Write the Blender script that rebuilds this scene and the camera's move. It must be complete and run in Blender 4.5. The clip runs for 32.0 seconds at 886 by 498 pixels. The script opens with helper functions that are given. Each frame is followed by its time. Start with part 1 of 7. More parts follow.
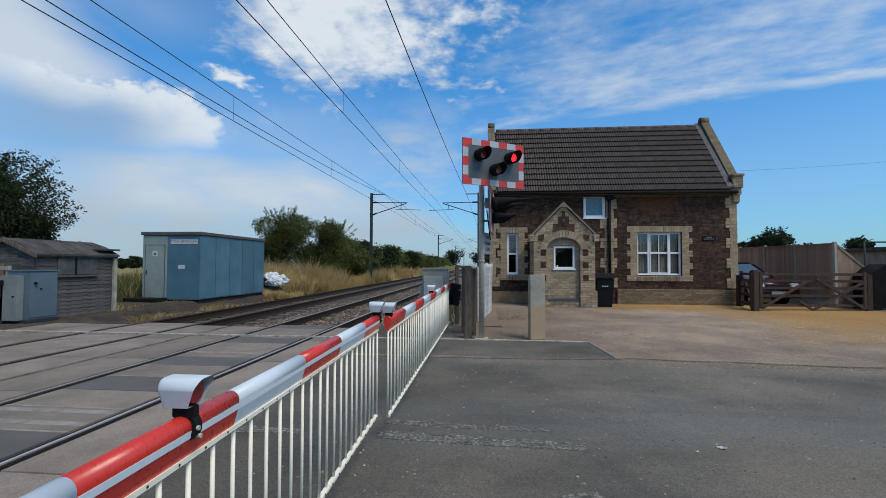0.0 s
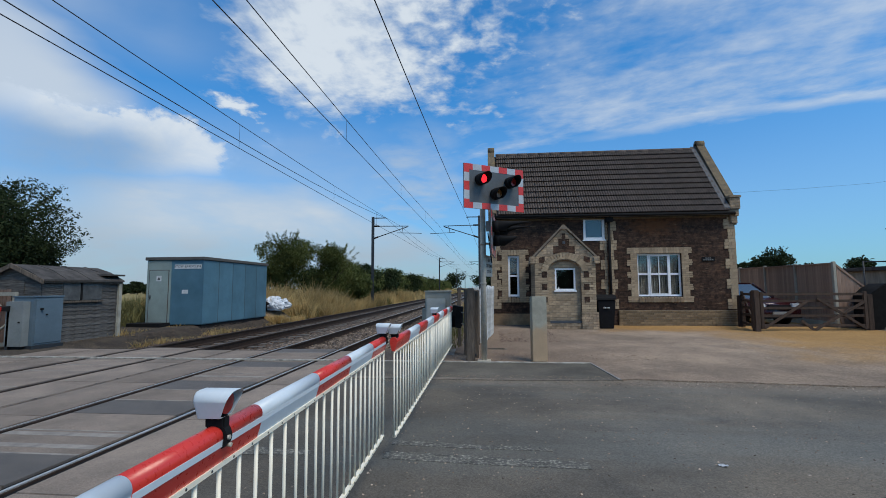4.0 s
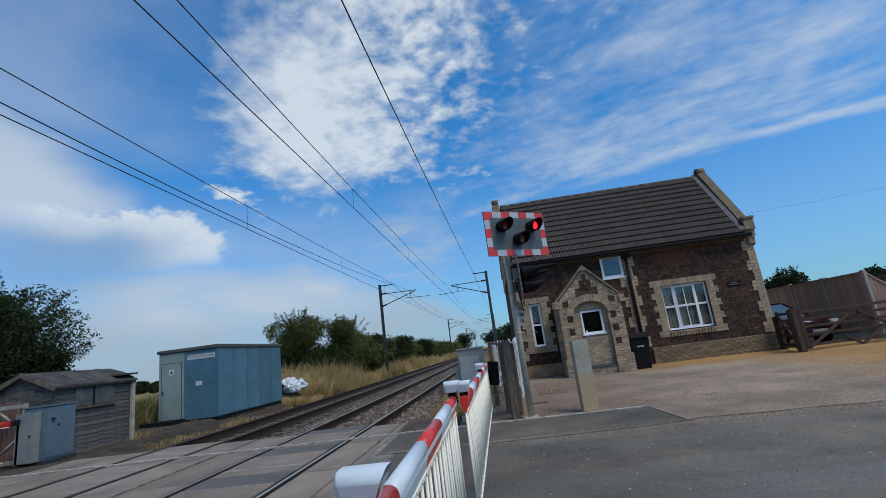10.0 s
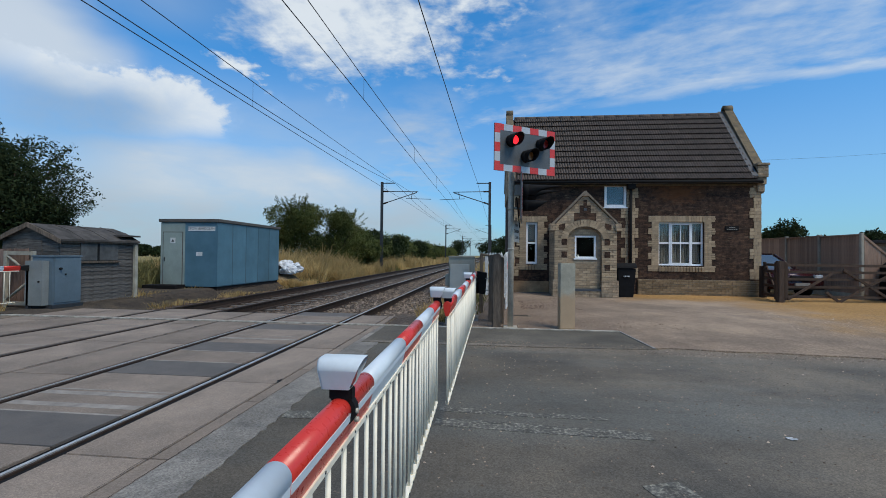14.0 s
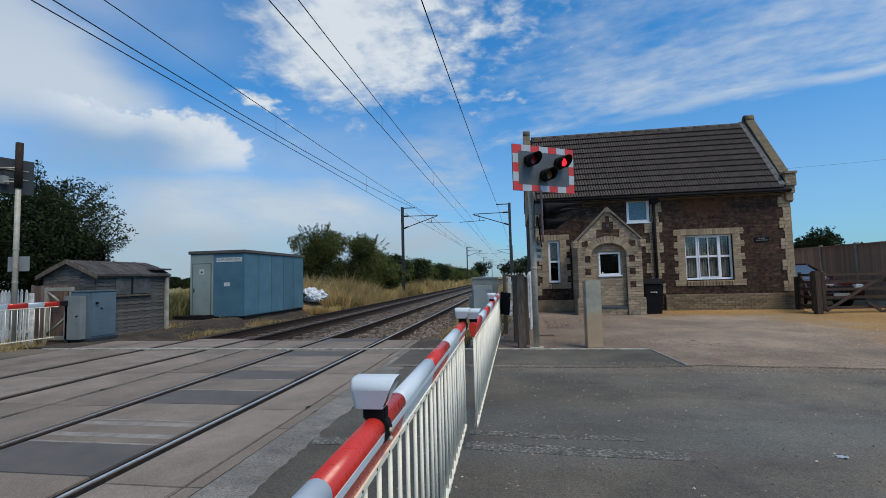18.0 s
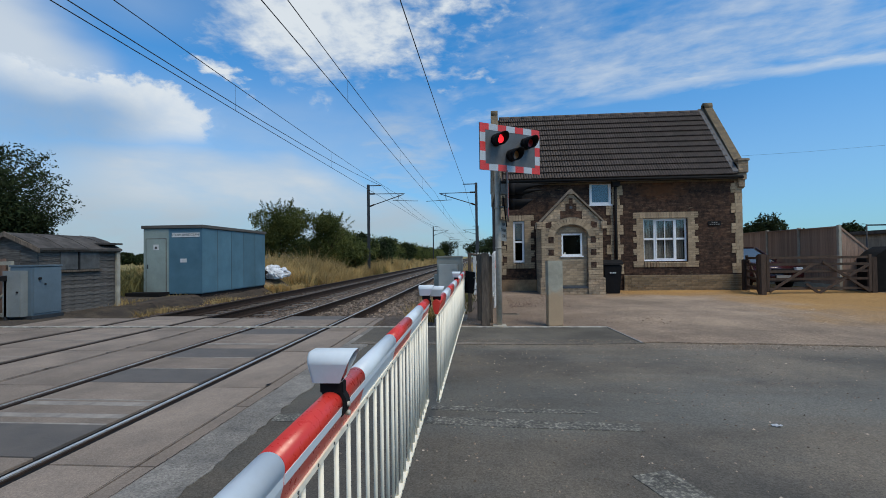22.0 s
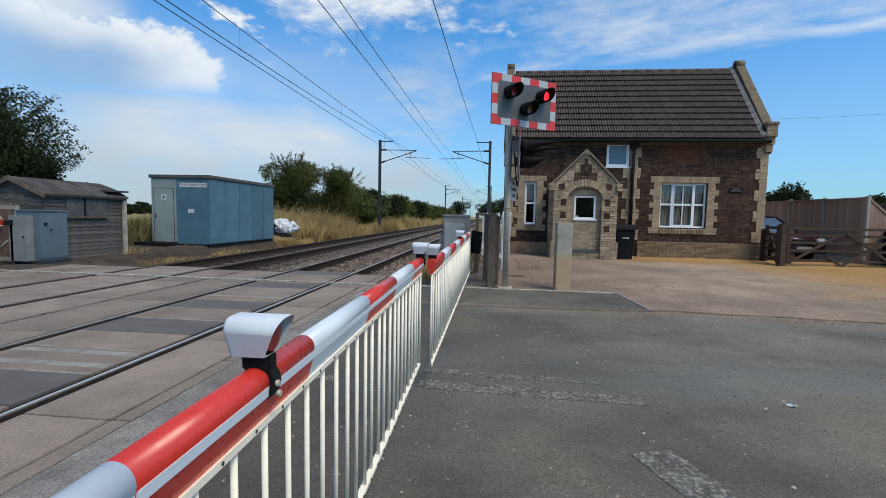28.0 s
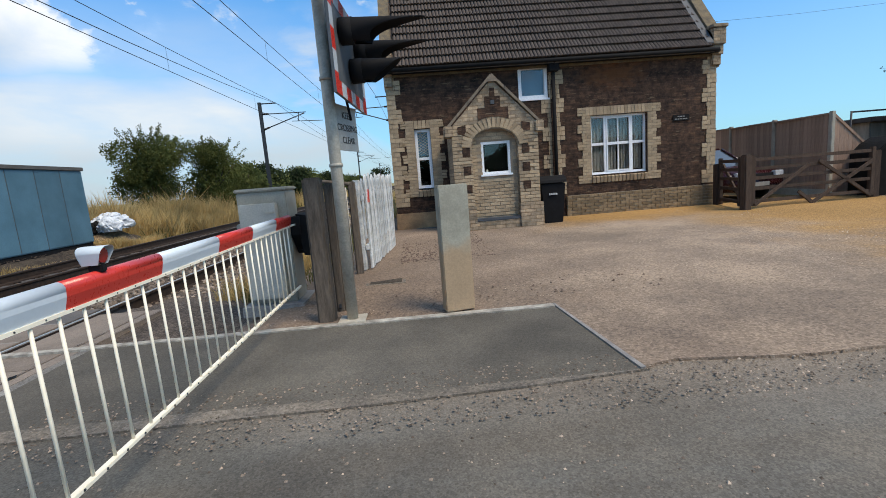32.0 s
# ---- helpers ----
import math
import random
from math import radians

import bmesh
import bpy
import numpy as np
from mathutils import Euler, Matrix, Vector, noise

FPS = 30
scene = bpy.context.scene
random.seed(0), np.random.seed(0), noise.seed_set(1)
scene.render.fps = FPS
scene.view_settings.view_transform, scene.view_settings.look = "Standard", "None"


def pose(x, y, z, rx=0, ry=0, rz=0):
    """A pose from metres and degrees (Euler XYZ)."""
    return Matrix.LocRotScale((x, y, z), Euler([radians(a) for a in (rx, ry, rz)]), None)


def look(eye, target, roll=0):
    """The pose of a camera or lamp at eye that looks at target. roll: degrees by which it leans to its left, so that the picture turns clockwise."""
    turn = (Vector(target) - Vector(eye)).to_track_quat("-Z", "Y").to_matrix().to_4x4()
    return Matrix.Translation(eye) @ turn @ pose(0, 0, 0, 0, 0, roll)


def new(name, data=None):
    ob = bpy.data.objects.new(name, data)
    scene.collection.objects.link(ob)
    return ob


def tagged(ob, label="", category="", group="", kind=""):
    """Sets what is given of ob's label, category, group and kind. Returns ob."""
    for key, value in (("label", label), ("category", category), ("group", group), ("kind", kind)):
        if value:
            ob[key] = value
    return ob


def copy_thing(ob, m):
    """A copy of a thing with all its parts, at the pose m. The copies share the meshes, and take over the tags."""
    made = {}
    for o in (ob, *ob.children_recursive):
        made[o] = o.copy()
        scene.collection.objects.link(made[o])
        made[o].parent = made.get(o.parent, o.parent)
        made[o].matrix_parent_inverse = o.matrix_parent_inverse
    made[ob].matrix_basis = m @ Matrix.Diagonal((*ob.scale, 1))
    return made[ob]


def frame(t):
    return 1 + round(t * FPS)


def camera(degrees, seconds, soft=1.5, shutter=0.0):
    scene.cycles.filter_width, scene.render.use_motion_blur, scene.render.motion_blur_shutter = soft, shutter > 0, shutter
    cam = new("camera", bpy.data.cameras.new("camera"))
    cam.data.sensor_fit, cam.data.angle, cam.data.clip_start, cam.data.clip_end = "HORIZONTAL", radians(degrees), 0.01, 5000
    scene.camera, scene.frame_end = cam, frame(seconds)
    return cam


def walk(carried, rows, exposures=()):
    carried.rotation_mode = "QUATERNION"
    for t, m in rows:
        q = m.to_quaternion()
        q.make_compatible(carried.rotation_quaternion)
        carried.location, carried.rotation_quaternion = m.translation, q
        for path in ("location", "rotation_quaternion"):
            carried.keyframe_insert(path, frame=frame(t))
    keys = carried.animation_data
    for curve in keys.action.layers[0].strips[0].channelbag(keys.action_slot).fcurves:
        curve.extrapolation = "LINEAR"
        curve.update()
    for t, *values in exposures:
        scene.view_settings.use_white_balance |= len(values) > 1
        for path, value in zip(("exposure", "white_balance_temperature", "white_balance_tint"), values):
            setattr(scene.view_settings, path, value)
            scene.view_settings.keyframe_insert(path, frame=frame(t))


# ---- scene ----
cam = camera(88.8, 32.0, soft=0.9)
PATH = [
    (0, (0.962, 1.327, 1.438), (0.771, 3.317, 1.508), 0.2),
    (0.5, (1.007, 1.253, 1.449), (0.719, 3.232, 1.499), -1.5),
    (1, (1.013, 1.194, 1.444), (0.644, 3.158, 1.538), -2.1),
    (1.5, (1.017, 1.178, 1.44), (0.622, 3.133, 1.585), -2.1),
    (2, (1.006, 1.19, 1.439), (0.599, 3.14, 1.626), -2.0),
    (2.5, (0.97, 1.196, 1.437), (0.571, 3.147, 1.621), -1.2),
    (3, (0.97, 1.183, 1.435), (0.668, 3.153, 1.607), -0.7),
    (3.5, (0.963, 1.184, 1.432), (0.775, 3.168, 1.603), -0.4),
    (5.5, (0.863, 1.202, 1.423), (0.571, 3.174, 1.59), 0.6),
    (6, (0.792, 1.287, 1.383), (0.386, 3.243, 1.477), -0.1),
    (6.5, (0.644, 1.409, 1.365), (0.076, 3.324, 1.452), -0.3),
    (7, (0.47, 1.463, 1.371), (-0.026, 3.396, 1.503), -0.2),
    (7.5, (0.392, 1.511, 1.366), (0.029, 3.472, 1.514), -0.6),
    (8, (0.383, 1.553, 1.356), (0.12, 3.532, 1.471), -1.1),
    (8.5, (0.435, 1.529, 1.362), (0.414, 3.528, 1.43), -1.2),
    (9, (0.513, 1.466, 1.365), (0.561, 3.464, 1.459), -1.4),
    (9.5, (0.578, 1.43, 1.378), (0.494, 3.411, 1.64), -2.9),
    (10, (0.47, 1.435, 1.357), (0.29, 3.378, 1.796), -7.2),
    (10.5, (0.403, 1.418, 1.358), (0.161, 3.363, 1.756), -4.8),
    (11, (0.369, 1.393, 1.371), (-0.02, 3.314, 1.765), -0.8),
    (11.5, (0.343, 1.426, 1.36), (-0.101, 3.344, 1.715), -0.8),
    (12, (0.412, 1.452, 1.365), (0.03, 3.397, 1.633), -0.8),
    (12.5, (0.402, 1.453, 1.373), (0.093, 3.423, 1.524), -0.4),
    (13, (0.435, 1.429, 1.384), (0.185, 3.413, 1.44), 0.8),
    (13.5, (0.464, 1.413, 1.387), (0.272, 3.403, 1.413), 0.9),
    (14, (0.504, 1.379, 1.39), (0.29, 3.368, 1.416), 0.6),
    (14.5, (0.523, 1.367, 1.389), (0.272, 3.351, 1.421), 0.3),
    (16.5, (0.479, 1.365, 1.38), (0.213, 3.344, 1.492), -1.1),
    (17, (0.52, 1.352, 1.379), (0.247, 3.33, 1.503), -1.4),
    (17.5, (0.51, 1.346, 1.381), (0.217, 3.321, 1.506), -1.4),
    (18, (0.493, 1.351, 1.378), (0.187, 3.324, 1.505), -1.4),
    (18.5, (0.459, 1.359, 1.376), (0.148, 3.331, 1.498), -1.3),
    (19, (0.412, 1.402, 1.367), (0.148, 3.381, 1.487), -0.9),
    (19.5, (0.41, 1.414, 1.364), (0.201, 3.399, 1.474), -0.4),
    (20, (0.454, 1.397, 1.361), (0.36, 3.391, 1.475), 0.4),
    (20.5, (0.509, 1.376, 1.369), (0.448, 3.372, 1.464), 0.6),
    (21, (0.512, 1.374, 1.372), (0.418, 3.371, 1.387), -0.9),
    (21.5, (0.506, 1.366, 1.37), (0.388, 3.362, 1.352), -1.4),
    (22, (0.504, 1.372, 1.362), (0.344, 3.365, 1.395), -0.7),
    (22.5, (0.488, 1.405, 1.358), (0.339, 3.394, 1.505), 0.5),
    (23, (0.491, 1.418, 1.36), (0.411, 3.408, 1.54), 1.7),
    (23.5, (0.51, 1.383, 1.366), (0.453, 3.376, 1.522), 1.7),
    (24, (0.525, 1.364, 1.371), (0.424, 3.36, 1.418), -0.3),
    (24.5, (0.529, 1.339, 1.372), (0.361, 3.331, 1.346), -1.3),
    (25, (0.539, 1.314, 1.376), (0.31, 3.3, 1.314), -1.4),
    (25.5, (0.552, 1.33, 1.372), (0.286, 3.312, 1.316), -1.1),
    (27.5, (0.469, 1.52, 1.332), (0.151, 3.49, 1.191), 0.3),
    (28, (0.592, 1.66, 1.334), (0.382, 3.644, 1.189), 1.2),
    (28.5, (0.665, 1.904, 1.323), (0.569, 3.9, 1.246), 0.3),
    (29, (0.698, 2.237, 1.322), (0.745, 4.237, 1.294), -0.2),
    (29.5, (0.83, 2.63, 1.314), (0.983, 4.624, 1.304), -0.7),
    (30, (0.926, 3.071, 1.309), (1.149, 5.059, 1.301), -1.1),
    (30.5, (1.001, 3.668, 1.307), (1.189, 5.658, 1.227), -2.4),
    (31, (1.181, 4.303, 1.318), (1.296, 6.294, 1.163), -3.6),
    (31.5, (1.376, 5.034, 1.320), (1.5, 7.017, 1.094), -4.4),
    (32, (1.593, 5.797, 1.315), (1.688, 7.772, 1.009), -4.5),
]
walk(cam, [(t, look(eye, to, roll)) for t, eye, to, roll in PATH],
     exposures=[(0, 0.0, 6350, 8), (1.5, -0.02, 6300, 8), (3.0, -0.1, 6120, 8), (5.5, -0.02, 6350, 8), (7.0, -0.03, 6400, 8), (8.5, 0.0, 6350, 8), (9.5, -0.13, 6200, 8), (10.2, -0.18, 6000, 8), (11.2, -0.24, 6350, 8), (11.8, -0.2, 6350, 8), (12.5, -0.08, 6300, 8), (13.5, 0.0, 6300, 8), (17.0, -0.06, 6300, 8), (20.0, -0.08, 6400, 8), (22.0, -0.02, 6400, 8), (24.0, -0.08, 6350, 8), (25.2, 0.03, 6500, 9), (27.5, 0.2, 6550, 9), (28, 0.2, 6550, 9), (28.8, 0.05, 6550, 9), (29.5, 0.15, 6620, 9), (30.0, 0.15, 6600, 9), (30.5, 0.19, 6620, 9), (31.0, 0.34, 6750, 9), (32, 0.44, 6850, 10)])

# ---- world, sun, exposure ----
def build_world():
    w = bpy.data.worlds.new("sky")
    scene.world = w
    w.use_nodes = True
    nt = w.node_tree
    nd, lk = nt.nodes, nt.links
    nd.clear()

    def math_(op, a, b=None):
        n = nd.new("ShaderNodeMath")
        n.operation = op
        n.use_clamp = False
        for i, v in enumerate((a, b)):
            if v is None:
                continue
            if isinstance(v, (int, float)):
                n.inputs[i].default_value = v
            else:
                lk.new(v, n.inputs[i])
        return n.outputs[0]

    def ramp(v, lo, hi):
        n = nd.new("ShaderNodeMapRange")
        n.interpolation_type = "SMOOTHSTEP"
        lk.new(v, n.inputs[0])
        n.inputs[1].default_value, n.inputs[2].default_value = lo, hi
        return n.outputs[0]

    tc = nd.new("ShaderNodeTexCoord")
    d = tc.outputs["Generated"]
    sep = nd.new("ShaderNodeSeparateXYZ")
    lk.new(d, sep.inputs[0])
    up = math_("MAXIMUM", sep.outputs[2], 0.0)
    den = math_("ADD", up, 0.10)
    px = math_("DIVIDE", sep.outputs[0], den)
    py = math_("DIVIDE", sep.outputs[1], den)
    pl = nd.new("ShaderNodeCombineXYZ")
    lk.new(px, pl.inputs[0])
    lk.new(py, pl.inputs[1])

    def noise_(vec, scale, detail, rough, stretch=None, turn=0.0):
        mp = nd.new("ShaderNodeMapping")
        lk.new(vec, mp.inputs[0])
        mp.inputs["Rotation"].default_value = (0, 0, turn)
        if stretch:
            mp.inputs["Scale"].default_value = stretch
        n = nd.new("ShaderNodeTexNoise")
        lk.new(mp.outputs[0], n.inputs["Vector"])
        n.inputs["Scale"].default_value = scale
        n.inputs["Detail"].default_value = detail
        n.inputs["Roughness"].default_value = rough
        n.inputs["Distortion"].default_value = 0.25
        return n.outputs[0]

    def towards(az, el, lo, hi):
        a, e = radians(az), radians(el)
        n = nd.new("ShaderNodeVectorMath")
        n.operation = "DOT_PRODUCT"
        lk.new(d, n.inputs[0])
        n.inputs[1].default_value = (math.sin(a) * math.cos(e), math.cos(a) * math.cos(e), math.sin(e))
        return ramp(n.outputs["Value"], math.cos(radians(lo)), math.cos(radians(hi)))

    sky = nd.new("ShaderNodeTexSky")
    sky.sky_type = "NISHITA"
    sky.sun_disc = False
    sky.sun_elevation = radians(SUN_EL)
    sky.sun_rotation = radians(SUN_ROT)
    sky.air_density, sky.dust_density, sky.ozone_density = 1.0, 0.6, 2.0
    sc = nd.new("ShaderNodeVectorMath")
    sc.operation = "MULTIPLY"
    lk.new(sky.outputs[0], sc.inputs[0])
    sc.inputs[1].default_value = (SKY * 0.31, SKY * 0.92, SKY * 1.29)
    low = nd.new("ShaderNodeMix")
    low.data_type = "RGBA"
    lk.new(ramp(sep.outputs[2], 0.55, 0.0), low.inputs[0])
    low.inputs[6].default_value, low.inputs[7].default_value = (1, 1, 1, 1), (1.0, 0.83, 0.84, 1)
    sc2 = nd.new("ShaderNodeVectorMath")
    sc2.operation = "MULTIPLY"
    lk.new(sc.outputs[0], sc2.inputs[0])
    lk.new(low.outputs[2], sc2.inputs[1])

    # direction in degrees, for the banks low down
    az = math_("MULTIPLY", math_("ARCTAN2", sep.outputs[0], sep.outputs[1]), 57.2958)
    el = math_("MULTIPLY", math_("ARCSINE", up), 57.2958)

    def lin(a, b, c):
        return math_("ADD", math_("ADD", math_("MULTIPLY", px, a), math_("MULTIPLY", py, b)), c)

    def least(*v):
        r = v[0]
        for q in v[1:]:
            r = math_("MINIMUM", r, q)
        return r

    def swing(n, gain):
        return math_("MULTIPLY", math_("SUBTRACT", n, 0.5), gain)

    def band(v, a, b, c, e):
        return math_("MULTIPLY", ramp(v, a, b), ramp(v, e, c))

    plane = pl.outputs[0]
    lumps = noise_(plane, 3.2, 8, 0.58)
    cells = noise_(plane, 12.5, 5, 0.55)
    flecks = noise_(plane, 34.0, 5, 0.6)

    # a broken patch of altocumulus, ragged at its edges and open towards one side
    inside = least(lin(0, -2.9, 5.95), lin(2.7, 2.0, -0.20), lin(3.5, -1.4, 5.85), lin(-1.7, -0.55, 1.32), 1.0)
    broken = math_("ADD", 1.3, math_("MULTIPLY", ramp(px, -0.5, -0.05), 1.3))
    grain = math_("ADD", math_("ADD", swing(lumps, 2.1), math_("MULTIPLY", math_("SUBTRACT", cells, 0.5), broken)), swing(flecks, 0.45))
    # its windward half is nearly solid, drawn out in soft folds
    cx_, cy_ = math_("MULTIPLY", math_("ADD", px, 0.60), 2.7), math_("MULTIPLY", math_("SUBTRACT", py, 1.38), 1.75)
    core = math_("SUBTRACT", 1.0, math_("ADD", math_("MULTIPLY", cx_, cx_), math_("MULTIPLY", cy_, cy_)))
    core = math_("MAXIMUM", core, 0.0)
    folds = noise_(plane, 5.0, 6, 0.55, (2.2, 0.55, 1), 0.35)
    core_f = math_("MULTIPLY", core, math_("ADD", 0.46, swing(folds, 1.1)))
    grain = math_("MULTIPLY", grain, math_("SUBTRACT", 1.0, math_("MULTIPLY", core, 0.30)))
    high = ramp(math_("ADD", math_("ADD", math_("MULTIPLY", inside, 0.90), core_f), grain), -0.02, 1.42)
    # one long cloudlet beside it and two faint scraps
    fine_n = noise_(d, 34.0, 5, 0.6, (1, 1, 1.5))
    cu = math_("ADD", az, 31.2)
    cv = math_("ADD", math_("SUBTRACT", el, 20.7), math_("MULTIPLY", cu, 0.20))
    cl = math_("SUBTRACT", 1.0, math_("MAXIMUM", math_("MULTIPLY", math_("ABSOLUTE", cu), 0.25), math_("MULTIPLY", math_("ABSOLUTE", cv), 0.85)))
    puff = ramp(math_("ADD", cl, math_("ADD", swing(cells, 1.6), swing(fine_n, 1.3))), 0.12, 0.95)
    for p_az, p_el, p_w in ((-27.0, 17.3, 2.0), (-19.5, 18.5, 1.9), (-24.5, 20.6, 1.2)):
        scrap = math_("MULTIPLY", towards(p_az, p_el, p_w, 0.2), math_("ADD", 0.40, swing(fine_n, 2.6)))
        puff = math_("MAXIMUM", puff, math_("MULTIPLY", scrap, 0.6))
    # thin streaked veil
    uu, vv = lin(0.92, -0.38, 0), lin(0.38, 0.92, 0)
    along = nd.new("ShaderNodeCombineXYZ")
    lk.new(math_("MULTIPLY", uu, 0.55), along.inputs[0])
    lk.new(vv, along.inputs[1])
    st1 = noise_(along.outputs[0], 3.4, 7, 0.6)
    st2 = noise_(along.outputs[0], 9.0, 5, 0.58)
    edge = least(math_("MULTIPLY", math_("SUBTRACT", 2.40, vv), 6.0), lin(1.8, 0.6, -0.75), 1.0)
    edge = math_("MULTIPLY", edge, ramp(py, -0.6, 0.3))
    veil = math_("ADD", math_("MULTIPLY", edge, 0.66), math_("ADD", swing(st1, 2.0), math_("ADD", swing(st2, 0.8), swing(cells, 0.5))))
    wisps = math_("MULTIPLY", ramp(veil, 0.0, 1.3), 0.70)
    brow = math_("MULTIPLY", band(math_("ADD", vv, math_("ADD", swing(st1, 0.22), swing(st2, 0.08))), 2.14, 2.27, 2.29, 2.41), ramp(px, 0.2, 0.9))
    wisps = math_("MAXIMUM", wisps, math_("MULTIPLY", brow, math_("ADD", 0.52, swing(st2, 0.9))))
    # a bank with a bright ragged crest and a grey belly
    bank_n = noise_(d, 9.0, 8, 0.62, (1, 1, 1.6))
    soft_n = noise_(d, 3.0, 4, 0.5, (1, 1, 2.0))
    front = ramp(sep.outputs[1], -0.3, 0.25)
    top = math_("SUBTRACT", 19.3, math_("MULTIPLY", math_("MAXIMUM", math_("ADD", az, 37.0), 0.0), 0.36))
    fall = math_("ADD", math_("SUBTRACT", top, el), math_("ADD", swing(bank_n, 4.6), swing(fine_n, 3.4)))
    side = math_("ADD", math_("MULTIPLY", math_("ADD", az, 30.6), -0.85), math_("ADD", swing(bank_n, 4.5), swing(fine_n, 2.2)))
    foot = math_("ADD", math_("SUBTRACT", math_("SUBTRACT", el, 10.4), math_("MULTIPLY", math_("MAXIMUM", math_("ADD", az, 47.0), 0.0), 0.20)), swing(soft_n, 4.0))
    depth = math_("ADD", math_("SUBTRACT", top, el), swing(soft_n, 7.0))
    belly = math_("MULTIPLY", ramp(depth, 0.4, 5.2), ramp(az, -32.5, -43.0))
    bank = math_("MULTIPLY", math_("MULTIPLY", ramp(least(fall, side), -0.3, 1.5), ramp(foot, -2.6, 1.8)), front)
    bank = math_("MULTIPLY", bank, ramp(math_("ADD", az, swing(soft_n, 8.0)), -58.0, -47.0))
    crest = math_("MULTIPLY", bank, math_("ADD", math_("SUBTRACT", 0.95, math_("MULTIPLY", belly, 0.36)), swing(bank_n, 0.6)))
    # pale layers low down, and a soft veil high on the same side
    lay = math_("ADD", math_("ADD", el, math_("MULTIPLY", math_("MAXIMUM", math_("ADD", az, 23.0), 0.0), 0.38)), swing(soft_n, 5.0))
    haze = math_("MULTIPLY", ramp(lay, 14.6, 10.2), ramp(az, 26.0, -16.0))
    haze = math_("MULTIPLY", haze, math_("SUBTRACT", 0.93, math_("MULTIPLY", math_("MULTIPLY", ramp(az, -38.0, -48.0), ramp(el, 5.0, 10.0)), 0.36)))
    patch_n = noise_(d, 5.0, 5, 0.55, (1, 1, 3.2))
    haze = math_("MULTIPLY", haze, math_("MINIMUM", math_("ADD", 0.93, swing(patch_n, 0.8)), 1.0))
    blob = math_("MULTIPLY", towards(-9, 13.5, 9, 1), math_("ADD", 0.40, swing(lumps, 1.4)))
    drift = math_("ADD", math_("ADD", az, math_("MULTIPLY", math_("MAXIMUM", math_("SUBTRACT", el, 20.0), 0.0), 0.9)), swing(soft_n, 16.0))
    upper = math_("MULTIPLY", math_("MULTIPLY", ramp(drift, -36.0, -48.0), ramp(el, 11.0, 18.5)), math_("MULTIPLY", front, math_("SUBTRACT", 0.86, math_("MULTIPLY", ramp(el, 20.0, 32.0), 0.26))))
    thin = math_("MULTIPLY", math_("MULTIPLY", ramp(az, -22.0, -42.0), ramp(el, 20.0, 28.0)), math_("MULTIPLY", front, math_("ADD", 0.26, swing(soft_n, 0.8))))
    upper = math_("MAXIMUM", upper, thin)
    far = math_("MULTIPLY", ramp(math_("ADD", math_("MULTIPLY", ramp(sep.outputs[1], 0.2, -0.4), 0.55), grain), 0.2, 1.2), 0.7)
    far = math_("MULTIPLY", far, ramp(sep.outputs[1], 0.2, -0.3))
    cover = high
    rim = math_("MAXIMUM", math_("MULTIPLY", ramp(el, 26.0, 0.0), 0.36), math_("MULTIPLY", math_("MULTIPLY", ramp(el, 24.0, 12.0), ramp(az, 10.0, -22.0)), math_("ADD", 0.42, swing(patch_n, 0.5))))
    for q in (puff, wisps, crest, haze, blob, upper, far, rim):
        cover = math_("MAXIMUM", cover, q)
    cover = math_("MINIMUM", math_("MAXIMUM", cover, 0.0), 0.96)
    tone = nd.new("ShaderNodeMix")
    tone.data_type = "RGBA"
    white = math_("MAXIMUM", math_("MAXIMUM", math_("MULTIPLY", high, 0.95), puff), math_("MULTIPLY", crest, math_("SUBTRACT", 1.0, belly)))
    white = math_("MAXIMUM", white, math_("MULTIPLY", math_("MULTIPLY", upper, 0.6), math_("SUBTRACT", 1.0, math_("MULTIPLY", belly, bank))))
    sheen = math_("MULTIPLY", math_("MULTIPLY", ramp(az, -46.0, -36.0), ramp(az, -8.0, -20.0)), math_("MULTIPLY", band(el, 4.0, 8.0, 10.0, 14.0), math_("ADD", 0.38, swing(patch_n, 0.8))))
    white = math_("MAXIMUM", white, math_("MULTIPLY", sheen, haze))
    lk.new(math_("MAXIMUM", white, math_("MULTIPLY", wisps, 0.9)), tone.inputs[0])
    grey = nd.new("ShaderNodeMix")
    grey.data_type = "RGBA"
    lk.new(ramp(el, 13.0, 1.0), grey.inputs[0])
    grey.inputs[6].default_value, grey.inputs[7].default_value = (0.66 * CLOUD, 0.73 * CLOUD, 0.80 * CLOUD, 1), (0.52 * CLOUD, 0.61 * CLOUD, 0.70 * CLOUD, 1)
    dusk = nd.new("ShaderNodeMix")
    dusk.data_type = "RGBA"
    lk.new(math_("MULTIPLY", math_("MULTIPLY", belly, bank), 0.85), dusk.inputs[0])
    lk.new(grey.outputs[2], dusk.inputs[6])
    dusk.inputs[7].default_value = (0.42 * CLOUD, 0.53 * CLOUD, 0.66 * CLOUD, 1)
    lk.new(dusk.outputs[2], tone.inputs[6])
    tone.inputs[7].default_value = (0.95 * CLOUD, 1.0 * CLOUD, 1.05 * CLOUD, 1)
    mix = nd.new("ShaderNodeMix")
    mix.data_type = "RGBA"
    lk.new(cover, mix.inputs[0])
    lk.new(sc2.outputs[0], mix.inputs[6])
    lk.new(tone.outputs[2], mix.inputs[7])
    bg = nd.new("ShaderNodeBackground")
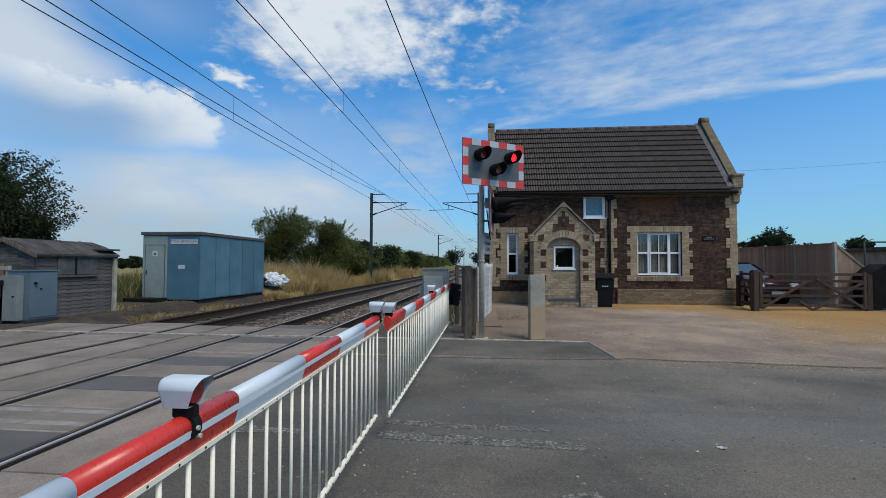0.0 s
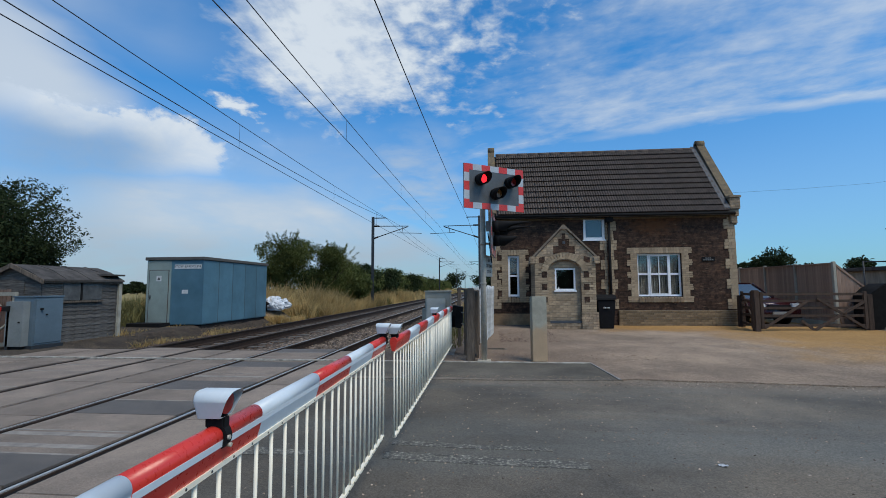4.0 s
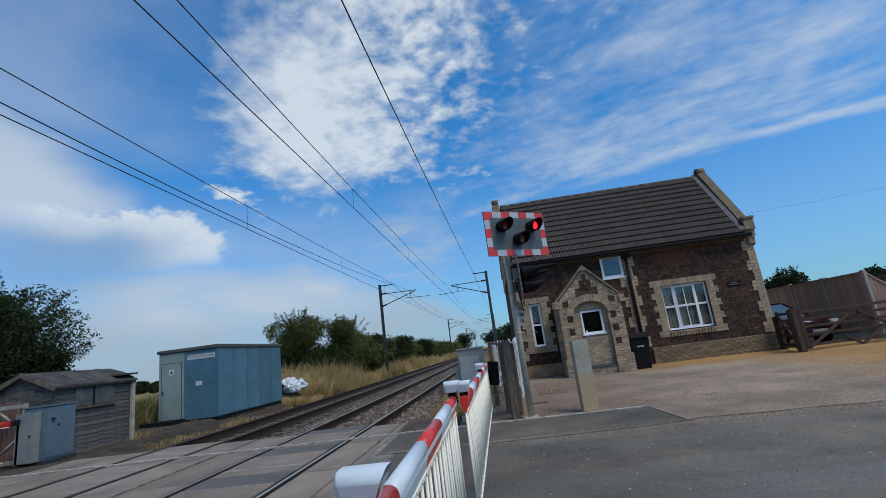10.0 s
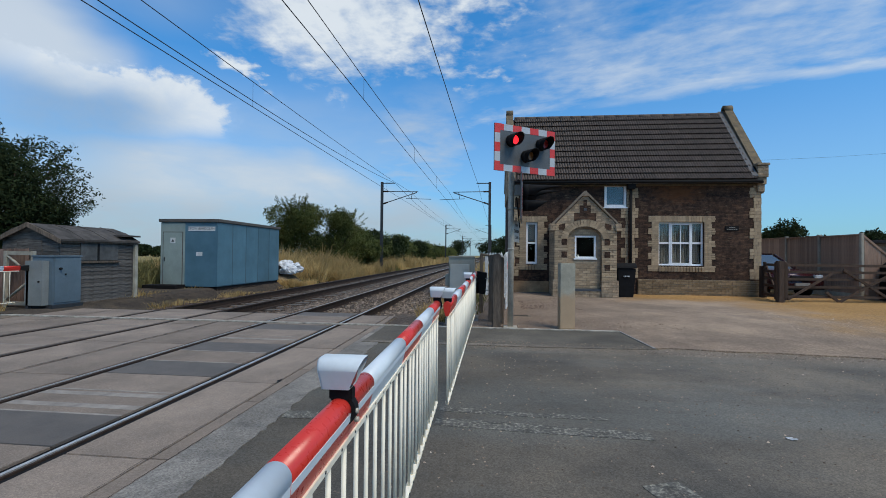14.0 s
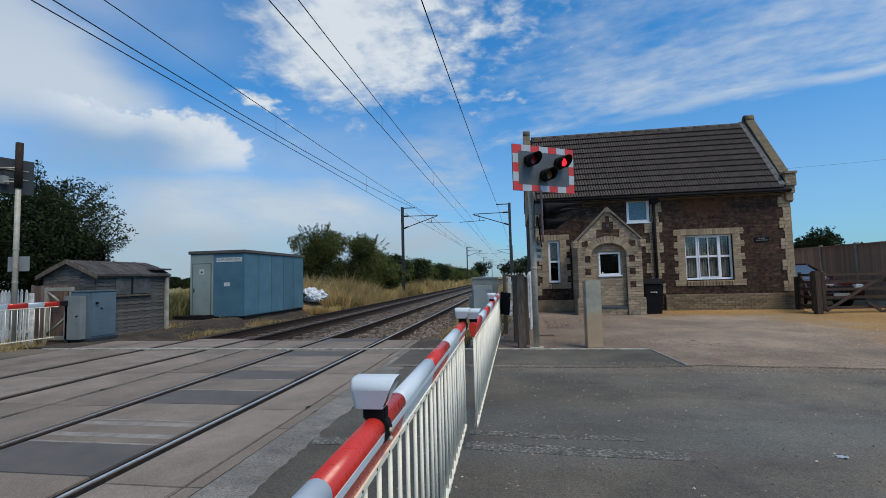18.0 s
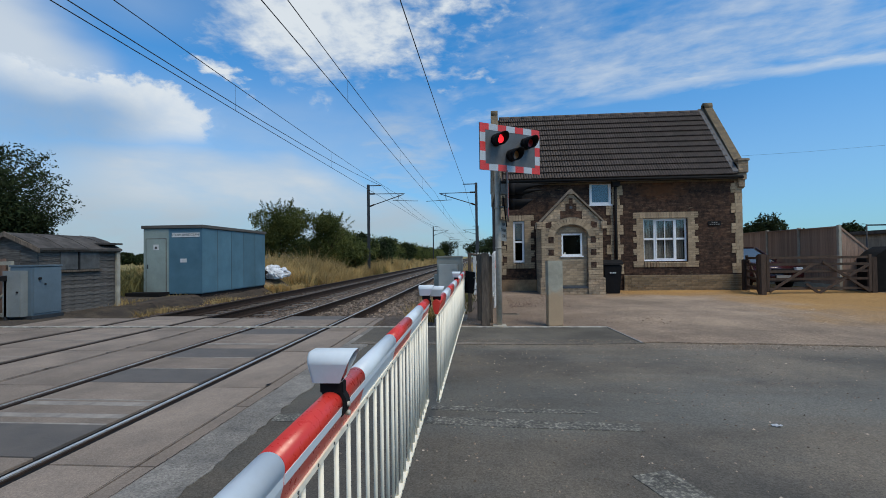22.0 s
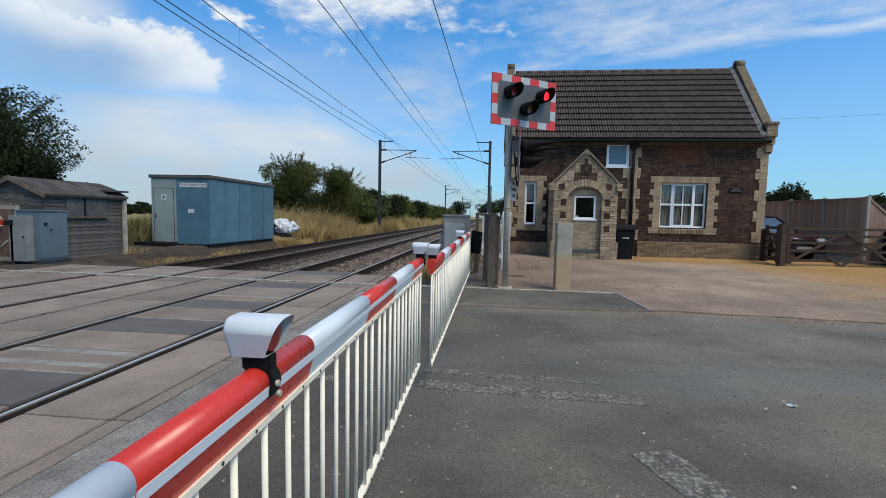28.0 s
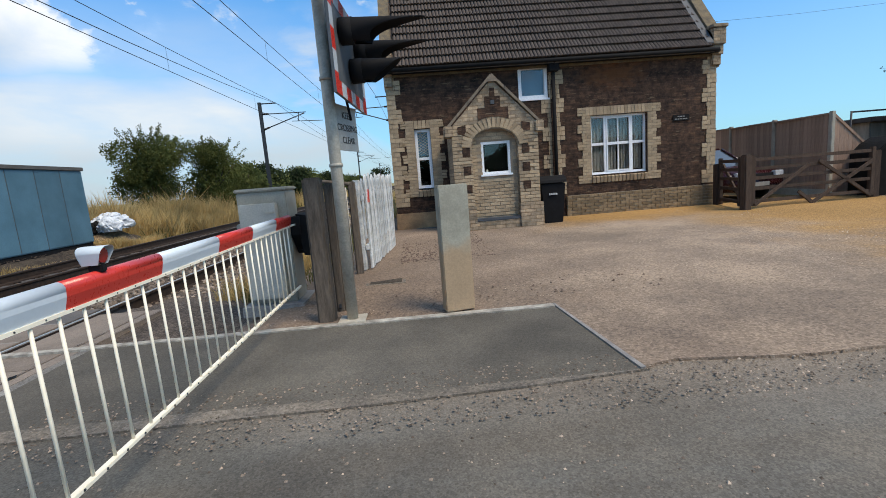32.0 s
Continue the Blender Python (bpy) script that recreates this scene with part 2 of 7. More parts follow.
    lk.new(mix.outputs[2], bg.inputs[0])
    out = nd.new("ShaderNodeOutputWorld")
    lk.new(bg.outputs[0], out.inputs[0])


SUN_EL, SUN_ROT, SKY, CLOUD = 56, 128, 0.142, 0.80
build_world()
sun = new("sun", bpy.data.lights.new("sun", "SUN"))
sun.data.energy, sun.data.angle, sun.data.color = 2.75, radians(26), (1.0, 0.87, 0.70)
_az = radians(SUN_ROT)
sun.matrix_world = look((30 * math.sin(_az), 30 * math.cos(_az), 30 * math.tan(radians(SUN_EL))), (0, 0, 0))
scene.view_settings.exposure = 0.0


# ---- materials ----
def material(name, c1, c2=None, scale=6.0, rough=0.8, bump=0.2, metal=0.0, vary=0.0, fine=60.0, stain=0.0, lo=0.35, hi=0.65, stretch=None, grain=0.14, speck=0.0):
    """A surface with two colours mixed at one scale, fine grain and bump at another, optional stains and object-wise variation."""
    m = bpy.data.materials.new(name)
    m.use_nodes = True
    nt = m.node_tree
    nd, lk = nt.nodes, nt.links
    bsdf = nd["Principled BSDF"]
    c2 = c2 or tuple(v * 0.8 for v in c1)
    tc = nd.new("ShaderNodeTexCoord")
    src = tc.outputs["Object"]
    if stretch:
        mp = nd.new("ShaderNodeMapping")
        mp.inputs["Scale"].default_value = stretch
        lk.new(src, mp.inputs[0])
        src = mp.outputs[0]

    def noise_(sc_, det):
        n = nd.new("ShaderNodeTexNoise")
        lk.new(src, n.inputs["Vector"])
        n.inputs["Scale"].default_value, n.inputs["Detail"].default_value = sc_, det
        n.inputs["Roughness"].default_value = 0.6
        return n.outputs[0]

    def rng(v, a, b, p, q):
        n = nd.new("ShaderNodeMapRange")
        lk.new(v, n.inputs[0])
        for i, x in enumerate((a, b, p, q)):
            n.inputs[i + 1].default_value = x
        return n.outputs[0]

    big, small = noise_(scale, 6), noise_(fine, 4)
    mix = nd.new("ShaderNodeMix")
    mix.data_type = "RGBA"
    lk.new(rng(big, lo, hi, 0, 1), mix.inputs[0])
    mix.inputs[6].default_value, mix.inputs[7].default_value = (*c1, 1), (*c2, 1)
    hsv = nd.new("ShaderNodeHueSaturation")
    lk.new(mix.outputs[2], hsv.inputs["Color"])
    val = rng(small, 0.3, 0.7, 1 - grain, 1 + grain)
    if vary:
        oi = nd.new("ShaderNodeObjectInfo")
        mul = nd.new("ShaderNodeMath")
        mul.operation = "MULTIPLY"
        lk.new(rng(oi.outputs["Random"], 0, 1, 1 - vary, 1 + vary), mul.inputs[0])
        lk.new(val, mul.inputs[1])
        val = mul.outputs[0]
    if stain:
        mul = nd.new("ShaderNodeMath")
        mul.operation = "MULTIPLY"
        lk.new(rng(noise_(scale * 0.23, 3), 0.3, 0.7, 1 - stain, 1 + stain * 0.6), mul.inputs[0])
        lk.new(val, mul.inputs[1])
        val = mul.outputs[0]
    if speck:
        chips = nd.new("ShaderNodeTexVoronoi")
        lk.new(src, chips.inputs["Vector"])
        chips.inputs["Scale"].default_value = fine * 0.8
        wn = nd.new("ShaderNodeTexWhiteNoise")
        lk.new(chips.outputs["Position"], wn.inputs["Vector"])
        mul = nd.new("ShaderNodeMath")
        mul.operation = "MULTIPLY"
        lk.new(rng(wn.outputs["Value"], 0.0, 1.0, 1 - speck * 0.6, 1 + speck), mul.inputs[0])
        lk.new(val, mul.inputs[1])
        val = mul.outputs[0]
    lk.new(val, hsv.inputs["Value"])
    if rough > 0.8:
        bsdf.inputs["Specular IOR Level"].default_value = 0.2
    lk.new(hsv.outputs[0], bsdf.inputs["Base Color"])
    bsdf.inputs["Metallic"].default_value = metal
    lk.new(rng(small, 0.2, 0.8, max(rough - 0.08, 0.02), min(rough + 0.08, 1)), bsdf.inputs["Roughness"])
    if bump:
        b = nd.new("ShaderNodeBump")
        b.inputs["Strength"].default_value = bump
        b.inputs["Distance"].default_value = 0.01
        lk.new(small, b.inputs["Height"])
        lk.new(b.outputs[0], bsdf.inputs["Normal"])
    return m


def glow(name, c, strength):
    m = bpy.data.materials.new(name)
    m.use_nodes = True
    b = m.node_tree.nodes["Principled BSDF"]
    b.inputs["Base Color"].default_value = (*c, 1)
    b.inputs["Emission Color"].default_value = (*c, 1)
    b.inputs["Emission Strength"].default_value = strength
    return m


def glass(name, tint=(0.9, 0.95, 0.95), rough=0.02, solid=(0.02, 0.03, 0.035)):
    """A window pane: a dark, strongly mirroring sheet that lets a little through."""
    m = bpy.data.materials.new(name)
    m.use_nodes = True
    nt = m.node_tree
    b = nt.nodes["Principled BSDF"]
    b.inputs["Base Color"].default_value = (*tint, 1)
    b.inputs["Roughness"].default_value = rough
    b.inputs["IOR"].default_value = 1.5
    b.inputs["Transmission Weight"].default_value = 1.0
    return m


def lets_through(m, share):
    """Thin leaves: part of the light that falls on one side comes out of the other."""
    nd, lk = m.node_tree.nodes, m.node_tree.links
    b, out = nd["Principled BSDF"], nd["Material Output"]
    tr, mx = nd.new("ShaderNodeBsdfTranslucent"), nd.new("ShaderNodeMixShader")
    lk.new(b.inputs["Base Color"].links[0].from_socket, tr.inputs["Color"])
    mx.inputs[0].default_value = share
    lk.new(b.outputs[0], mx.inputs[1])
    lk.new(tr.outputs[0], mx.inputs[2])
    lk.new(mx.outputs[0], out.inputs["Surface"])


MAT = {}


def build_materials():
    M = MAT
    M["asphalt"] = material("asphalt", (0.163, 0.140, 0.110), (0.088, 0.081, 0.070), 0.75, 0.9, 0.5, fine=110, stain=0.35, grain=0.26, speck=0.30)
    M["asphalt_dark"] = material("asphalt_dark", (0.128, 0.114, 0.092), (0.088, 0.080, 0.067), 1.4, 0.9, 0.45, fine=120, stain=0.3, grain=0.22, speck=0.25)
    M["asphalt_edge"] = material("asphalt_edge", (0.19, 0.162, 0.128), (0.125, 0.110, 0.092), 4.0, 0.9, 0.7, fine=70, stain=0.2, grain=0.3, speck=0.35)
    M["deck"] = material("deck", (0.238, 0.192, 0.154), (0.172, 0.142, 0.117), 1.7, 0.88, 0.5, fine=120, stain=0.24, vary=0.09, grain=0.22, speck=0.18)
    M["deck_dark"] = material("deck_dark", (0.086, 0.078, 0.071), (0.118, 0.104, 0.092), 2.5, 0.8, 0.5, fine=130, stain=0.15, vary=0.05)
    M["concrete"] = material("concrete", (0.30, 0.29, 0.27), (0.2, 0.19, 0.18), 5, 0.9, 0.5, fine=80, stain=0.2, grain=0.25)
    M["line_paint"] = material("line_paint", (0.47, 0.44, 0.375), (0.22, 0.20, 0.17), 9, 0.85, 0.4, fine=60, stain=0.2)
    M["worn_paint"] = material("worn_paint", (0.098, 0.094, 0.084), (0.275, 0.262, 0.215), 34, 0.85, 0.5, fine=70, lo=0.48, hi=0.64, grain=0.3, stain=0.4)
    M["gravel"] = material("gravel", (0.29, 0.225, 0.17), (0.215, 0.178, 0.148), 0.9, 0.95, 0.5, fine=60, stain=0.15, grain=0.25, speck=0.3)
    M["soil"] = material("soil", (0.074, 0.059, 0.044), (0.040, 0.033, 0.027), 2.5, 0.95, 0.9, fine=50, stain=0.2, grain=0.4, speck=0.3)
    M["field"] = material("field", (0.30, 0.22, 0.085), (0.17, 0.15, 0.055), 0.6, 0.95, 0.9, fine=20, stain=0.3)
    M["ballast"] = material("ballast", (0.128, 0.100, 0.078), (0.050, 0.041, 0.035), 22, 0.95, 1.0, fine=70, stain=0.25, grain=0.6, speck=0.5)
    M["rail_top"] = material("rail_top", (0.74, 0.72, 0.68), (0.60, 0.58, 0.55), 8, 0.34, 0.03, metal=0.75)
    M["rail_dull"] = material("rail_dull", (0.13, 0.105, 0.09), (0.08, 0.065, 0.055), 8, 0.6, 0.05, metal=0.5)
    M["bank_earth"] = material("bank_earth", (0.26, 0.185, 0.108), (0.125, 0.092, 0.060), 2.2, 0.95, 1.0, fine=30, stain=0.35, grain=0.5, speck=0.4)
    M["machine_front"] = material("machine_front", (0.58, 0.55, 0.47), (0.47, 0.445, 0.38), 3, 0.5, 0.08, stain=0.25)
    M["machine_paint"] = material("machine_paint", (0.40, 0.375, 0.305), (0.28, 0.265, 0.215), 3, 0.5, 0.08, stain=0.3)
    M["rubble_brown"] = material("rubble_brown", (0.17, 0.115, 0.085), (0.085, 0.062, 0.052), 9, 0.95, 0.4)
    M["rust"] = material("rust", (0.044, 0.029, 0.021), (0.024, 0.017, 0.014), 12, 0.85, 0.4, fine=90)
    M["rubber"] = material("rubber", (0.009, 0.009, 0.010), None, 8, 0.9, 0.3)
    M["sleeper"] = material("sleeper", (0.15, 0.135, 0.12), (0.09, 0.08, 0.072), 8, 0.9, 0.5, vary=0.15)
    M["gault"] = material("gault", (0.485, 0.37, 0.24), (0.272, 0.205, 0.138), 2.6, 0.92, 0.6, vary=0.22, fine=60, stain=0.3, grain=0.25)
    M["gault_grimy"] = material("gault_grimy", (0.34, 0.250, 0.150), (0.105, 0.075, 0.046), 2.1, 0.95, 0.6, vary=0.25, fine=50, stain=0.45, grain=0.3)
    M["mortar"] = material("mortar", (0.34, 0.275, 0.20), (0.235, 0.19, 0.14), 5, 0.95, 0.5, stain=0.2)
    M["tile"] = material("tile", (0.125, 0.098, 0.081), (0.084, 0.067, 0.058), 6, 0.92, 0.5, vary=0.10, fine=70, stain=0.15)
    M["slate_lead"] = material("slate_lead", (0.062, 0.070, 0.082), (0.045, 0.051, 0.060), 5, 0.65, 0.3)
    M["lichen_stone"] = material("lichen_stone", (0.20, 0.15, 0.088), (0.11, 0.092, 0.07), 8, 0.95, 0.7, stain=0.2)
    M["upvc"] = material("upvc", (0.80, 0.81, 0.82), (0.74, 0.75, 0.76), 4, 0.35, 0.03)
    M["black_metal"] = material("black_metal", (0.008, 0.008, 0.009), (0.013, 0.013, 0.013), 9, 0.86, 0.1)
    M["black_plastic"] = material("black_plastic", (0.007, 0.007, 0.008), (0.010, 0.010, 0.011), 9, 0.82, 0.15)
    # sky-blue put into the colour for the reflection in two window panes
    M["blind"] = material("blind", (0.10, 0.19, 0.27), (0.08, 0.155, 0.225), 3, 0.9, 0.1)
    M["curtain"] = material("curtain", (0.26, 0.25, 0.235), (0.18, 0.172, 0.16), 5, 0.95, 0.3, stretch=(6, 6, 0.4))
    # near-black: the dimness indoors is put into the colour
    M["dim_room"] = material("dim_room", (0.05, 0.045, 0.04), None, 3, 0.95, 0.1)
    M["glass"] = glass("glass")
    M["red_paint"] = material("red_paint", (0.60, 0.040, 0.028), (0.55, 0.036, 0.025), 5, 0.30, 0.01, grain=0.03)
    M["white_paint"] = material("white_paint", (0.61, 0.67, 0.71), (0.57, 0.63, 0.67), 5, 0.42, 0.02, grain=0.03)
    M["white_wire"] = material("white_wire", (0.88, 0.81, 0.65), (0.80, 0.735, 0.59), 7, 0.5, 0.03, grain=0.04)
    M["white_lamp"] = material("white_lamp", (0.64, 0.69, 0.71), (0.60, 0.65, 0.67), 5, 0.4, 0.02, grain=0.03)
    M["galv"] = material("galv", (0.50, 0.45, 0.365), (0.38, 0.345, 0.28), 14, 0.6, 0.1, metal=0.1, stain=0.15)
    M["grey_box"] = material("grey_box", (0.30, 0.31, 0.30), (0.24, 0.245, 0.24), 3, 0.55, 0.08, stain=0.2)
    M["grey_sign"] = material("grey_sign", (0.092, 0.099, 0.105), (0.066, 0.072, 0.078), 4, 0.5, 0.05)
    M["sign_face"] = material("sign_face", (0.36, 0.36, 0.33), (0.28, 0.28, 0.26), 6, 0.6, 0.05)
    M["blue_shed"] = material("blue_shed", (0.085, 0.178, 0.235), (0.062, 0.138, 0.188), 1.6, 0.5, 0.06, stain=0.25, vary=0.12)
    M["green_door"] = material("green_door", (0.27, 0.325, 0.30), (0.22, 0.27, 0.25), 2, 0.5, 0.06, stain=0.2)
    M["fascia"] = material("fascia", (0.10, 0.09, 0.08), (0.07, 0.065, 0.06), 4, 0.8, 0.2)
    M["blue_cab"] = material("blue_cab", (0.120, 0.168, 0.205), (0.086, 0.125, 0.155), 2.2, 0.5, 0.06, stain=0.25)
    M["pale_cab"] = material("pale_cab", (0.235, 0.255, 0.250), (0.175, 0.190, 0.185), 2.2, 0.55, 0.06, stain=0.25)
    M["old_board"] = material("old_board", (0.140, 0.132, 0.122), (0.058, 0.054, 0.050), 7, 0.9, 0.7, vary=0.25, stretch=(0.6, 0.6, 5), stain=0.25)
    M["felt"] = material("felt", (0.092, 0.084, 0.078), (0.046, 0.042, 0.039), 4, 0.95, 0.5, stain=0.2)
    M["old_wood"] = material("old_wood", (0.185, 0.148, 0.115), (0.095, 0.077, 0.062), 10, 0.92, 0.8, vary=0.18, stretch=(3, 3, 0.4), stain=0.25)
    M["dark_wood"] = material("dark_wood", (0.080, 0.054, 0.040), (0.048, 0.034, 0.026), 8, 0.85, 0.6, vary=0.15, stretch=(3, 3, 0.5))
    M["fence_wood"] = material("fence_wood", (0.235, 0.158, 0.124), (0.135, 0.094, 0.077), 6, 0.9, 0.6, vary=0.25, stretch=(4, 4, 0.4))
    M["panel_wood"] = material("panel_wood", (0.40, 0.265, 0.190), (0.26, 0.175, 0.130), 3, 0.9, 0.4, vary=0.18, fine=40, stain=0.3, stretch=(3, 3, 0.4))
    M["picket"] = material("picket", (0.74, 0.74, 0.72), (0.44, 0.43, 0.40), 7, 0.6, 0.3, vary=0.14, stain=0.28, grain=0.2)
    M["stub_top"] = material("stub_top", (0.37, 0.35, 0.275), (0.29, 0.275, 0.215), 6, 0.6, 0.08, stain=0.2)
    M["steel_dark"] = material("steel_dark", (0.030, 0.034, 0.040), (0.022, 0.026, 0.030), 6, 0.6, 0.2)
    M["wire"] = material("wire", (0.03, 0.032, 0.035), None, 6, 0.6, 0.0)
    M["leaf"] = material("leaf", (0.036, 0.052, 0.018), (0.016, 0.025, 0.009), 1.1, 0.9, 0.0, fine=5, stain=0.3)
    M["leaf_dry"] = material("leaf_dry", (0.150, 0.165, 0.050), (0.068, 0.084, 0.026), 1.1, 0.9, 0.0, fine=5, stain=0.3)
    M["leaf_mid"] = material("leaf_mid", (0.088, 0.098, 0.040), (0.040, 0.049, 0.019), 1.3, 0.9, 0.0, fine=5, stain=0.3)
    for nm, share in (("leaf", 0.18), ("leaf_mid", 0.35), ("leaf_dry", 0.42)):
        lets_through(M[nm], share)
    M["bark"] = material("bark", (0.09, 0.07, 0.05), (0.05, 0.04, 0.03), 9, 0.95, 0.7)
    M["dry_grass"] = material("dry_grass", (0.60, 0.43, 0.185), (0.37, 0.265, 0.115), 0.7, 0.9, 0.0, fine=7, stain=0.3)
    M["green_grass"] = material("green_grass", (0.11, 0.125, 0.04), (0.18, 0.155, 0.06), 0.8, 0.9, 0.0, fine=7, stain=0.3)
    for nm in ("dry_grass", "green_grass"):
        lets_through(M[nm], 0.4)
    M["bag"] = material("bag", (0.72, 0.75, 0.78), (0.30, 0.32, 0.35), 5, 0.5, 0.3)
    M["car_red"] = material("car_red", (0.035, 0.006, 0.008), (0.028, 0.005, 0.007), 3, 0.25, 0.0)
    M["car_glass"] = material("car_glass", (0.03, 0.04, 0.05), None, 3, 0.06, 0.0)
    M["car_glass"].node_tree.nodes["Principled BSDF"].inputs["IOR"].default_value = 2.2
    M["tyre"] = material("tyre", (0.016, 0.016, 0.016), None, 8, 0.85, 0.3)
    M["lens_red"] = material("lens_red", (0.36, 0.022, 0.020), (0.26, 0.016, 0.014), 30, 0.2, 0.1)
    M["lens_amber"] = material("lens_amber", (0.30, 0.13, 0.045), (0.22, 0.09, 0.03), 30, 0.2, 0.1)
    M["lit_red"] = glow("lit_red", (1.0, 0.022, 0.032), 1.45)
    M["print"] = material("print", (0.03, 0.03, 0.03), None, 8, 0.7, 0.0)
    M["deck_edge"] = material("deck_edge", (0.30, 0.27, 0.235), (0.21, 0.19, 0.17), 7, 0.9, 0.3, stain=0.2)
    M["meadow"] = material("meadow", (0.17, 0.155, 0.06), (0.085, 0.085, 0.032), 0.7, 0.9, 0.0, fine=7, stain=0.3)
    M["cinder"] = material("cinder", (0.105, 0.080, 0.062), (0.052, 0.042, 0.036), 9, 0.95, 0.4)
    M["render_coat"] = material("render_coat", (0.47, 0.29, 0.155), (0.24, 0.155, 0.09), 3, 0.95, 0.5, stain=0.25)
    M["print_dim"] = material("print_dim", (0.22, 0.22, 0.21), None, 8, 0.8, 0.0)
    M["concrete_pale"] = material("concrete_pale", (0.46, 0.42, 0.34), (0.36, 0.33, 0.27), 5, 0.9, 0.3, stain=0.2)
    M["garage_wall"] = material("garage_wall", (0.30, 0.285, 0.24), (0.20, 0.19, 0.165), 3, 0.9, 0.4, stain=0.25, stretch=(3, 3, 0.5))
    M["print_pale"] = material("print_pale", (0.62, 0.63, 0.62), None, 8, 0.7, 0.0)
    M["far_wall"] = material("far_wall", (0.32, 0.25, 0.15), (0.24, 0.19, 0.12), 2, 0.9, 0.2)


build_materials()


# ---- building helpers ----
def box(bm, x0, x1, y0, y1, z0, z1, bevel=0.0):
    vs = [bm.verts.new((x, y, z)) for z in (z0, z1) for x, y in ((x0, y0), (x1, y0), (x1, y1), (x0, y1))]
    fs = [bm.faces.new([vs[i] for i in f]) for f in ((3, 2, 1, 0), (4, 5, 6, 7), (0, 1, 5, 4), (1, 2, 6, 5), (2, 3, 7, 6), (3, 0, 4, 7))]
    if bevel:
        es = list({e for f in fs for e in f.edges})
        bmesh.ops.bevel(bm, geom=es, offset=bevel, segments=2, affect="EDGES", clamp_overlap=True)
    return vs


def rod(bm, a, b, r, n=8, r2=None, caps=True):
    a, b = Vector(a), Vector(b)
    q = (b - a).to_track_quat("Z", "Y").to_matrix()
    rings = []
    for p, rr in ((a, r), (b, r if r2 is None else r2)):
        rings.append([bm.verts.new(p + q @ Vector((rr * math.cos(2 * math.pi * i / n), rr * math.sin(2 * math.pi * i / n), 0))) for i in range(n)])
    for i in range(n):
        f = bm.faces.new((rings[0][i], rings[0][(i + 1) % n], rings[1][(i + 1) % n], rings[1][i]))
        f.smooth = True
    if caps:
        bm.faces.new(rings[0][::-1])
        bm.faces.new(rings[1])


def prism(bm, pts, axis, lo, hi):
    """A closed outline of 2D points, drawn out along an axis from lo to hi."""
    def at(p, v):
        return {"x": (v, p[0], p[1]), "y": (p[0], v, p[1]), "z": (p[0], p[1], v)}[axis]
    a, b = [bm.verts.new(at(p, lo)) for p in pts], [bm.verts.new(at(p, hi)) for p in pts]
    n = len(pts)
    for i in range(n):
        bm.faces.new((a[i], a[(i + 1) % n], b[(i + 1) % n], b[i]))
    bm.faces.new(a[::-1])
    bm.faces.new(b)


def mesh_of(name, bm, mat):
    bmesh.ops.recalc_face_normals(bm, faces=bm.faces[:])
    me = bpy.data.meshes.new(name)
    bm.to_mesh(me)
    bm.free()
    me.materials.append(MAT[mat] if isinstance(mat, str) else mat)
    return me


def part(name, bm, mat, parent, label=""):
    ob = new(name, mesh_of(name, bm, mat))
    ob.parent = parent
    if label:
        ob["label"] = label
    return ob


def piece(name, me, parent, loc=(0, 0, 0), rot=None, scale=None):
    ob = new(name, me)
    ob.parent = parent
    ob.location = loc
    if rot is not None:
        ob.rotation_euler = rot
    if scale is not None:
        ob.scale = scale
    return ob


def thing(name, label, category, at=(0, 0, 0), turn=0.0, group="", kind=""):
    ob = new(name)
    ob.empty_display_size = 0.1
    ob.matrix_basis = pose(*at, 0, 0, turn)
    return tagged(ob, label, category, group, kind)


def solid(name, bm, mat, label, category, group="", kind="", at=(0, 0, 0), turn=0.0):
    ob = new(name, mesh_of(name, bm, mat))
    ob.matrix_basis = pose(*at, 0, 0, turn)
    return tagged(ob, label, category, group, kind)


def boxed(name, mat, parent, dims, label="", bevel=0.0):
    bm = bmesh.new()
    box(bm, *dims, bevel=bevel)
    return part(name, bm, mat, parent, label)


def rodded(name, mat, parent, a, b, r, n=8, label="", r2=None):
    bm = bmesh.new()
    rod(bm, a, b, r, n, r2)
    return part(name, bm, mat, parent, label)


def smoothstep(a, b, v):
    t = min(max((v - a) / (b - a), 0.0), 1.0)
    return t * t * (3 - 2 * t)


# ---- ground, road, crossing ----
def grade(x, y):
    """Height of the made ground: level at the road, falling to the railway, rising a little to the house."""
    rail = smoothstep(-10.4, -9.4, x) * (1 - smoothstep(-0.9, 0.1, x))
    yard = smoothstep(9.0, 17.0, y) * smoothstep(-0.4, 1.0, x) * (1 - smoothstep(30, 60, x)) * 0.12
    return -0.02 - 0.28 * rail + yard


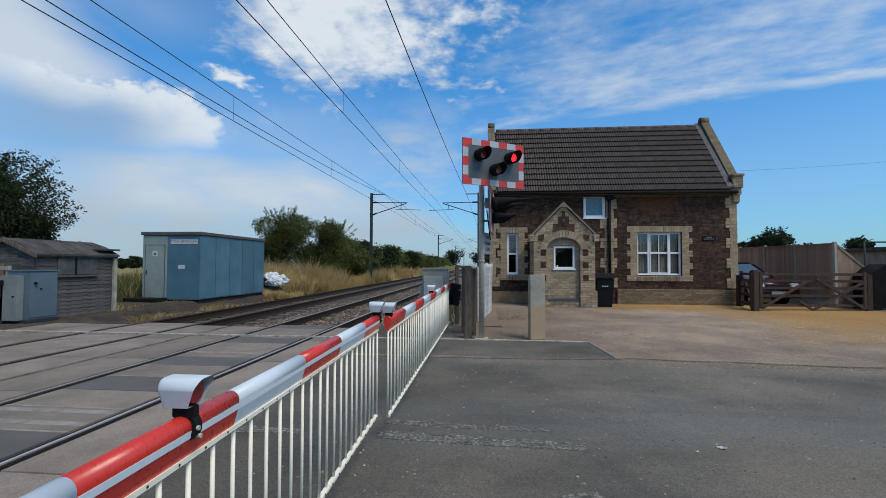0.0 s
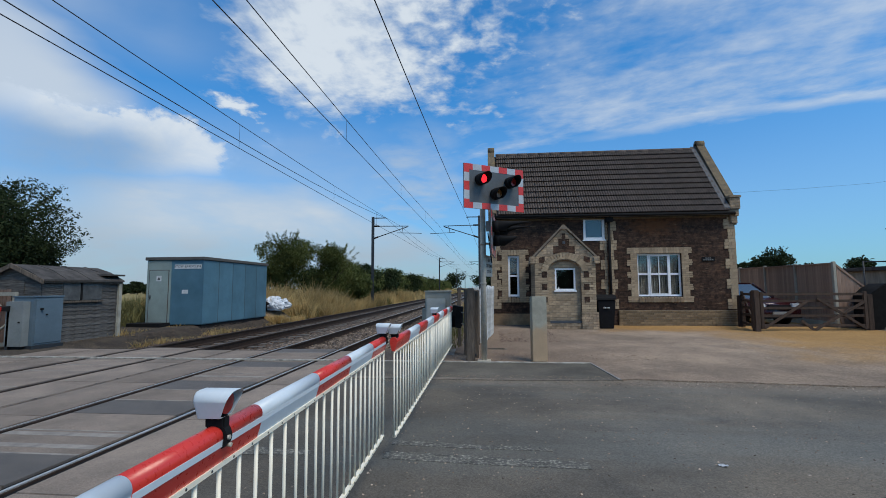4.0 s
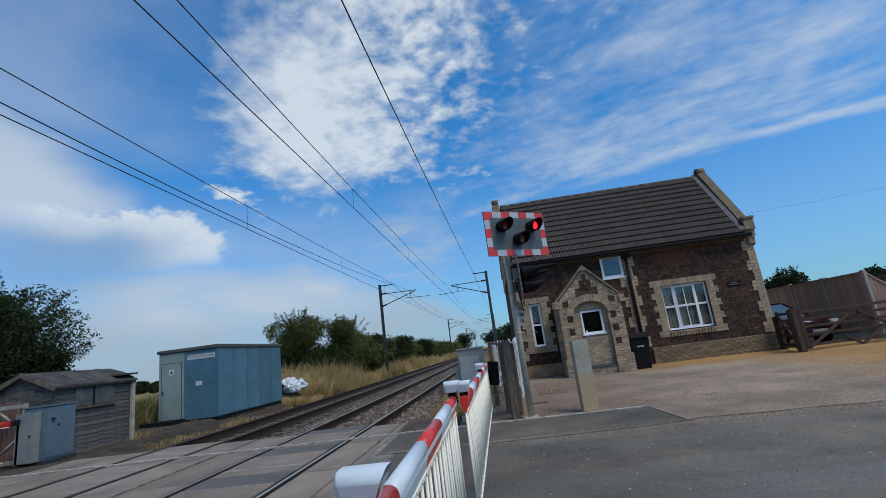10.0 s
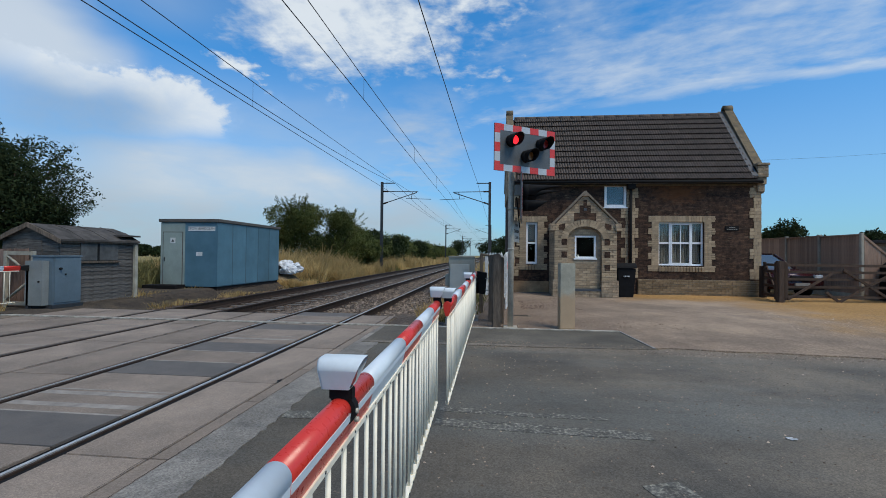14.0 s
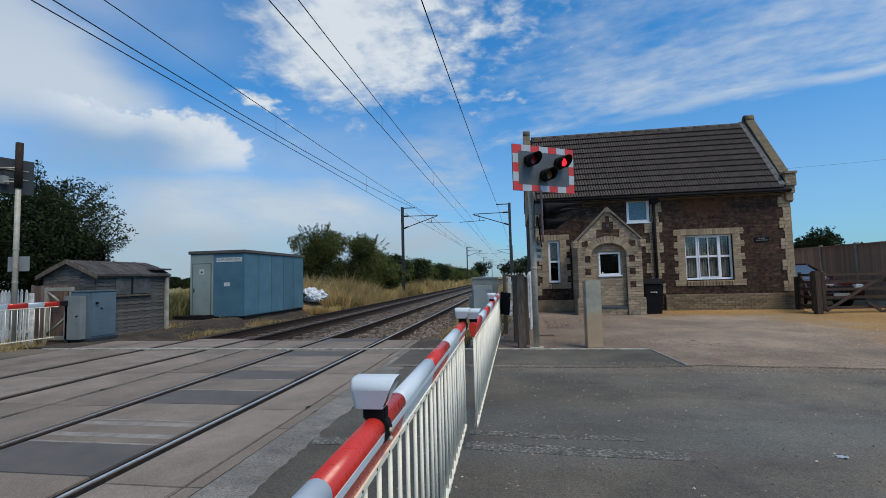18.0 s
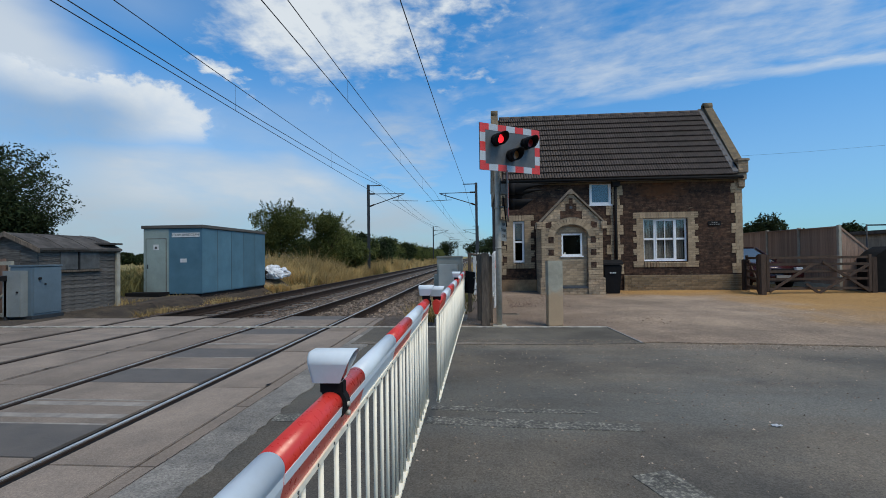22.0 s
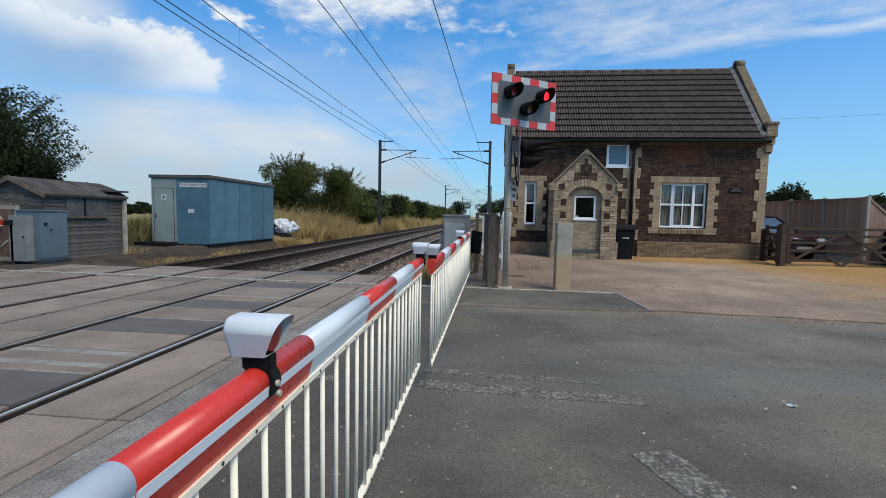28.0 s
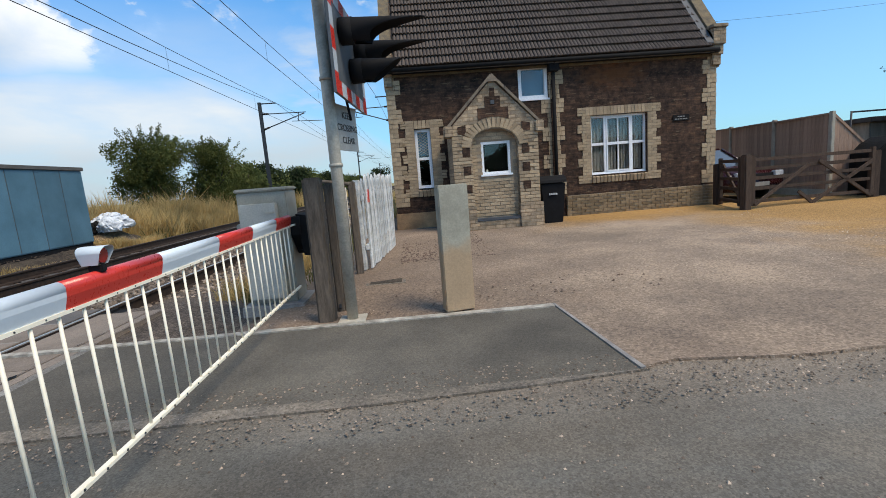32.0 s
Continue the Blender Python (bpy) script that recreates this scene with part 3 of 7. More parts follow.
def sheet(name, mat, xs, ys, zf, label, category, drop=0.12, kind="structure"):
    xs, ys = list(xs), list(ys)
    nx, ny = len(xs), len(ys)
    vs = [(x, y, zf(x, y)) for y in ys for x in xs]
    fs = [(j * nx + i, j * nx + i + 1, (j + 1) * nx + i + 1, (j + 1) * nx + i) for j in range(ny - 1) for i in range(nx - 1)]
    rim = [i for i in range(nx)] + [j * nx + nx - 1 for j in range(1, ny)] + [(ny - 1) * nx + i for i in range(nx - 2, -1, -1)] + [j * nx for j in range(ny - 2, 0, -1)]
    base = len(vs)
    vs += [(vs[k][0], vs[k][1], vs[k][2] - drop) for k in rim]
    m = len(rim)
    fs += [(rim[k], base + k, base + (k + 1) % m, rim[(k + 1) % m]) for k in range(m)]
    me = bpy.data.meshes.new(name)
    me.from_pydata(vs, [], fs)
    me.materials.append(MAT[mat])
    return tagged(new(name, me), label, category, kind=kind)


def steps(a, b, n):
    return [a + (b - a) * i / n for i in range(n + 1)]


def rough_z(z, amp, sc):
    return lambda x, y: z(x, y) + amp * noise.noise((x * sc, y * sc, 3.7))


def build_ground():
    far = [-900, -400, -200, -110, -70, -45, -32, -24, -19]
    xs = far + steps(-16, 16, 64) + [19, 24, 32, 45, 70, 110, 200, 400, 900]
    ys = [-300, -120, -60, -30, -18, -12] + steps(-9, 34, 86) + [36, 39, 43, 48, 55, 65, 80, 100, 130, 180, 260, 400, 700, 1500]
    sheet("ground", "field", xs, ys, lambda x, y: grade(x, y) - 0.06 + 0.03 * noise.noise((x * 0.3, y * 0.3, 0)) - 0.03, "dry straw-coloured grass field around the crossing", "ground", 0.5)
    # the road on both sides of the line
    sheet("road", "asphalt", steps(-1.615, 80, 50), steps(-1.6, 8.6, 16), lambda x, y: 0.0 - 0.00012 * max(x - 8, 0) ** 2 * 0.3, "worn grey asphalt road with loose grit", "road")
    sheet("road", "asphalt", steps(-80, -9.42, 40), steps(-1.6, 10.1, 16), lambda x, y: 0.0, "worn grey asphalt road beyond the railway", "road")
    # darker apron inside the line, its light joint, and the gravelled yard
    bm = bmesh.new()
    prism(bm, [(-1.52, 8.47), (2.93, 8.47), (2.83, 10.03), (-1.52, 10.03)], "z", -0.1, 0.012)
    solid("apron", bm, "asphalt_dark", "dark asphalt apron beside the carriageway", "pavement", kind="structure")
    bm = bmesh.new()
    prism(bm, [(-1.52, 8.34), (1.2, 8.36), (2.2, 8.40), (2.99, 8.47), (-1.52, 8.49)], "z", -0.1, 0.016)
    solid("road_edge", bm, "asphalt_edge", "pale gritty joint along the road edge", "road edge", kind="structure")
    sheet("yard", "yard_mix", steps(-0.55, 40, 80), steps(10.06, 17.2, 22) + [19, 21, 24, 28], lambda x, y: grade(x, y) + 0.020 + smoothstep(10.0, 11.4, y) * (0.035 + 0.02 * noise.noise((x * 0.9, y * 0.9, 3.7))), "pinkish gravel yard with orange sand along the wall and gate", "ground")
    bm = bmesh.new()
    prism(bm, [(2.967, 8.50), *[(3.0 + 0.22 * i, 8.56 - 0.085 * (0.22 * i) + 0.06 * noise.noise((i * 0.31, 0.4, 0)) + 0.025 * noise.noise((i * 0.9, 3.4, 0))) for i in range(1, 60)], (40, 6.4), (40, 10.063), (2.856, 10.063)], "z", -0.1, 0.021)
    solid("yard_edge", bm, "yard_mix", "compacted gravel strip beside the road", "ground", kind="structure")
    sheet("earth_bank", "bank_earth", steps(11.6, 20.0, 50), steps(12.4, 17.6, 34), lambda x, y: grade(x, y) + 0.02 + smoothstep(11.6, 13.6, x + 0.5 * noise.noise((y, 2.2, 0))) * smoothstep(12.4, 14.6, y + 0.6 * noise.noise((x * 0.7, 0, 8))) * (0.24 + 0.10 * noise.noise((x * 0.8, y * 0.8, 1)) + 0.05 * noise.noise((x * 3, y * 3, 5))), "low stony brown earth bank under the shrub", "ground")
    sheet("lineside_ground", "soil", steps(-13.5, -8.7, 30), steps(10.1, 24.5, 60), rough_z(lambda x, y: 0.01 + 0.09 * smoothstep(12, 18, y) * smoothstep(-9.4, -9.9, x) - 0.32 * smoothstep(-9.75, -8.8, x) * smoothstep(11.2, 12.0, y) - 0.05 * smoothstep(-9.75, -8.8, x), 0.05, 1.1), "brown trodden soil and cinders by the lineside huts", "ground")
    for nm, mt, lb, pts in (("edge_line", "line_paint", "worn white edge line on asphalt", [(-9.9, 9.97), (-1.6, 9.98), (2.83, 9.96), (2.85, 10.057), (-1.6, 10.058), (-9.9, 10.058)]),
                    ("apron_edging", "concrete", "thin grey concrete edging of the apron", [(2.832, 10.06), (2.932, 8.48), (2.968, 8.48), (2.857, 10.06)])):
        bm = bmesh.new()
        prism(bm, pts, "z", 0.0, 0.0245)
        solid(nm, bm, mt, lb, "road marking", kind="structure")
    for pts in ([(0.05, 5.52), (0.75, 5.46), (1.5, 5.44), (1.5, 5.35), (0.75, 5.36), (0.05, 5.40)], [(0.05, 5.23), (0.85, 5.18), (1.75, 5.12), (1.75, 4.97), (0.85, 5.00), (0.05, 5.06)],
                [(-1.27, 5.21), (-1.1, 5.24), (-0.9, 5.20), (-0.62, 5.19), (-0.6, 5.10), (-0.92, 5.08), (-1.12, 5.05), (-1.26, 5.06)], [(1.42, 4.25), (1.66, 4.34), (1.95, 3.6), (1.70, 3.5)]):
        bm = bmesh.new()
        prism(bm, pts, "z", -0.01, 0.004)
        solid("worn_marking", bm, "worn_paint", "faded white road marking, mostly worn off", "road marking", kind="structure")
    bm = bmesh.new()
    rows = [[bm.verts.new((0.017 * i + 0.010 * (j % 2) + 0.02 * noise.noise((i, j, 7)), 0.015 * j + 0.015 * noise.noise((i * 1.3, j, 4)), 0.006 + 0.022 * abs(noise.noise((i * 0.9, j * 0.9, 2))))) for i in range(5)] for j in range(4)]
    for j in range(3):
        for i in range(4):
            bm.faces.new((rows[j][i], rows[j][i + 1], rows[j + 1][i + 1], rows[j + 1][i]))
    bmesh.ops.solidify(bm, geom=bm.faces[:], thickness=-0.004)
    solid("plastic_scrap", bm, "bag", "crumpled pale plastic scrap lying on the road", "litter", at=(2.76, 5.12, 0.0), turn=-18)


RAILS = (-2.5, -4.005, -5.92, -7.40)


def rail_profile(x):
    return [(x - 0.075, -0.21), (x + 0.075, -0.21), (x + 0.07, -0.19), (x + 0.012, -0.165), (x + 0.012, -0.04), (x + 0.035, -0.03), (x + 0.035, -0.004),
            (x - 0.035, -0.004), (x - 0.035, -0.03), (x - 0.012, -0.04), (x - 0.012, -0.165), (x - 0.07, -0.19)]


def bed_z(x, y):
    return -0.205 - 0.05 * smoothstep(-4.9, -5.5, x) + 0.045 * noise.noise((x * 2.1, y * 2.1, 1))


def scatter_ballast(lo, hi, count, mat, label):
    vs, fs = [], []
    for _ in range(count):
        y = 11.9 + 30 * random.random() ** 1.7
        x = random.uniform(lo, hi)
        s = random.uniform(0.022, 0.05)
        z = bed_z(x, y) + 0.02
        base = len(vs)
        a0 = random.uniform(0, 6.3)
        for j, (rr, zz) in enumerate(((1.0, -0.3), (0.8, 0.55))):
            for i in range(4):
                a = a0 + i * math.pi / 2 + random.uniform(-0.3, 0.3)
                vs.append((x + s * rr * math.cos(a), y + s * rr * math.sin(a), z + s * zz * random.uniform(0.7, 1.2)))
        fs += [(base + i, base + (i + 1) % 4, base + 4 + (i + 1) % 4, base + 4 + i) for i in range(4)] + [(base + 4, base + 5, base + 6, base + 7)]
    me = bpy.data.meshes.new("ballast_stones")
    me.from_pydata(vs, [], fs)
    me.materials.append(MAT[mat])
    tagged(new("ballast_stones", me), label, "ballast", kind="stuff")


def build_railway():
    sleeper_bm = bmesh.new()
    prism(sleeper_bm, [(-0.14, -0.2), (0.14, -0.2), (0.12, 0.0), (-0.12, 0.0)], "x", -1.25, 1.25)
    sleeper_me = mesh_of("sleeper", sleeper_bm, "sleeper")
    for k, (a, b) in enumerate((RAILS[:2], RAILS[2:])):
        tr = thing("railway_track", "steel rails on concrete sleepers in stone ballast", "railway track", (0, 0, 0), group="tracks over the crossing", kind="structure")
        for x, h0, h1 in ((a, -0.015, 0.016), (b, -0.031, -0.010) if k == 0 else (b, -0.014, 0.014)):
            bm = bmesh.new()
            prism(bm, rail_profile(x), "y", -40, 420)
            r = part("rail", bm, "rust", tr, "rusty steel rail with a polished head")
            boxed("rail_head", "rail_top" if k == 0 else "rail_dull", r, (x + h0, x + h1, -40, 420, -0.004, 0.006))
        for i in range(75):
            piece("sleeper", sleeper_me, tr, ((a + b) / 2, 12.4 + 0.65 * i, -0.212), (0, 0, 0))
        bm = bmesh.new()
        for i in range(75, 480):
            y = 12.4 + 0.65 * i
            box(bm, (a + b) / 2 - 1.25, (a + b) / 2 + 1.25, y - 0.13, y + 0.13, -0.30, -0.205)
        part("far_sleepers", bm, "sleeper", tr)["kind"] = "stuff"
    sheet("ballast_bed", "ballast", steps(-9.9, -0.35, 40), [-40, -20, -4] + steps(11.8, 40, 90) + [45, 55, 70, 100, 150, 250, 420],
          lambda x, y: bed_z(x, y) - 0.12 * smoothstep(-8.6, -9.8, x) - 0.10 * smoothstep(-1.4, -0.4, x) + 0.035 * math.exp(-((x + 4.95) / 0.5) ** 2) + (0.15 * math.exp(-max(y - 11.8, 0) / 0.7) if x > -2.3 else 0.0), "bed of brown and grey stone ballast", "ballast", 0.3)
    random.seed(5)
    for lo, hi, count, mat, label in ((-5.1, -1.0, 8500, "stone_isl", "loose brown and grey ballast stones"), (-9.0, -5.1, 6500, "stone_rust", "loose rust-brown ballast stones in the far track")):
        scatter_ballast(lo, hi, count, mat, label)
    # crossing deck: panels between and beside the rails
    deck = thing("crossing_deck", "brown concrete and dark rubber crossing panels between the rails", "crossing deck", (0, 0, -0.02), kind="structure")
    boxed("deck_bed", "rubber", deck, (-9.4, -1.63, -3.0, 11.8, -0.12, -0.03))
    strips = ((-1.625, -1.770, 1.2), (-1.776, -2.405, 1.8), (-2.595, -3.91, 0.62), (-4.10, -4.95, 1.8), (-4.97, -5.83, 1.8), (-6.01, -7.31, 0.62), (-7.49, -8.4, 1.8), (-8.42, -9.4, 1.8))
    dark = {2: (2, 5, 8, 11, 14, 16, 19, 22)}
    for s, (x1, x0, ln) in enumerate(strips):
        meshes = {}
        for mt in ("deck", "deck_dark"):
            bm = bmesh.new()
            box(bm, x0 + 0.004, x1 - 0.004, 0.004, ln - 0.004, -0.06, 0.018, bevel=0.004)
            meshes[mt] = mesh_of("panel", bm, mt)
        n = int(14.8 / ln)
        for i in range(n):
            mt = "deck_dark" if i in dark.get(s, ()) else "deck"
            piece("panel", meshes[mt], deck, (0, -2.99 + i * ln + (0.47 if ln < 1 else 0.0), random.uniform(-0.002, 0.002)))
        if ln < 1:
            bm = bmesh.new()
            box(bm, x0 + 0.01, x1 - 0.01, 0, 0.03, -0.02, 0.0195)
            me = mesh_of("joint_strip", bm, "deck_edge")
            for i in range(1, n):
                if i % 3 != 2:
                    piece("joint_strip", me, deck, (0, -2.99 + i * ln + 0.455, random.uniform(-0.001, 0.002)))
    bm = bmesh.new()
    box(bm, -3.90, -2.60, 0, 0.10, -0.02, 0.020)
    me = mesh_of("joint_strip", bm, "deck_edge")
    for y in (5.06, 5.38, 8.32, 2.6):
        piece("joint_strip", me, deck, (0, y, 0))
    # black rubber beside the rails
    for x in RAILS:
        for a, b in ((x - 0.093, x - 0.037), (x + 0.037, x + 0.093)):
            boxed("rubber_strip", "rubber", deck, (a, b, -2.99, 11.78, -0.05, 0.002))
    # broken joints along the panels, with chips fallen out
    rc = random.Random(31)
    for seam, wide, chips in ((-1.773, 0.0020, 0.035), (-1.622, 0.0030, 0.03), (-4.96, 0.008, 0.12), (-8.41, 0.006, 0.08)):
        vs, fs, y = [], [], -1.5
        while y < 11.5:
            w, o = rc.uniform(0.4, 1.3) * wide * (0.022 / wide if rc.random() < chips else 1.0), rc.uniform(-0.006, 0.006)
            if noise.noise((y * 1.1, seam, 0)) > 0.28:
                w *= 0.25
            vs += [(seam + o - w, y, 0.0305), (seam + o + w, y, 0.0305)]
            y += rc.uniform(0.02, 0.08)
        fs = [(2 * i, 2 * i + 1, 2 * i + 3, 2 * i + 2) for i in range(len(vs) // 2 - 1)]
        me = bpy.data.meshes.new("broken_joint")
        me.from_pydata(vs, [], fs)
        me.materials.append(MAT["rubber"])
        ob = new("broken_joint", me)
        ob.parent = deck
    # pale concrete margin between deck and road
    rm = random.Random(12)
    edge = [(-1.26 + 0.06 * noise.noise((y * 1.7, 0.3, 0)) + rm.uniform(-0.018, 0.018), y) for y in steps(-1.6, 9.96, 150)]
    bm = bmesh.new()
    prism(bm, [(-1.618, -1.6)] + edge + [(-1.618, 9.96)], "z", -0.1, 0.008)
    solid("deck_margin", bm, "concrete_grit", "gritty grey concrete margin of the crossing, ragged against the asphalt", "pavement", kind="structure")


def yard_material():
    """Pinkish gravel that passes into orange sand along the wall foot and before the gate."""
    m = material("yard_mix", (0.325, 0.245, 0.176), (0.185, 0.142, 0.108), 0.8, 0.95, 0.7, fine=60, stain=0.25, grain=0.3, speck=0.35)
    nt = m.node_tree
    nd, lk = nt.nodes, nt.links

    def math_(op, a, b):
        n = nd.new("ShaderNodeMath")
        n.operation = op
        for i, v in enumerate((a, b)):
            if isinstance(v, (int, float)):
                n.inputs[i].default_value = v
            else:
                lk.new(v, n.inputs[i])
        return n.outputs[0]

    tc, sep, nz = nd.new("ShaderNodeTexCoord"), nd.new("ShaderNodeSeparateXYZ"), nd.new("ShaderNodeTexNoise")
    lk.new(tc.outputs["Object"], sep.inputs[0])
    lk.new(tc.outputs["Object"], nz.inputs["Vector"])
    nz.inputs["Scale"].default_value, nz.inputs["Detail"].default_value, nz.inputs["Roughness"].default_value = 0.9, 7, 0.62
    x, y = sep.outputs[0], sep.outputs[1]
    wall = math_("MINIMUM", math_("MULTIPLY", math_("SUBTRACT", y, 15.3), 1.1), math_("SUBTRACT", x, 4.9))
    drive = math_("MULTIPLY", math_("MINIMUM", math_("SUBTRACT", x, 7.9), math_("MULTIPLY", math_("SUBTRACT", math_("ADD", y, math_("MULTIPLY", x, 0.22)), 13.7), 0.6)), 0.6)
    v = math_("ADD", math_("MAXIMUM", wall, drive), math_("MULTIPLY", math_("SUBTRACT", nz.outputs[0], 0.5), 2.4))
    mr = nd.new("ShaderNodeMapRange")
    mr.interpolation_type = "SMOOTHSTEP"
    lk.new(v, mr.inputs[0])
    mr.inputs[1].default_value, mr.inputs[2].default_value, mr.inputs[4].default_value = -1.0, 0.7, 0.95
    hsv = [n for n in nd if n.type == "HUE_SAT"][0]
    old = hsv.inputs["Color"].links[0].from_socket
    mix = nd.new("ShaderNodeMix")
    mix.data_type = "RGBA"
    lk.new(mr.outputs[0], mix.inputs[0])
    lk.new(old, mix.inputs[6])
    mix.inputs[7].default_value = (0.32, 0.185, 0.066, 1)
    earth = math_("ADD", math_("MULTIPLY", math_("SUBTRACT", 3.0, x), 0.5), math_("MULTIPLY", math_("SUBTRACT", nz.outputs[0], 0.5), 3.0))
    m2 = nd.new("ShaderNodeMapRange")
    m2.interpolation_type = "SMOOTHSTEP"
    lk.new(earth, m2.inputs[0])
    m2.inputs[1].default_value, m2.inputs[2].default_value, m2.inputs[4].default_value = -0.8, 1.0, 0.8
    mx2 = nd.new("ShaderNodeMix")
    mx2.data_type = "RGBA"
    lk.new(m2.outputs[0], mx2.inputs[0])
    lk.new(mix.outputs[2], mx2.inputs[6])
    mx2.inputs[7].default_value = (0.172, 0.124, 0.090, 1)
    lk.new(mx2.outputs[2], hsv.inputs["Color"])
    MAT["yard_mix"] = m


yard_material()


def asphalt_material():
    """Road surface: darker near the barrier, lighter and gritty further along, with faint tyre lanes."""
    m = MAT["asphalt"]
    nd, lk = m.node_tree.nodes, m.node_tree.links
    tc, sep, nz = nd.new("ShaderNodeTexCoord"), nd.new("ShaderNodeSeparateXYZ"), nd.new("ShaderNodeTexNoise")
    mp = nd.new("ShaderNodeMapping")
    mp.inputs["Scale"].default_value = (0.35, 1.2, 1)
    lk.new(tc.outputs["Object"], sep.inputs[0])
    lk.new(tc.outputs["Object"], mp.inputs[0])
    lk.new(mp.outputs[0], nz.inputs["Vector"])
    nz.inputs["Scale"].default_value, nz.inputs["Detail"].default_value, nz.inputs["Roughness"].default_value = 1.3, 7, 0.62
    sw = nd.new("ShaderNodeMath")
    sw.operation = "MULTIPLY_ADD"
    lk.new(nz.outputs[0], sw.inputs[0])
    sw.inputs[1].default_value = 5.5
    lk.new(sep.outputs[0], sw.inputs[2])
    mr = nd.new("ShaderNodeMapRange")
    mr.interpolation_type = "SMOOTHSTEP"
    lk.new(sw.outputs[0], mr.inputs[0])
    mr.inputs[1].default_value, mr.inputs[2].default_value, mr.inputs[3].default_value, mr.inputs[4].default_value = 2.6, 7.2, 0.78, 1.16
    hsv = [n for n in nd if n.type == "HUE_SAT"][0]
    # tar-blue lanes with a brown gritty strip between them
    lane = nd.new("ShaderNodeMath")
    lane.operation = "SINE"
    turn = nd.new("ShaderNodeMath")
    turn.operation = "MULTIPLY_ADD"
    lk.new(sep.outputs[1], turn.inputs[0])
    turn.inputs[1].default_value, turn.inputs[2].default_value = 2.2, -4.6
    lk.new(turn.outputs[0], lane.inputs[0])
    mixed = nd.new("ShaderNodeMath")
    mixed.operation = "MULTIPLY_ADD"
    lk.new(nz.outputs[0], mixed.inputs[0])
    mixed.inputs[1].default_value = 7.0
    lk.new(lane.outputs[0], mixed.inputs[2])
    share = nd.new("ShaderNodeMapRange")
    share.interpolation_type = "SMOOTHSTEP"
    lk.new(mixed.outputs[0], share.inputs[0])
    share.inputs[1].default_value, share.inputs[2].default_value, share.inputs[4].default_value = 2.6, 4.8, 0.6
    tar = nd.new("ShaderNodeMix")
    tar.data_type = "RGBA"
    lk.new(share.outputs[0], tar.inputs[0])
    lk.new(hsv.inputs["Color"].links[0].from_socket, tar.inputs[6])
    tar.inputs[7].default_value = (0.124, 0.126, 0.115, 1)
    # yard dust trodden onto the margin of the road
    rim = nd.new("ShaderNodeMath")
    rim.operation = "MULTIPLY_ADD"
    lk.new(sep.outputs[0], rim.inputs[0])
    rim.inputs[1].default_value = 0.085
    lk.new(sep.outputs[1], rim.inputs[2])
    near = nd.new("ShaderNodeMath")
    near.operation = "MULTIPLY_ADD"
    lk.new(nz.outputs[0], near.inputs[0])
    near.inputs[1].default_value = 0.9
    lk.new(rim.outputs[0], near.inputs[2])
    dust = nd.new("ShaderNodeMapRange")
    dust.interpolation_type = "SMOOTHSTEP"
    lk.new(near.outputs[0], dust.inputs[0])
    dust.inputs[1].default_value, dust.inputs[2].default_value, dust.inputs[4].default_value = 8.35, 9.35, 0.85
    sandy = nd.new("ShaderNodeMix")
    sandy.data_type = "RGBA"
    lk.new(dust.outputs[0], sandy.inputs[0])
    lk.new(tar.outputs[2], sandy.inputs[6])
    sandy.inputs[7].default_value = (0.215, 0.172, 0.130, 1)
    lk.new(sandy.outputs[2], hsv.inputs["Color"])
    old = hsv.inputs["Value"].links[0].from_socket
    mul = nd.new("ShaderNodeMath")
    mul.operation = "MULTIPLY"
    lk.new(old, mul.inputs[0])
    lk.new(mr.outputs[0], mul.inputs[1])
    lk.new(mul.outputs[0], hsv.inputs["Value"])


asphalt_material()


def stone_island():
    m = material("stone_isl", (0.275, 0.212, 0.160), (0.150, 0.120, 0.097), 9, 0.95, 0.4)
    nt = m.node_tree
    geo = nt.nodes.new("ShaderNodeNewGeometry")
    hsv = [n for n in nt.nodes if n.type == "HUE_SAT"][0]
    mr = nt.nodes.new("ShaderNodeMapRange")
    mr.inputs[3].default_value, mr.inputs[4].default_value = 0.35, 1.55
    nt.links.new(geo.outputs["Random Per Island"], mr.inputs[0])
    nt.links.new(mr.outputs[0], hsv.inputs["Value"])
    MAT["stone_isl"] = m
    m = material("stone_rust", (0.15, 0.105, 0.075), (0.070, 0.052, 0.042), 9, 0.95, 0.4)
    geo, mr = m.node_tree.nodes.new("ShaderNodeNewGeometry"), m.node_tree.nodes.new("ShaderNodeMapRange")
    mr.inputs[3].default_value, mr.inputs[4].default_value = 0.4, 1.5
    m.node_tree.links.new(geo.outputs["Random Per Island"], mr.inputs[0])
    m.node_tree.links.new(mr.outputs[0], [n for n in m.node_tree.nodes if n.type == "HUE_SAT"][0].inputs["Value"])
    MAT["stone_rust"] = m
    p = material("pebble", (0.36, 0.285, 0.215), (0.26, 0.205, 0.16), 9, 0.95, 0.2)
    geo = p.node_tree.nodes.new("ShaderNodeNewGeometry")
    mr = p.node_tree.nodes.new("ShaderNodeMapRange")
    mr.inputs[3].default_value, mr.inputs[4].default_value = 0.75, 1.8
    p.node_tree.links.new(geo.outputs["Random Per Island"], mr.inputs[0])
    p.node_tree.links.new(mr.outputs[0], [n for n in p.node_tree.nodes if n.type == "HUE_SAT"][0].inputs["Value"])
    MAT["pebble"] = p
    MAT["concrete_grit"] = material("concrete_grit", (0.235, 0.218, 0.192), (0.160, 0.150, 0.136), 4, 0.92, 0.9, fine=110, stain=0.3, speck=0.35)


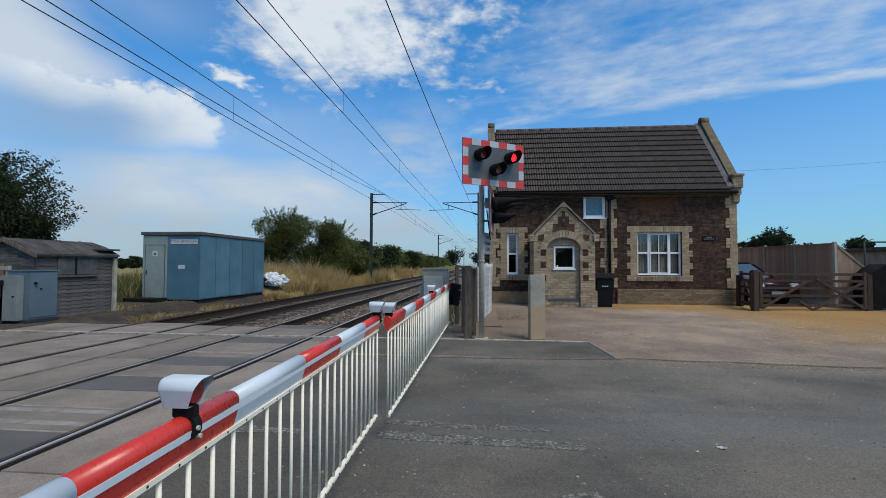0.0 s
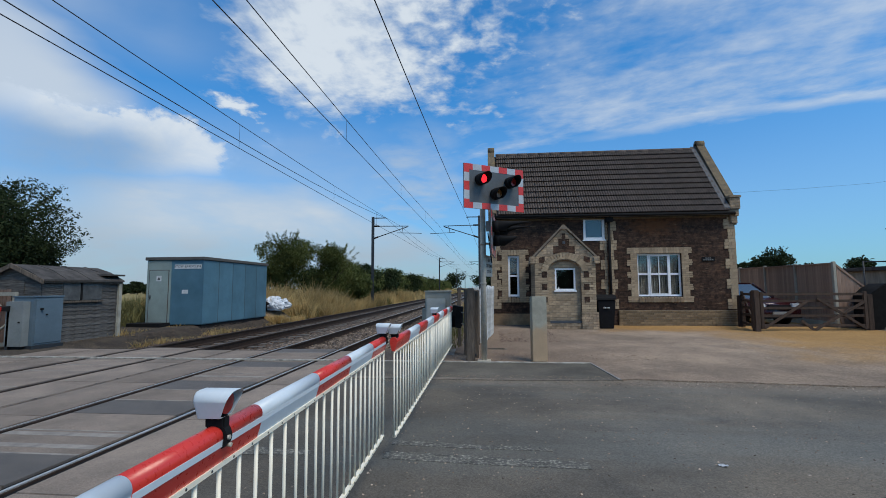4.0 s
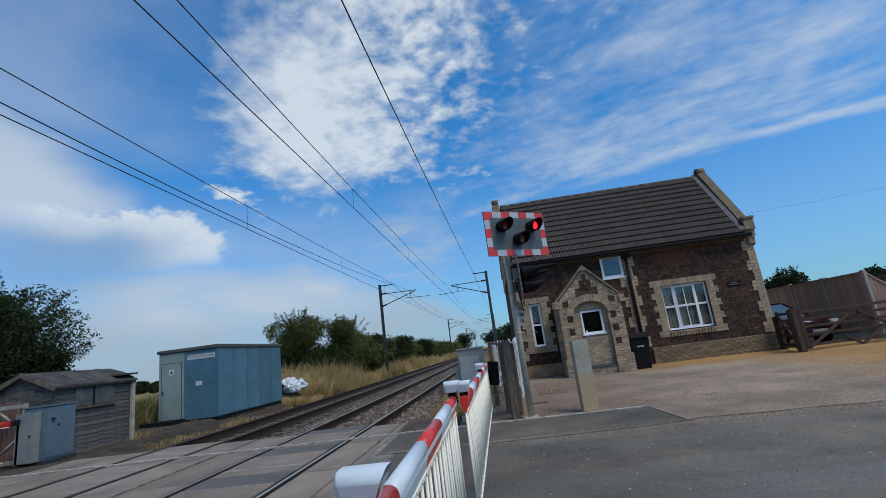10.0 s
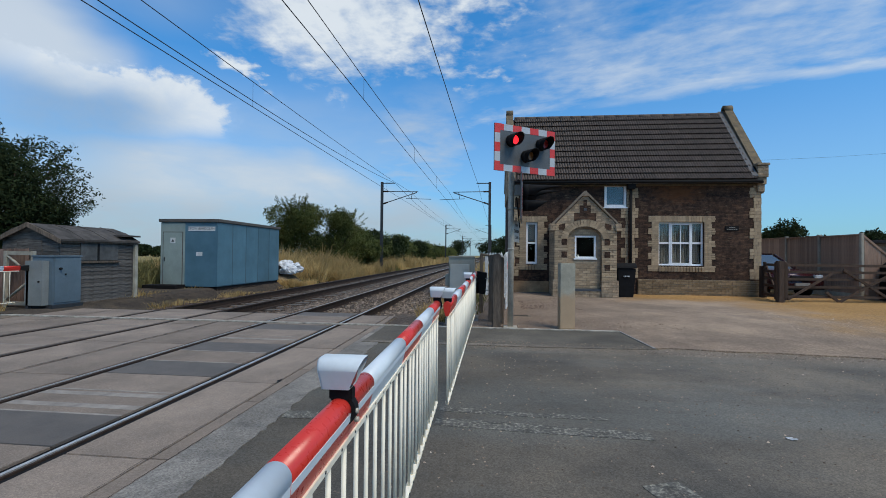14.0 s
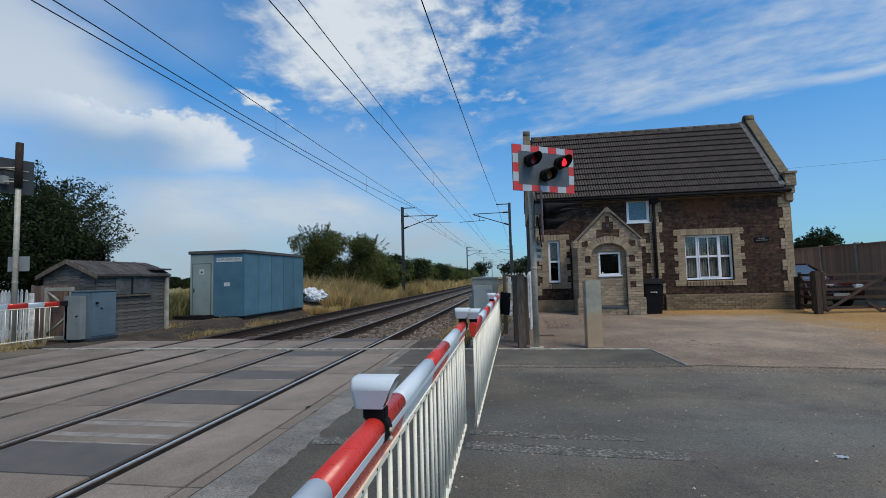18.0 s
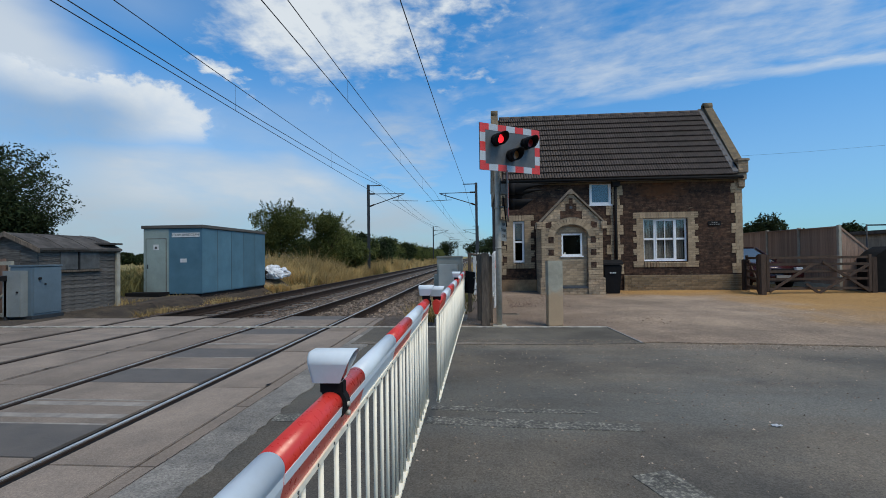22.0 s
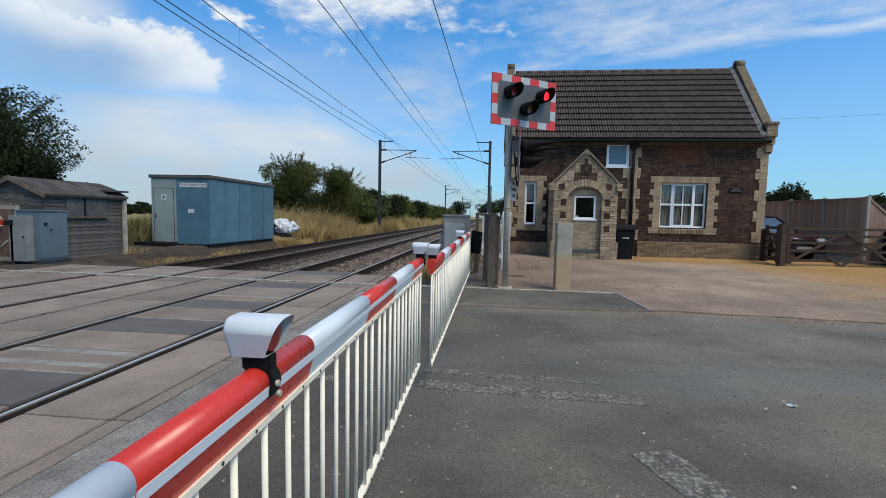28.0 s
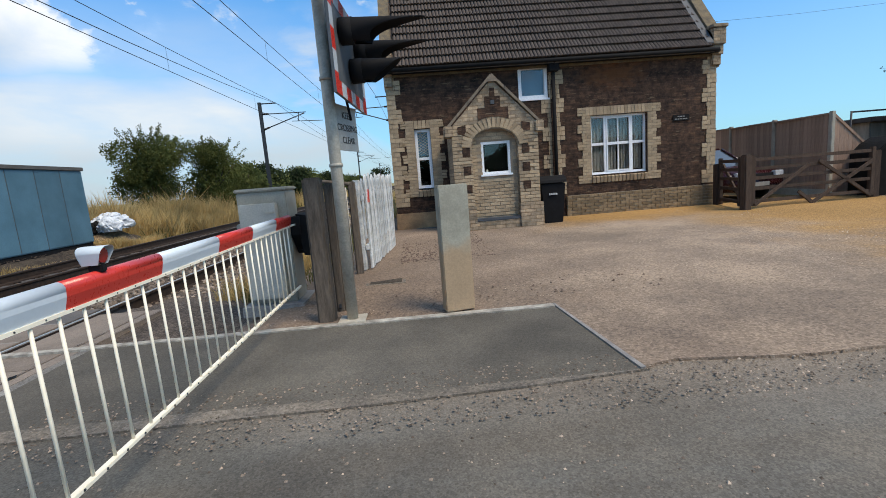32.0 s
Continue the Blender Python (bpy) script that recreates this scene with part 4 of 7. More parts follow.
stone_island()
build_ground()
build_railway()

# ---- the house ----
FY = 16.95
BR_W, BR_H, BR_G = 0.215, 0.065, 0.01
_brick = {}


def brick_mesh(w=BR_W, h=BR_H, d=0.05, mat="gault"):
    key = (round(w, 3), round(h, 3), round(d, 3), mat)
    if key not in _brick:
        bm = bmesh.new()
        box(bm, 0, w, 0, d, 0, h, bevel=0.004)
        _brick[key] = mesh_of("brick", bm, mat)
    return _brick[key]


def brick_run(parent, x0, x1, z0, z1, y, skip=None, shift=0.0, mat="gault"):
    """Courses of bricks on a face that looks to -y, with their fronts at y. Local to parent."""
    row, z = 0, z0
    while z + BR_H <= z1 + 0.02:
        x = x0 - (BR_W / 2 if row % 2 else 0.0) + shift
        while x < x1 - 0.02:
            a, b = max(x, x0), min(x + BR_W, x1)
            if b - a > 0.04 and not (skip and skip((a + b) / 2, z + BR_H / 2)):
                piece("brick", brick_mesh(b - a, mat=mat), parent, (a, y + random.uniform(-0.004, 0.003), z))
            x += BR_W + BR_G
        z += BR_H + BR_G
        row += 1


def wall_with_holes(x0, x1, y0, y1, z0, z1, holes, bm):
    """A wall slab with real openings: boxes between the holes' edges."""
    xs = sorted({x0, x1, *[h[0] for h in holes], *[h[1] for h in holes]})
    zs = sorted({z0, z1, *[h[2] for h in holes], *[h[3] for h in holes]})
    for i in range(len(xs) - 1):
        for j in range(len(zs) - 1):
            cx, cz = (xs[i] + xs[i + 1]) / 2, (zs[j] + zs[j + 1]) / 2
            if not any(h[0] < cx < h[1] and h[2] < cz < h[3] for h in holes):
                box(bm, xs[i], xs[i + 1], y0, y1, zs[j], zs[j + 1])
    bmesh.ops.remove_doubles(bm, verts=bm.verts[:], dist=1e-4)


def sash(parent, name, x0, x1, z0, z1, y, mullions=(), transom=None, fr=0.055, sill=True, label=""):
    """A white plastic window: frame, glazing bars, panes, sill."""
    bm = bmesh.new()
    for a in ((x0, x0 + fr, z0, z1), (x1 - fr, x1, z0, z1), (x0 + fr, x1 - fr, z0, z0 + fr), (x0 + fr, x1 - fr, z1 - fr, z1)):
        box(bm, a[0], a[1], y, y + 0.07, a[2], a[3], bevel=0.006)
    w = part(name, bm, "upvc", parent, label or "white plastic window frame")
    for mx in mullions:
        boxed("mullion", "upvc", w, (mx - 0.03, mx + 0.03, y + 0.004, y + 0.066, z0 + fr, z1 - fr), bevel=0.005)
    if transom:
        boxed("transom", "upvc", w, (x0 + fr, x1 - fr, y + 0.006, y + 0.064, transom - 0.032, transom + 0.032), bevel=0.005)
    edges = [x0 + fr, *mullions, x1 - fr]
    zz = [z0 + fr, transom, z1 - fr] if transom else [z0 + fr, z1 - fr]
    for i in range(len(edges) - 1):
        for j in range(len(zz) - 1):
            p = boxed("pane", "glass", w, (edges[i], edges[i + 1], y + 0.03, y + 0.042, zz[j], zz[j + 1]))
            p.visible_shadow = False
    if sill:
        boxed("sill", "upvc", w, (x0 - 0.03, x1 + 0.03, y - 0.06, y + 0.02, z0 - 0.04, z0 + 0.002), bevel=0.006)
    return w


def quoins(parent, x, z0, z1, side, wide=0.33, narrow=0.22, h=0.235, y=FY, proud=0.018, start=0):
    """Toothed corner blocks of pale brick; side +1 grows to +x from x, -1 to -x."""
    z, i = z0, start
    while z < z1 - 0.05:
        w = wide if i % 2 == 0 else narrow
        hh = min(h, z1 - z)
        n = 3
        for r in range(n):
            ww = w + random.uniform(-0.012, 0.012)
            a, b = (x, x + ww) if side > 0 else (x - ww, x)
            half = a + (b - a) * (0.62 if r % 2 else 0.38)
            for p, q in ((a, half), (half, b)):
                key = round((q - p - 0.006) / 0.01) * 0.01
                piece("brick", brick_mesh(max(key, 0.03), hh / n - 0.008, 0.06), parent, (p + 0.003, y - proud, z + r * hh / n + 0.004))
        z += hh
        i += 1


def build_house():
    random.seed(11)
    hs = thing("station_house", "brown carstone house with pale brick dressings and tiled roof", "house", (0, 0, 0))
    x0, x1, depth = 1.08, 9.12, 4.1
    zb, ze = 0.05, 3.88
    win = (5.97, 7.39, 1.12, 2.55)
    nar = (1.66, 2.04, 1.12, 2.53)
    upp = (4.23, 4.95, 3.04, 3.81)
    porch_gap = (2.95, 3.75, 0.2, 1.9)
    bm = bmesh.new()
    wall_with_holes(x0, x1, FY, FY + 0.34, zb, ze, (win, nar, upp, porch_gap), bm)
    part("front_wall", bm, "carstone_wall", hs, "dark rust-brown carstone wall")
    for xa, xb in ((x0, x0 + 0.34), (x1 - 0.34, x1)):
        bm = bmesh.new()
        prism(bm, [(FY + 0.34, zb), (FY + depth, zb), (FY + depth, ze), (FY + depth / 2, ze + 2.75), (FY + 0.34, ze + 0.3)], "x", xa, xb)
        part("gable_wall", bm, "carstone_wall", hs)
    bm = bmesh.new()
    box(bm, x0 + 0.34, x1 - 0.34, FY + depth - 0.34, FY + depth, zb, ze)
    part("back_wall", bm, "carstone_wall", hs)
    # plain inner surfaces, coloured dark so the windows look into shade
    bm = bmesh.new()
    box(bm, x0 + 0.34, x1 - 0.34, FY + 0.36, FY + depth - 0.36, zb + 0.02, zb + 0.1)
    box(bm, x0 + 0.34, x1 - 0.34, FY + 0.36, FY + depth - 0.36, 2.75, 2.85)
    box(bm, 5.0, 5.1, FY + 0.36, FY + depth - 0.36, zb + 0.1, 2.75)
    part("inner_floor", bm, "dim_room", hs)
    # windows set back in their reveals
    w = sash(hs, "window", *win, FY + 0.09, (6.36, 7.03), 1.86)
    for a in ((6.39, 6.425, 1.175, 2.495), (6.965, 7.0, 1.175, 2.495), (6.425, 6.965, 2.46, 2.495), (6.425, 6.965, 1.175, 1.21)):
        boxed("casement", "upvc", w, (a[0], a[1], FY + 0.078, FY + 0.11, a[2], a[3]), bevel=0.004)
    boxed("glazing_bar", "upvc", w, (6.685, 6.707, FY + 0.10, FY + 0.15, 1.175, 2.495))
    bm = bmesh.new()
    for a, b in ((6.03, 6.34), (6.40, 6.68), (6.72, 7.00), (7.06, 7.33)):
        n = 8
        for i in range(n):
            xa, xb = a + (b - a) * i / n, a + (b - a) * (i + 1) / n
            yy = FY + 0.19 + (0.014 if i % 2 else -0.014)
            box(bm, xa, xb, yy, yy + 0.02, 1.2, 2.5)
    part("curtain", bm, "curtain", hs, "beige gathered curtains behind the panes")
    w = sash(hs, "window", *nar, FY + 0.06, (), 1.83, 0.07)
    # added sheet: its blue stands for sky mirrored in the upper pane
    boxed("net_curtain", "blind", hs, (1.68, 2.02, FY + 0.2, FY + 0.206, 1.9, 2.5), "blue sheet standing in for sky reflected in the upper pane")
    bm = bmesh.new()
    for i in range(9):
        z = 1.9 + i * 0.07
        for s in (1, -1):
            a, b = (1.72, z), (1.98, z + 0.12)
            rod(bm, (1.72 if s > 0 else 1.98, FY + 0.084, max(z - 0.02, 1.9)), (1.98 if s > 0 else 1.72, FY + 0.084, min(z + 0.16, 2.46)), 0.004, 4)
    part("leading", bm, "galv", w, "diamond leading over the narrow window")
    sash(hs, "window", *upp, FY + 0.03, (), None, 0.085)
    # another added sheet, tinted like the sky this pane reflects
    boxed("blind", "blind", hs, (4.26, 4.92, FY + 0.125, FY + 0.135, 3.07, 3.78), "blue sheet behind the glass, coloured as reflected sky")
    # pale brick surrounds
    sur = bmesh.new()
    box(sur, win[0] - 0.12, win[1] + 0.12, FY - 0.012, FY + 0.02, win[3], win[3] + 0.2)
    lintel = part("window_head", sur, "mortar", hs)
    for xq in range(19):
        piece("brick", brick_mesh(0.078, 0.19, 0.05), lintel, (win[0] - 0.11 + xq * 0.0865, FY - 0.022, win[3] + 0.006))
    for (wx0, wx1, wz0, wz1) in (win, nar):
        big = wx1 - wx0 > 1
        wd, nw = (0.34, 0.23) if big else (0.33, 0.22)
        srd = part("window_surround", bmesh_box((wx0 - nw + 0.01, wx0, FY - 0.008, FY + 0.02, wz0 - 0.2, wz1 + (0.2 if not big else 0.2))), "mortar", hs)
        quoins(srd, wx0, wz0 - 0.2, wz1 + 0.2, -1, wd, nw, h=0.2035)
        boxed("window_surround", "mortar", hs, (wx1, wx1 + nw - 0.01, FY - 0.008, FY + 0.02, wz0 - 0.2, wz1 + 0.2))
        quoins(srd, wx1, wz0 - 0.2, wz1 + 0.2, 1, wd, nw, h=0.2035)
        n = int((wx1 - wx0) / 0.09)
        for i in range(n):
            piece("brick", brick_mesh(0.078, 0.15, 0.07), srd, (wx0 + i * (wx1 - wx0) / n + 0.005, FY - 0.035, wz0 - 0.2), (0.25, 0, 0))
    for i in range(4):
        piece("brick", brick_mesh(0.085, 0.19, 0.05), lintel, (nar[0] + 0.008 + i * 0.095, FY - 0.022, nar[3] + 0.006))
    # corner and middle quoins
    cq = part("corner_quoin", bmesh_box((x0 - 0.004, x0 + 0.2, FY - 0.008, FY + 0.1, 0.7, ze - 0.05)), "mortar", hs)
    quoins(cq, x0 - 0.012, 0.7, ze - 0.05, 1, 0.34, 0.22, h=0.33)
    cq = part("corner_quoin", bmesh_box((x1 - 0.2, x1 + 0.004, FY - 0.008, FY + 0.1, 0.7, ze - 0.05)), "mortar", hs)
    quoins(cq, x1 + 0.012, 0.7, ze - 0.05, -1, 0.36, 0.24, h=0.33)
    cq = part("middle_quoin", bmesh_box((4.99, 5.30, FY - 0.006, FY + 0.02, 0.7, ze - 0.05)), "carstone_wall", hs)
    quoins(cq, 5.00, 0.7, 3.01, -1, 0.23, 0.09, h=0.33)
    quoins(cq, 5.03, 3.01, ze - 0.05, -1, 0.07, 0.065, h=0.33)
    quoins(cq, 5.12, 0.7, ze - 0.05, 1, 0.20, 0.09, h=0.33)
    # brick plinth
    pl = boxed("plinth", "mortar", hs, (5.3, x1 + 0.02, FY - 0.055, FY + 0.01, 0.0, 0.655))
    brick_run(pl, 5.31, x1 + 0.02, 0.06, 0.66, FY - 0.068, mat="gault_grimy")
    boxed("plinth", "render_coat", hs, (x0 - 0.03, 2.42, FY - 0.09, FY + 0.01, 0.0, 0.54), "grey-brown rendered plinth", bevel=0.012)
    boxed("foot_board", "fascia", hs, (x0 + 0.45, 2.40, FY - 0.24, FY - 0.10, 0.04, 0.17))
    # name plate
    pt = boxed("name_plate", "black_metal", hs, (8.03, 8.45, FY - 0.03, FY - 0.004, 2.27, 2.42), "small black name plate", bevel=0.006)
    for zc, n in ((2.375, 3), (2.315, 5)):
        for i in range(n):
            boxed("lettering", "print_dim", pt, (8.24 - n * 0.033 + i * 0.066, 8.24 - n * 0.033 + i * 0.066 + 0.05, FY - 0.034, FY - 0.03, zc - 0.012, zc + 0.012))
    # gutter, hopper and downpipe
    rodded("gutter", "black_metal", hs, (x0 + 0.1, FY - 0.26, ze - 0.035), (x1 - 0.1, FY - 0.26, ze - 0.035), 0.046, 10)
    boxed("fascia", "black_metal", hs, (x0 + 0.02, x1 - 0.02, FY - 0.2, FY - 0.004, ze - 0.085, ze - 0.02))
    boxed("verge_board", "lichen_stone", hs, (x0 + 0.1, x1 - 0.12, FY - 0.035, FY - 0.005, ze - 0.145, ze - 0.09))
    dp = rodded("downpipe", "black_metal", hs, (5.06, FY - 0.09, 0.25), (5.06, FY - 0.09, 3.72), 0.045, 10, "black cast-iron downpipe")
    boxed("hopper", "black_metal", dp, (4.94, 5.19, FY - 0.2, FY - 0.01, 3.62, 3.82), bevel=0.02)
    rodded("swan_neck", "black_metal", dp, (5.06, FY - 0.24, 3.84), (5.06, FY - 0.1, 3.68), 0.04, 8)
    # roof
    ry, rz = FY + depth / 2, ze + 2.78
    ey, ez = FY - 0.24, ze
    slope = math.atan2(rz - ez, ry - ey)
    length = math.hypot(rz - ez, ry - ey)
    bm = bmesh.new()
    prism(bm, [(ey, ez - 0.02), (ry, rz - 0.03), (2 * ry - ey, ez - 0.02), (2 * ry - ey, ez - 0.1), (ry, rz - 0.13), (ey, ez - 0.1)], "x", x0 + 0.2, x1 - 0.2)
    roof = part("roof", bm, "tile", hs, "dark brown concrete roof tiles")
    rows, cols = 12, 22
    tw = (x1 - x0 - 0.5) / cols
    th = length / rows
    bm = bmesh.new()
    prof = [((k + u) / 4, hgt) for k in range(4) for u, hgt in ((0.0, 0.0), (0.18, 0.030), (0.50, 0.046), (0.82, 0.030))] + [(1.0, 0.0)]
    top, bot = [], []
    for u, hgt in prof:
        top.append((bm.verts.new((u * tw * 0.985, 0, hgt + 0.052)), bm.verts.new((u * tw * 0.985, th * 1.08, hgt * 0.9 + 0.002))))
        bot.append(bm.verts.new((u * tw * 0.985, 0.05, -0.01)))
    for i in range(len(prof) - 1):
        bm.faces.new((top[i][0], top[i + 1][0], top[i + 1][1], top[i][1]))
        bm.faces.new((bot[i], bot[i + 1], top[i + 1][0], top[i][0]))
    tile_me = mesh_of("tile", bm, "tile")
    for r in range(rows):
        for c in range(cols):
            s = r * th
            piece("tile", tile_me, roof, (x0 + 0.25 + c * tw, ey + s * math.cos(slope), ez + s * math.sin(slope)), (slope + random.uniform(-0.004, 0.005), 0, random.uniform(-0.004, 0.004)))
    bm = bmesh.new()
    for c in range(18):
        xa = x0 + 0.25 + c * (x1 - x0 - 0.5) / 18
        rod(bm, (xa, ry, rz - 0.02), (xa + (x1 - x0 - 0.5) / 18 - 0.01, ry, rz - 0.02), 0.10, 10)
    part("ridge_tiles", bm, "tile", roof)
    # parapet gables with copings and kneelers
    for xa, xb in ((x0 - 0.06, x0 + 0.20), (x1 - 0.18, x1 + 0.10)):
        bm = bmesh.new()
        prism(bm, [(FY - 0.12, ze + 0.0), (ry, rz + 0.08), (2 * ry - FY + 0.12, ze), (2 * ry - FY + 0.12, ze - 0.4), (FY - 0.02, ze - 0.4)], "x", xa + 0.03, xb - 0.03)
        par = part("parapet", bm, "gault_wall", hs, "brick parapet gable")
        n = 7
        for i in range(n):
            a, b = i / n, (i + 1) / n
            ya, yb = FY - 0.14 + (ry - FY + 0.14) * a, FY - 0.14 + (ry - FY + 0.14) * b - 0.008
            za, zc = ze + 0.17 + (rz - ze) * a, ze + 0.17 + (rz - ze) * b - 0.008
            for m in (lambda v: v, lambda v: 2 * ry - v):
                bm = bmesh.new()
                prism(bm, [(m(ya), za), (m(yb), zc), (m(yb), zc + 0.12), (m(ya), za + 0.12)], "x", xa, xb)
                part("coping_stone", bm, "lichen_stone", par, "lichen-covered coping stone")
        bm = bmesh.new()
        rod(bm, (xa, ry, rz + 0.18), (xb, ry, rz + 0.18), 0.16, 12)
        part("apex_stone", bm, "lichen_stone", par)
        bm = bmesh.new()
        out = 0.05 if xa > 4 else -0.0
        box(bm, xa, xb + out, FY - 0.16, FY + 0.34, ze + 0.10, ze + 0.48, bevel=0.015)
        box(bm, xa - 0.02, xb + out + 0.03, FY - 0.19, FY + 0.37, ze + 0.48, ze + 0.56, bevel=0.015)
        box(bm, xa + 0.02, xb + out - 0.04, FY - 0.12, FY + 0.3, ze - 0.12, ze + 0.14, bevel=0.01)
        box(bm, xa + 0.05, xb + out * 0.5 - 0.05, FY - 0.08, FY + 0.3, ze - 0.36, ze - 0.12, bevel=0.01)
        part("kneeler", bm, "gault_wall", par, "pale brick kneeler block")
    bm = bmesh.new()
    prism(bm, [(ey + 0.02, ez + 0.115), (ry, rz + 0.095), (ry, rz + 0.125), (ey + 0.02, ez + 0.145)], "x", x1 - 0.37, x1 - 0.2)
    part("lead_flashing", bm, "slate_lead", hs, "grey lead flashing along the gable")
    build_porch(hs)


def bmesh_box(dims):
    bm = bmesh.new()
    box(bm, *dims)
    return bm


PIER_Z = (1.05, 1.44, 1.83)


def build_porch(hs):
    px0, px1, yf, yb = 2.43, 4.29, 15.62, FY - 0.002
    cx, ez, az = 3.345, 2.36, 3.30
    # gabled front with an arched recess
    bm = bmesh.new()
    arc = [(cx + 0.50 * math.cos(a), 1.93 + 0.36 * math.sin(a)) for a in steps(0, math.pi, 14)]
    left = [(px0, 0.05), (px0, ez), (cx, az)] + [p for p in arc if p[0] <= cx + 1e-6] + [(cx - 0.5, 0.05)]
    right = [(px1, ez), (px1, 0.05), (cx + 0.5, 0.05)] + [p for p in arc if p[0] >= cx - 1e-6] + [(cx, az)]
    for o in (left, right):
        prism(bm, o, "y", yf, yf + 0.25)
    por = part("porch", bm, "gault_wall", hs, "gabled brick porch with a blocked round arch")
    boxed("side_wall", "gault_wall", por, (px0, px0 + 0.24, yf + 0.25, yb, 0.05, ez))
    boxed("side_wall", "gault_wall", por, (px1 - 0.24, px1, yf + 0.25, yb, 0.05, ez))
    bm = bmesh.new()
    wall_with_holes(cx - 0.52, cx + 0.52, yf + 0.13, yf + 0.23, 0.05, 2.35, ((3.06, 3.70, 1.33, 2.03),), bm)
    inf = part("infill_wall", bm, "mortar", por)
    brick_run(inf, cx - 0.49, cx + 0.49, 0.42, 2.26, yf + 0.12, skip=lambda x, z: (2.98 < x < 3.78 and 1.24 < z < 2.09) or ((x - cx) / 0.52) ** 2 + (max(z - 1.93, 0) / 0.40) ** 2 > 1.0)
    sash(inf, "window", 3.06, 3.70, 1.33, 2.03, yf + 0.14)
    # dark-coloured wall gives the shade seen through the porch window
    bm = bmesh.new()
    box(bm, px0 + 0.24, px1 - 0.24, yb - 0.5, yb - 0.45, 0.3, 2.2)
    part("inner_wall", bm, "dim_room", por)
    boxed("shelf_sill", "upvc", por, (3.06, 3.7, yf + 0.24, yf + 0.42, 1.3, 1.33))
    rodded("vase", "upvc", por, (3.2, yf + 0.33, 1.33), (3.2, yf + 0.33, 1.44), 0.035, 10, "small white vase on the porch sill", 0.02)
    boxed("slate_step", "slate_lead", por, (cx - 0.49, cx + 0.49, yf - 0.03, yf + 0.13, 0.33, 0.39), bevel=0.008)
    # arch bricks
    for i in range(21):
        a = math.pi * (i + 0.5) / 21
        me = brick_mesh(0.072, 0.2, 0.05)
        piece("brick", me, por, (cx + 0.52 * math.cos(a) - 0.036 * math.sin(a), yf - 0.02, 1.93 + 0.38 * math.sin(a) + 0.036 * math.cos(a) - 0.0), (0, math.pi / 2 - a, 0))
    # quoins on the piers, dark blocks between
    for zc in PIER_Z:
        for xq in (px0 + 0.21, px1 - 0.36):
            boxed("carstone_block", "carstone_wall", por, (xq, xq + 0.165, yf - 0.012, yf + 0.02, zc - 0.095, zc + 0.095), bevel=0.006)
    for xa, xb in ((px0, cx - 0.50), (cx + 0.50, px1)):
        brick_run(por, xa, xb, 0.38, 2.3, yf - 0.009, skip=lambda x, z: any(abs(z - zc) < 0.1 and (abs(x - px0 - 0.29) < 0.12 or abs(x - px1 + 0.28) < 0.12) for zc in PIER_Z) or (x - cx) ** 2 + (z - 1.93) ** 2 < 0.74 ** 2 and z > 1.93)
    for xa, xb in ((px0 - 0.05, cx - 0.48), (cx + 0.48, px1 + 0.05)):
        boxed("pier_base", "gault_wall", por, (xa, xb, yf - 0.06, yf + 0.3, 0.03, 0.66), bevel=0.01)
    boxed("threshold", "gault_wall", por, (cx - 0.48, cx + 0.48, yf - 0.02, yf + 0.13, 0.03, 0.33))
    # dark field of the gable, with a small carved stone
    ring = [(cx + 0.74 * math.cos(a), 1.94 + 0.59 * math.sin(a)) for a in steps(math.acos(0.33 / 0.74), math.pi - math.acos(0.33 / 0.74), 10)]
    for pts in (ring + [(cx - 0.33, 2.72), (cx + 0.33, 2.72)],
                [(cx - 0.165, 2.722), (cx + 0.165, 2.722), (cx + 0.165, 2.95), (cx - 0.165, 2.95)],
                [(cx - 0.055, 2.952), (cx + 0.055, 2.952), (cx + 0.055, 3.12), (cx - 0.055, 3.12)],
                [(cx - 0.78, 2.20), (cx - 0.60, 2.20), (cx - 0.60, 2.40), (cx - 0.78, 2.36)], [(cx + 0.78, 2.20), (cx + 0.60, 2.20), (cx + 0.60, 2.40), (cx + 0.78, 2.36)]):
        bm = bmesh.new()
        prism(bm, pts, "y", yf - 0.012, yf + 0.02)
        part("carstone_block", bm, "carstone_wall", por)
    boxed("date_stone", "slate_lead", por, (cx - 0.05, cx + 0.05, yf - 0.022, yf + 0.01, 2.78, 2.88), bevel=0.01)
    # copings of the porch gable and its roof
    for s in (-1, 1):
        n = 4
        for i in range(n):
            bm = bmesh.new()
            a, b = i / n, (i + 1) / n - 0.01
            xa, za = cx + s * (1.04 - 1.04 * a), 2.28 + 1.06 * a
            xb, zc = cx + s * (1.04 - 1.04 * b), 2.28 + 1.06 * b
            prism(bm, [(xa, za), (xb, zc), (xb, zc + 0.075), (xa, za + 0.075)], "y", yf - 0.05, yf + 0.2)
            part("coping_stone", bm, "lichen_grey", por, "weathered coping stone")
        bm = bmesh.new()
        prism(bm, [(cx, az - 0.04), (cx + s * 0.95, 2.34), (cx + s * 0.95, 2.28), (cx, az - 0.1)], "y", yf + 0.2, yb)
        part("porch_roof", bm, "tile", por)
        boxed("kneeler", "gault_wall", por, (min(cx + s * 0.88, cx + s * 1.07), max(cx + s * 0.88, cx + s * 1.07), yf - 0.06, yf + 0.24, 2.16, 2.40), bevel=0.02)
    bm = bmesh.new()
    prism(bm, [(cx - 0.11, az - 0.06), (cx, az + 0.09), (cx + 0.11, az - 0.06)], "y", yf - 0.055, yf + 0.2)
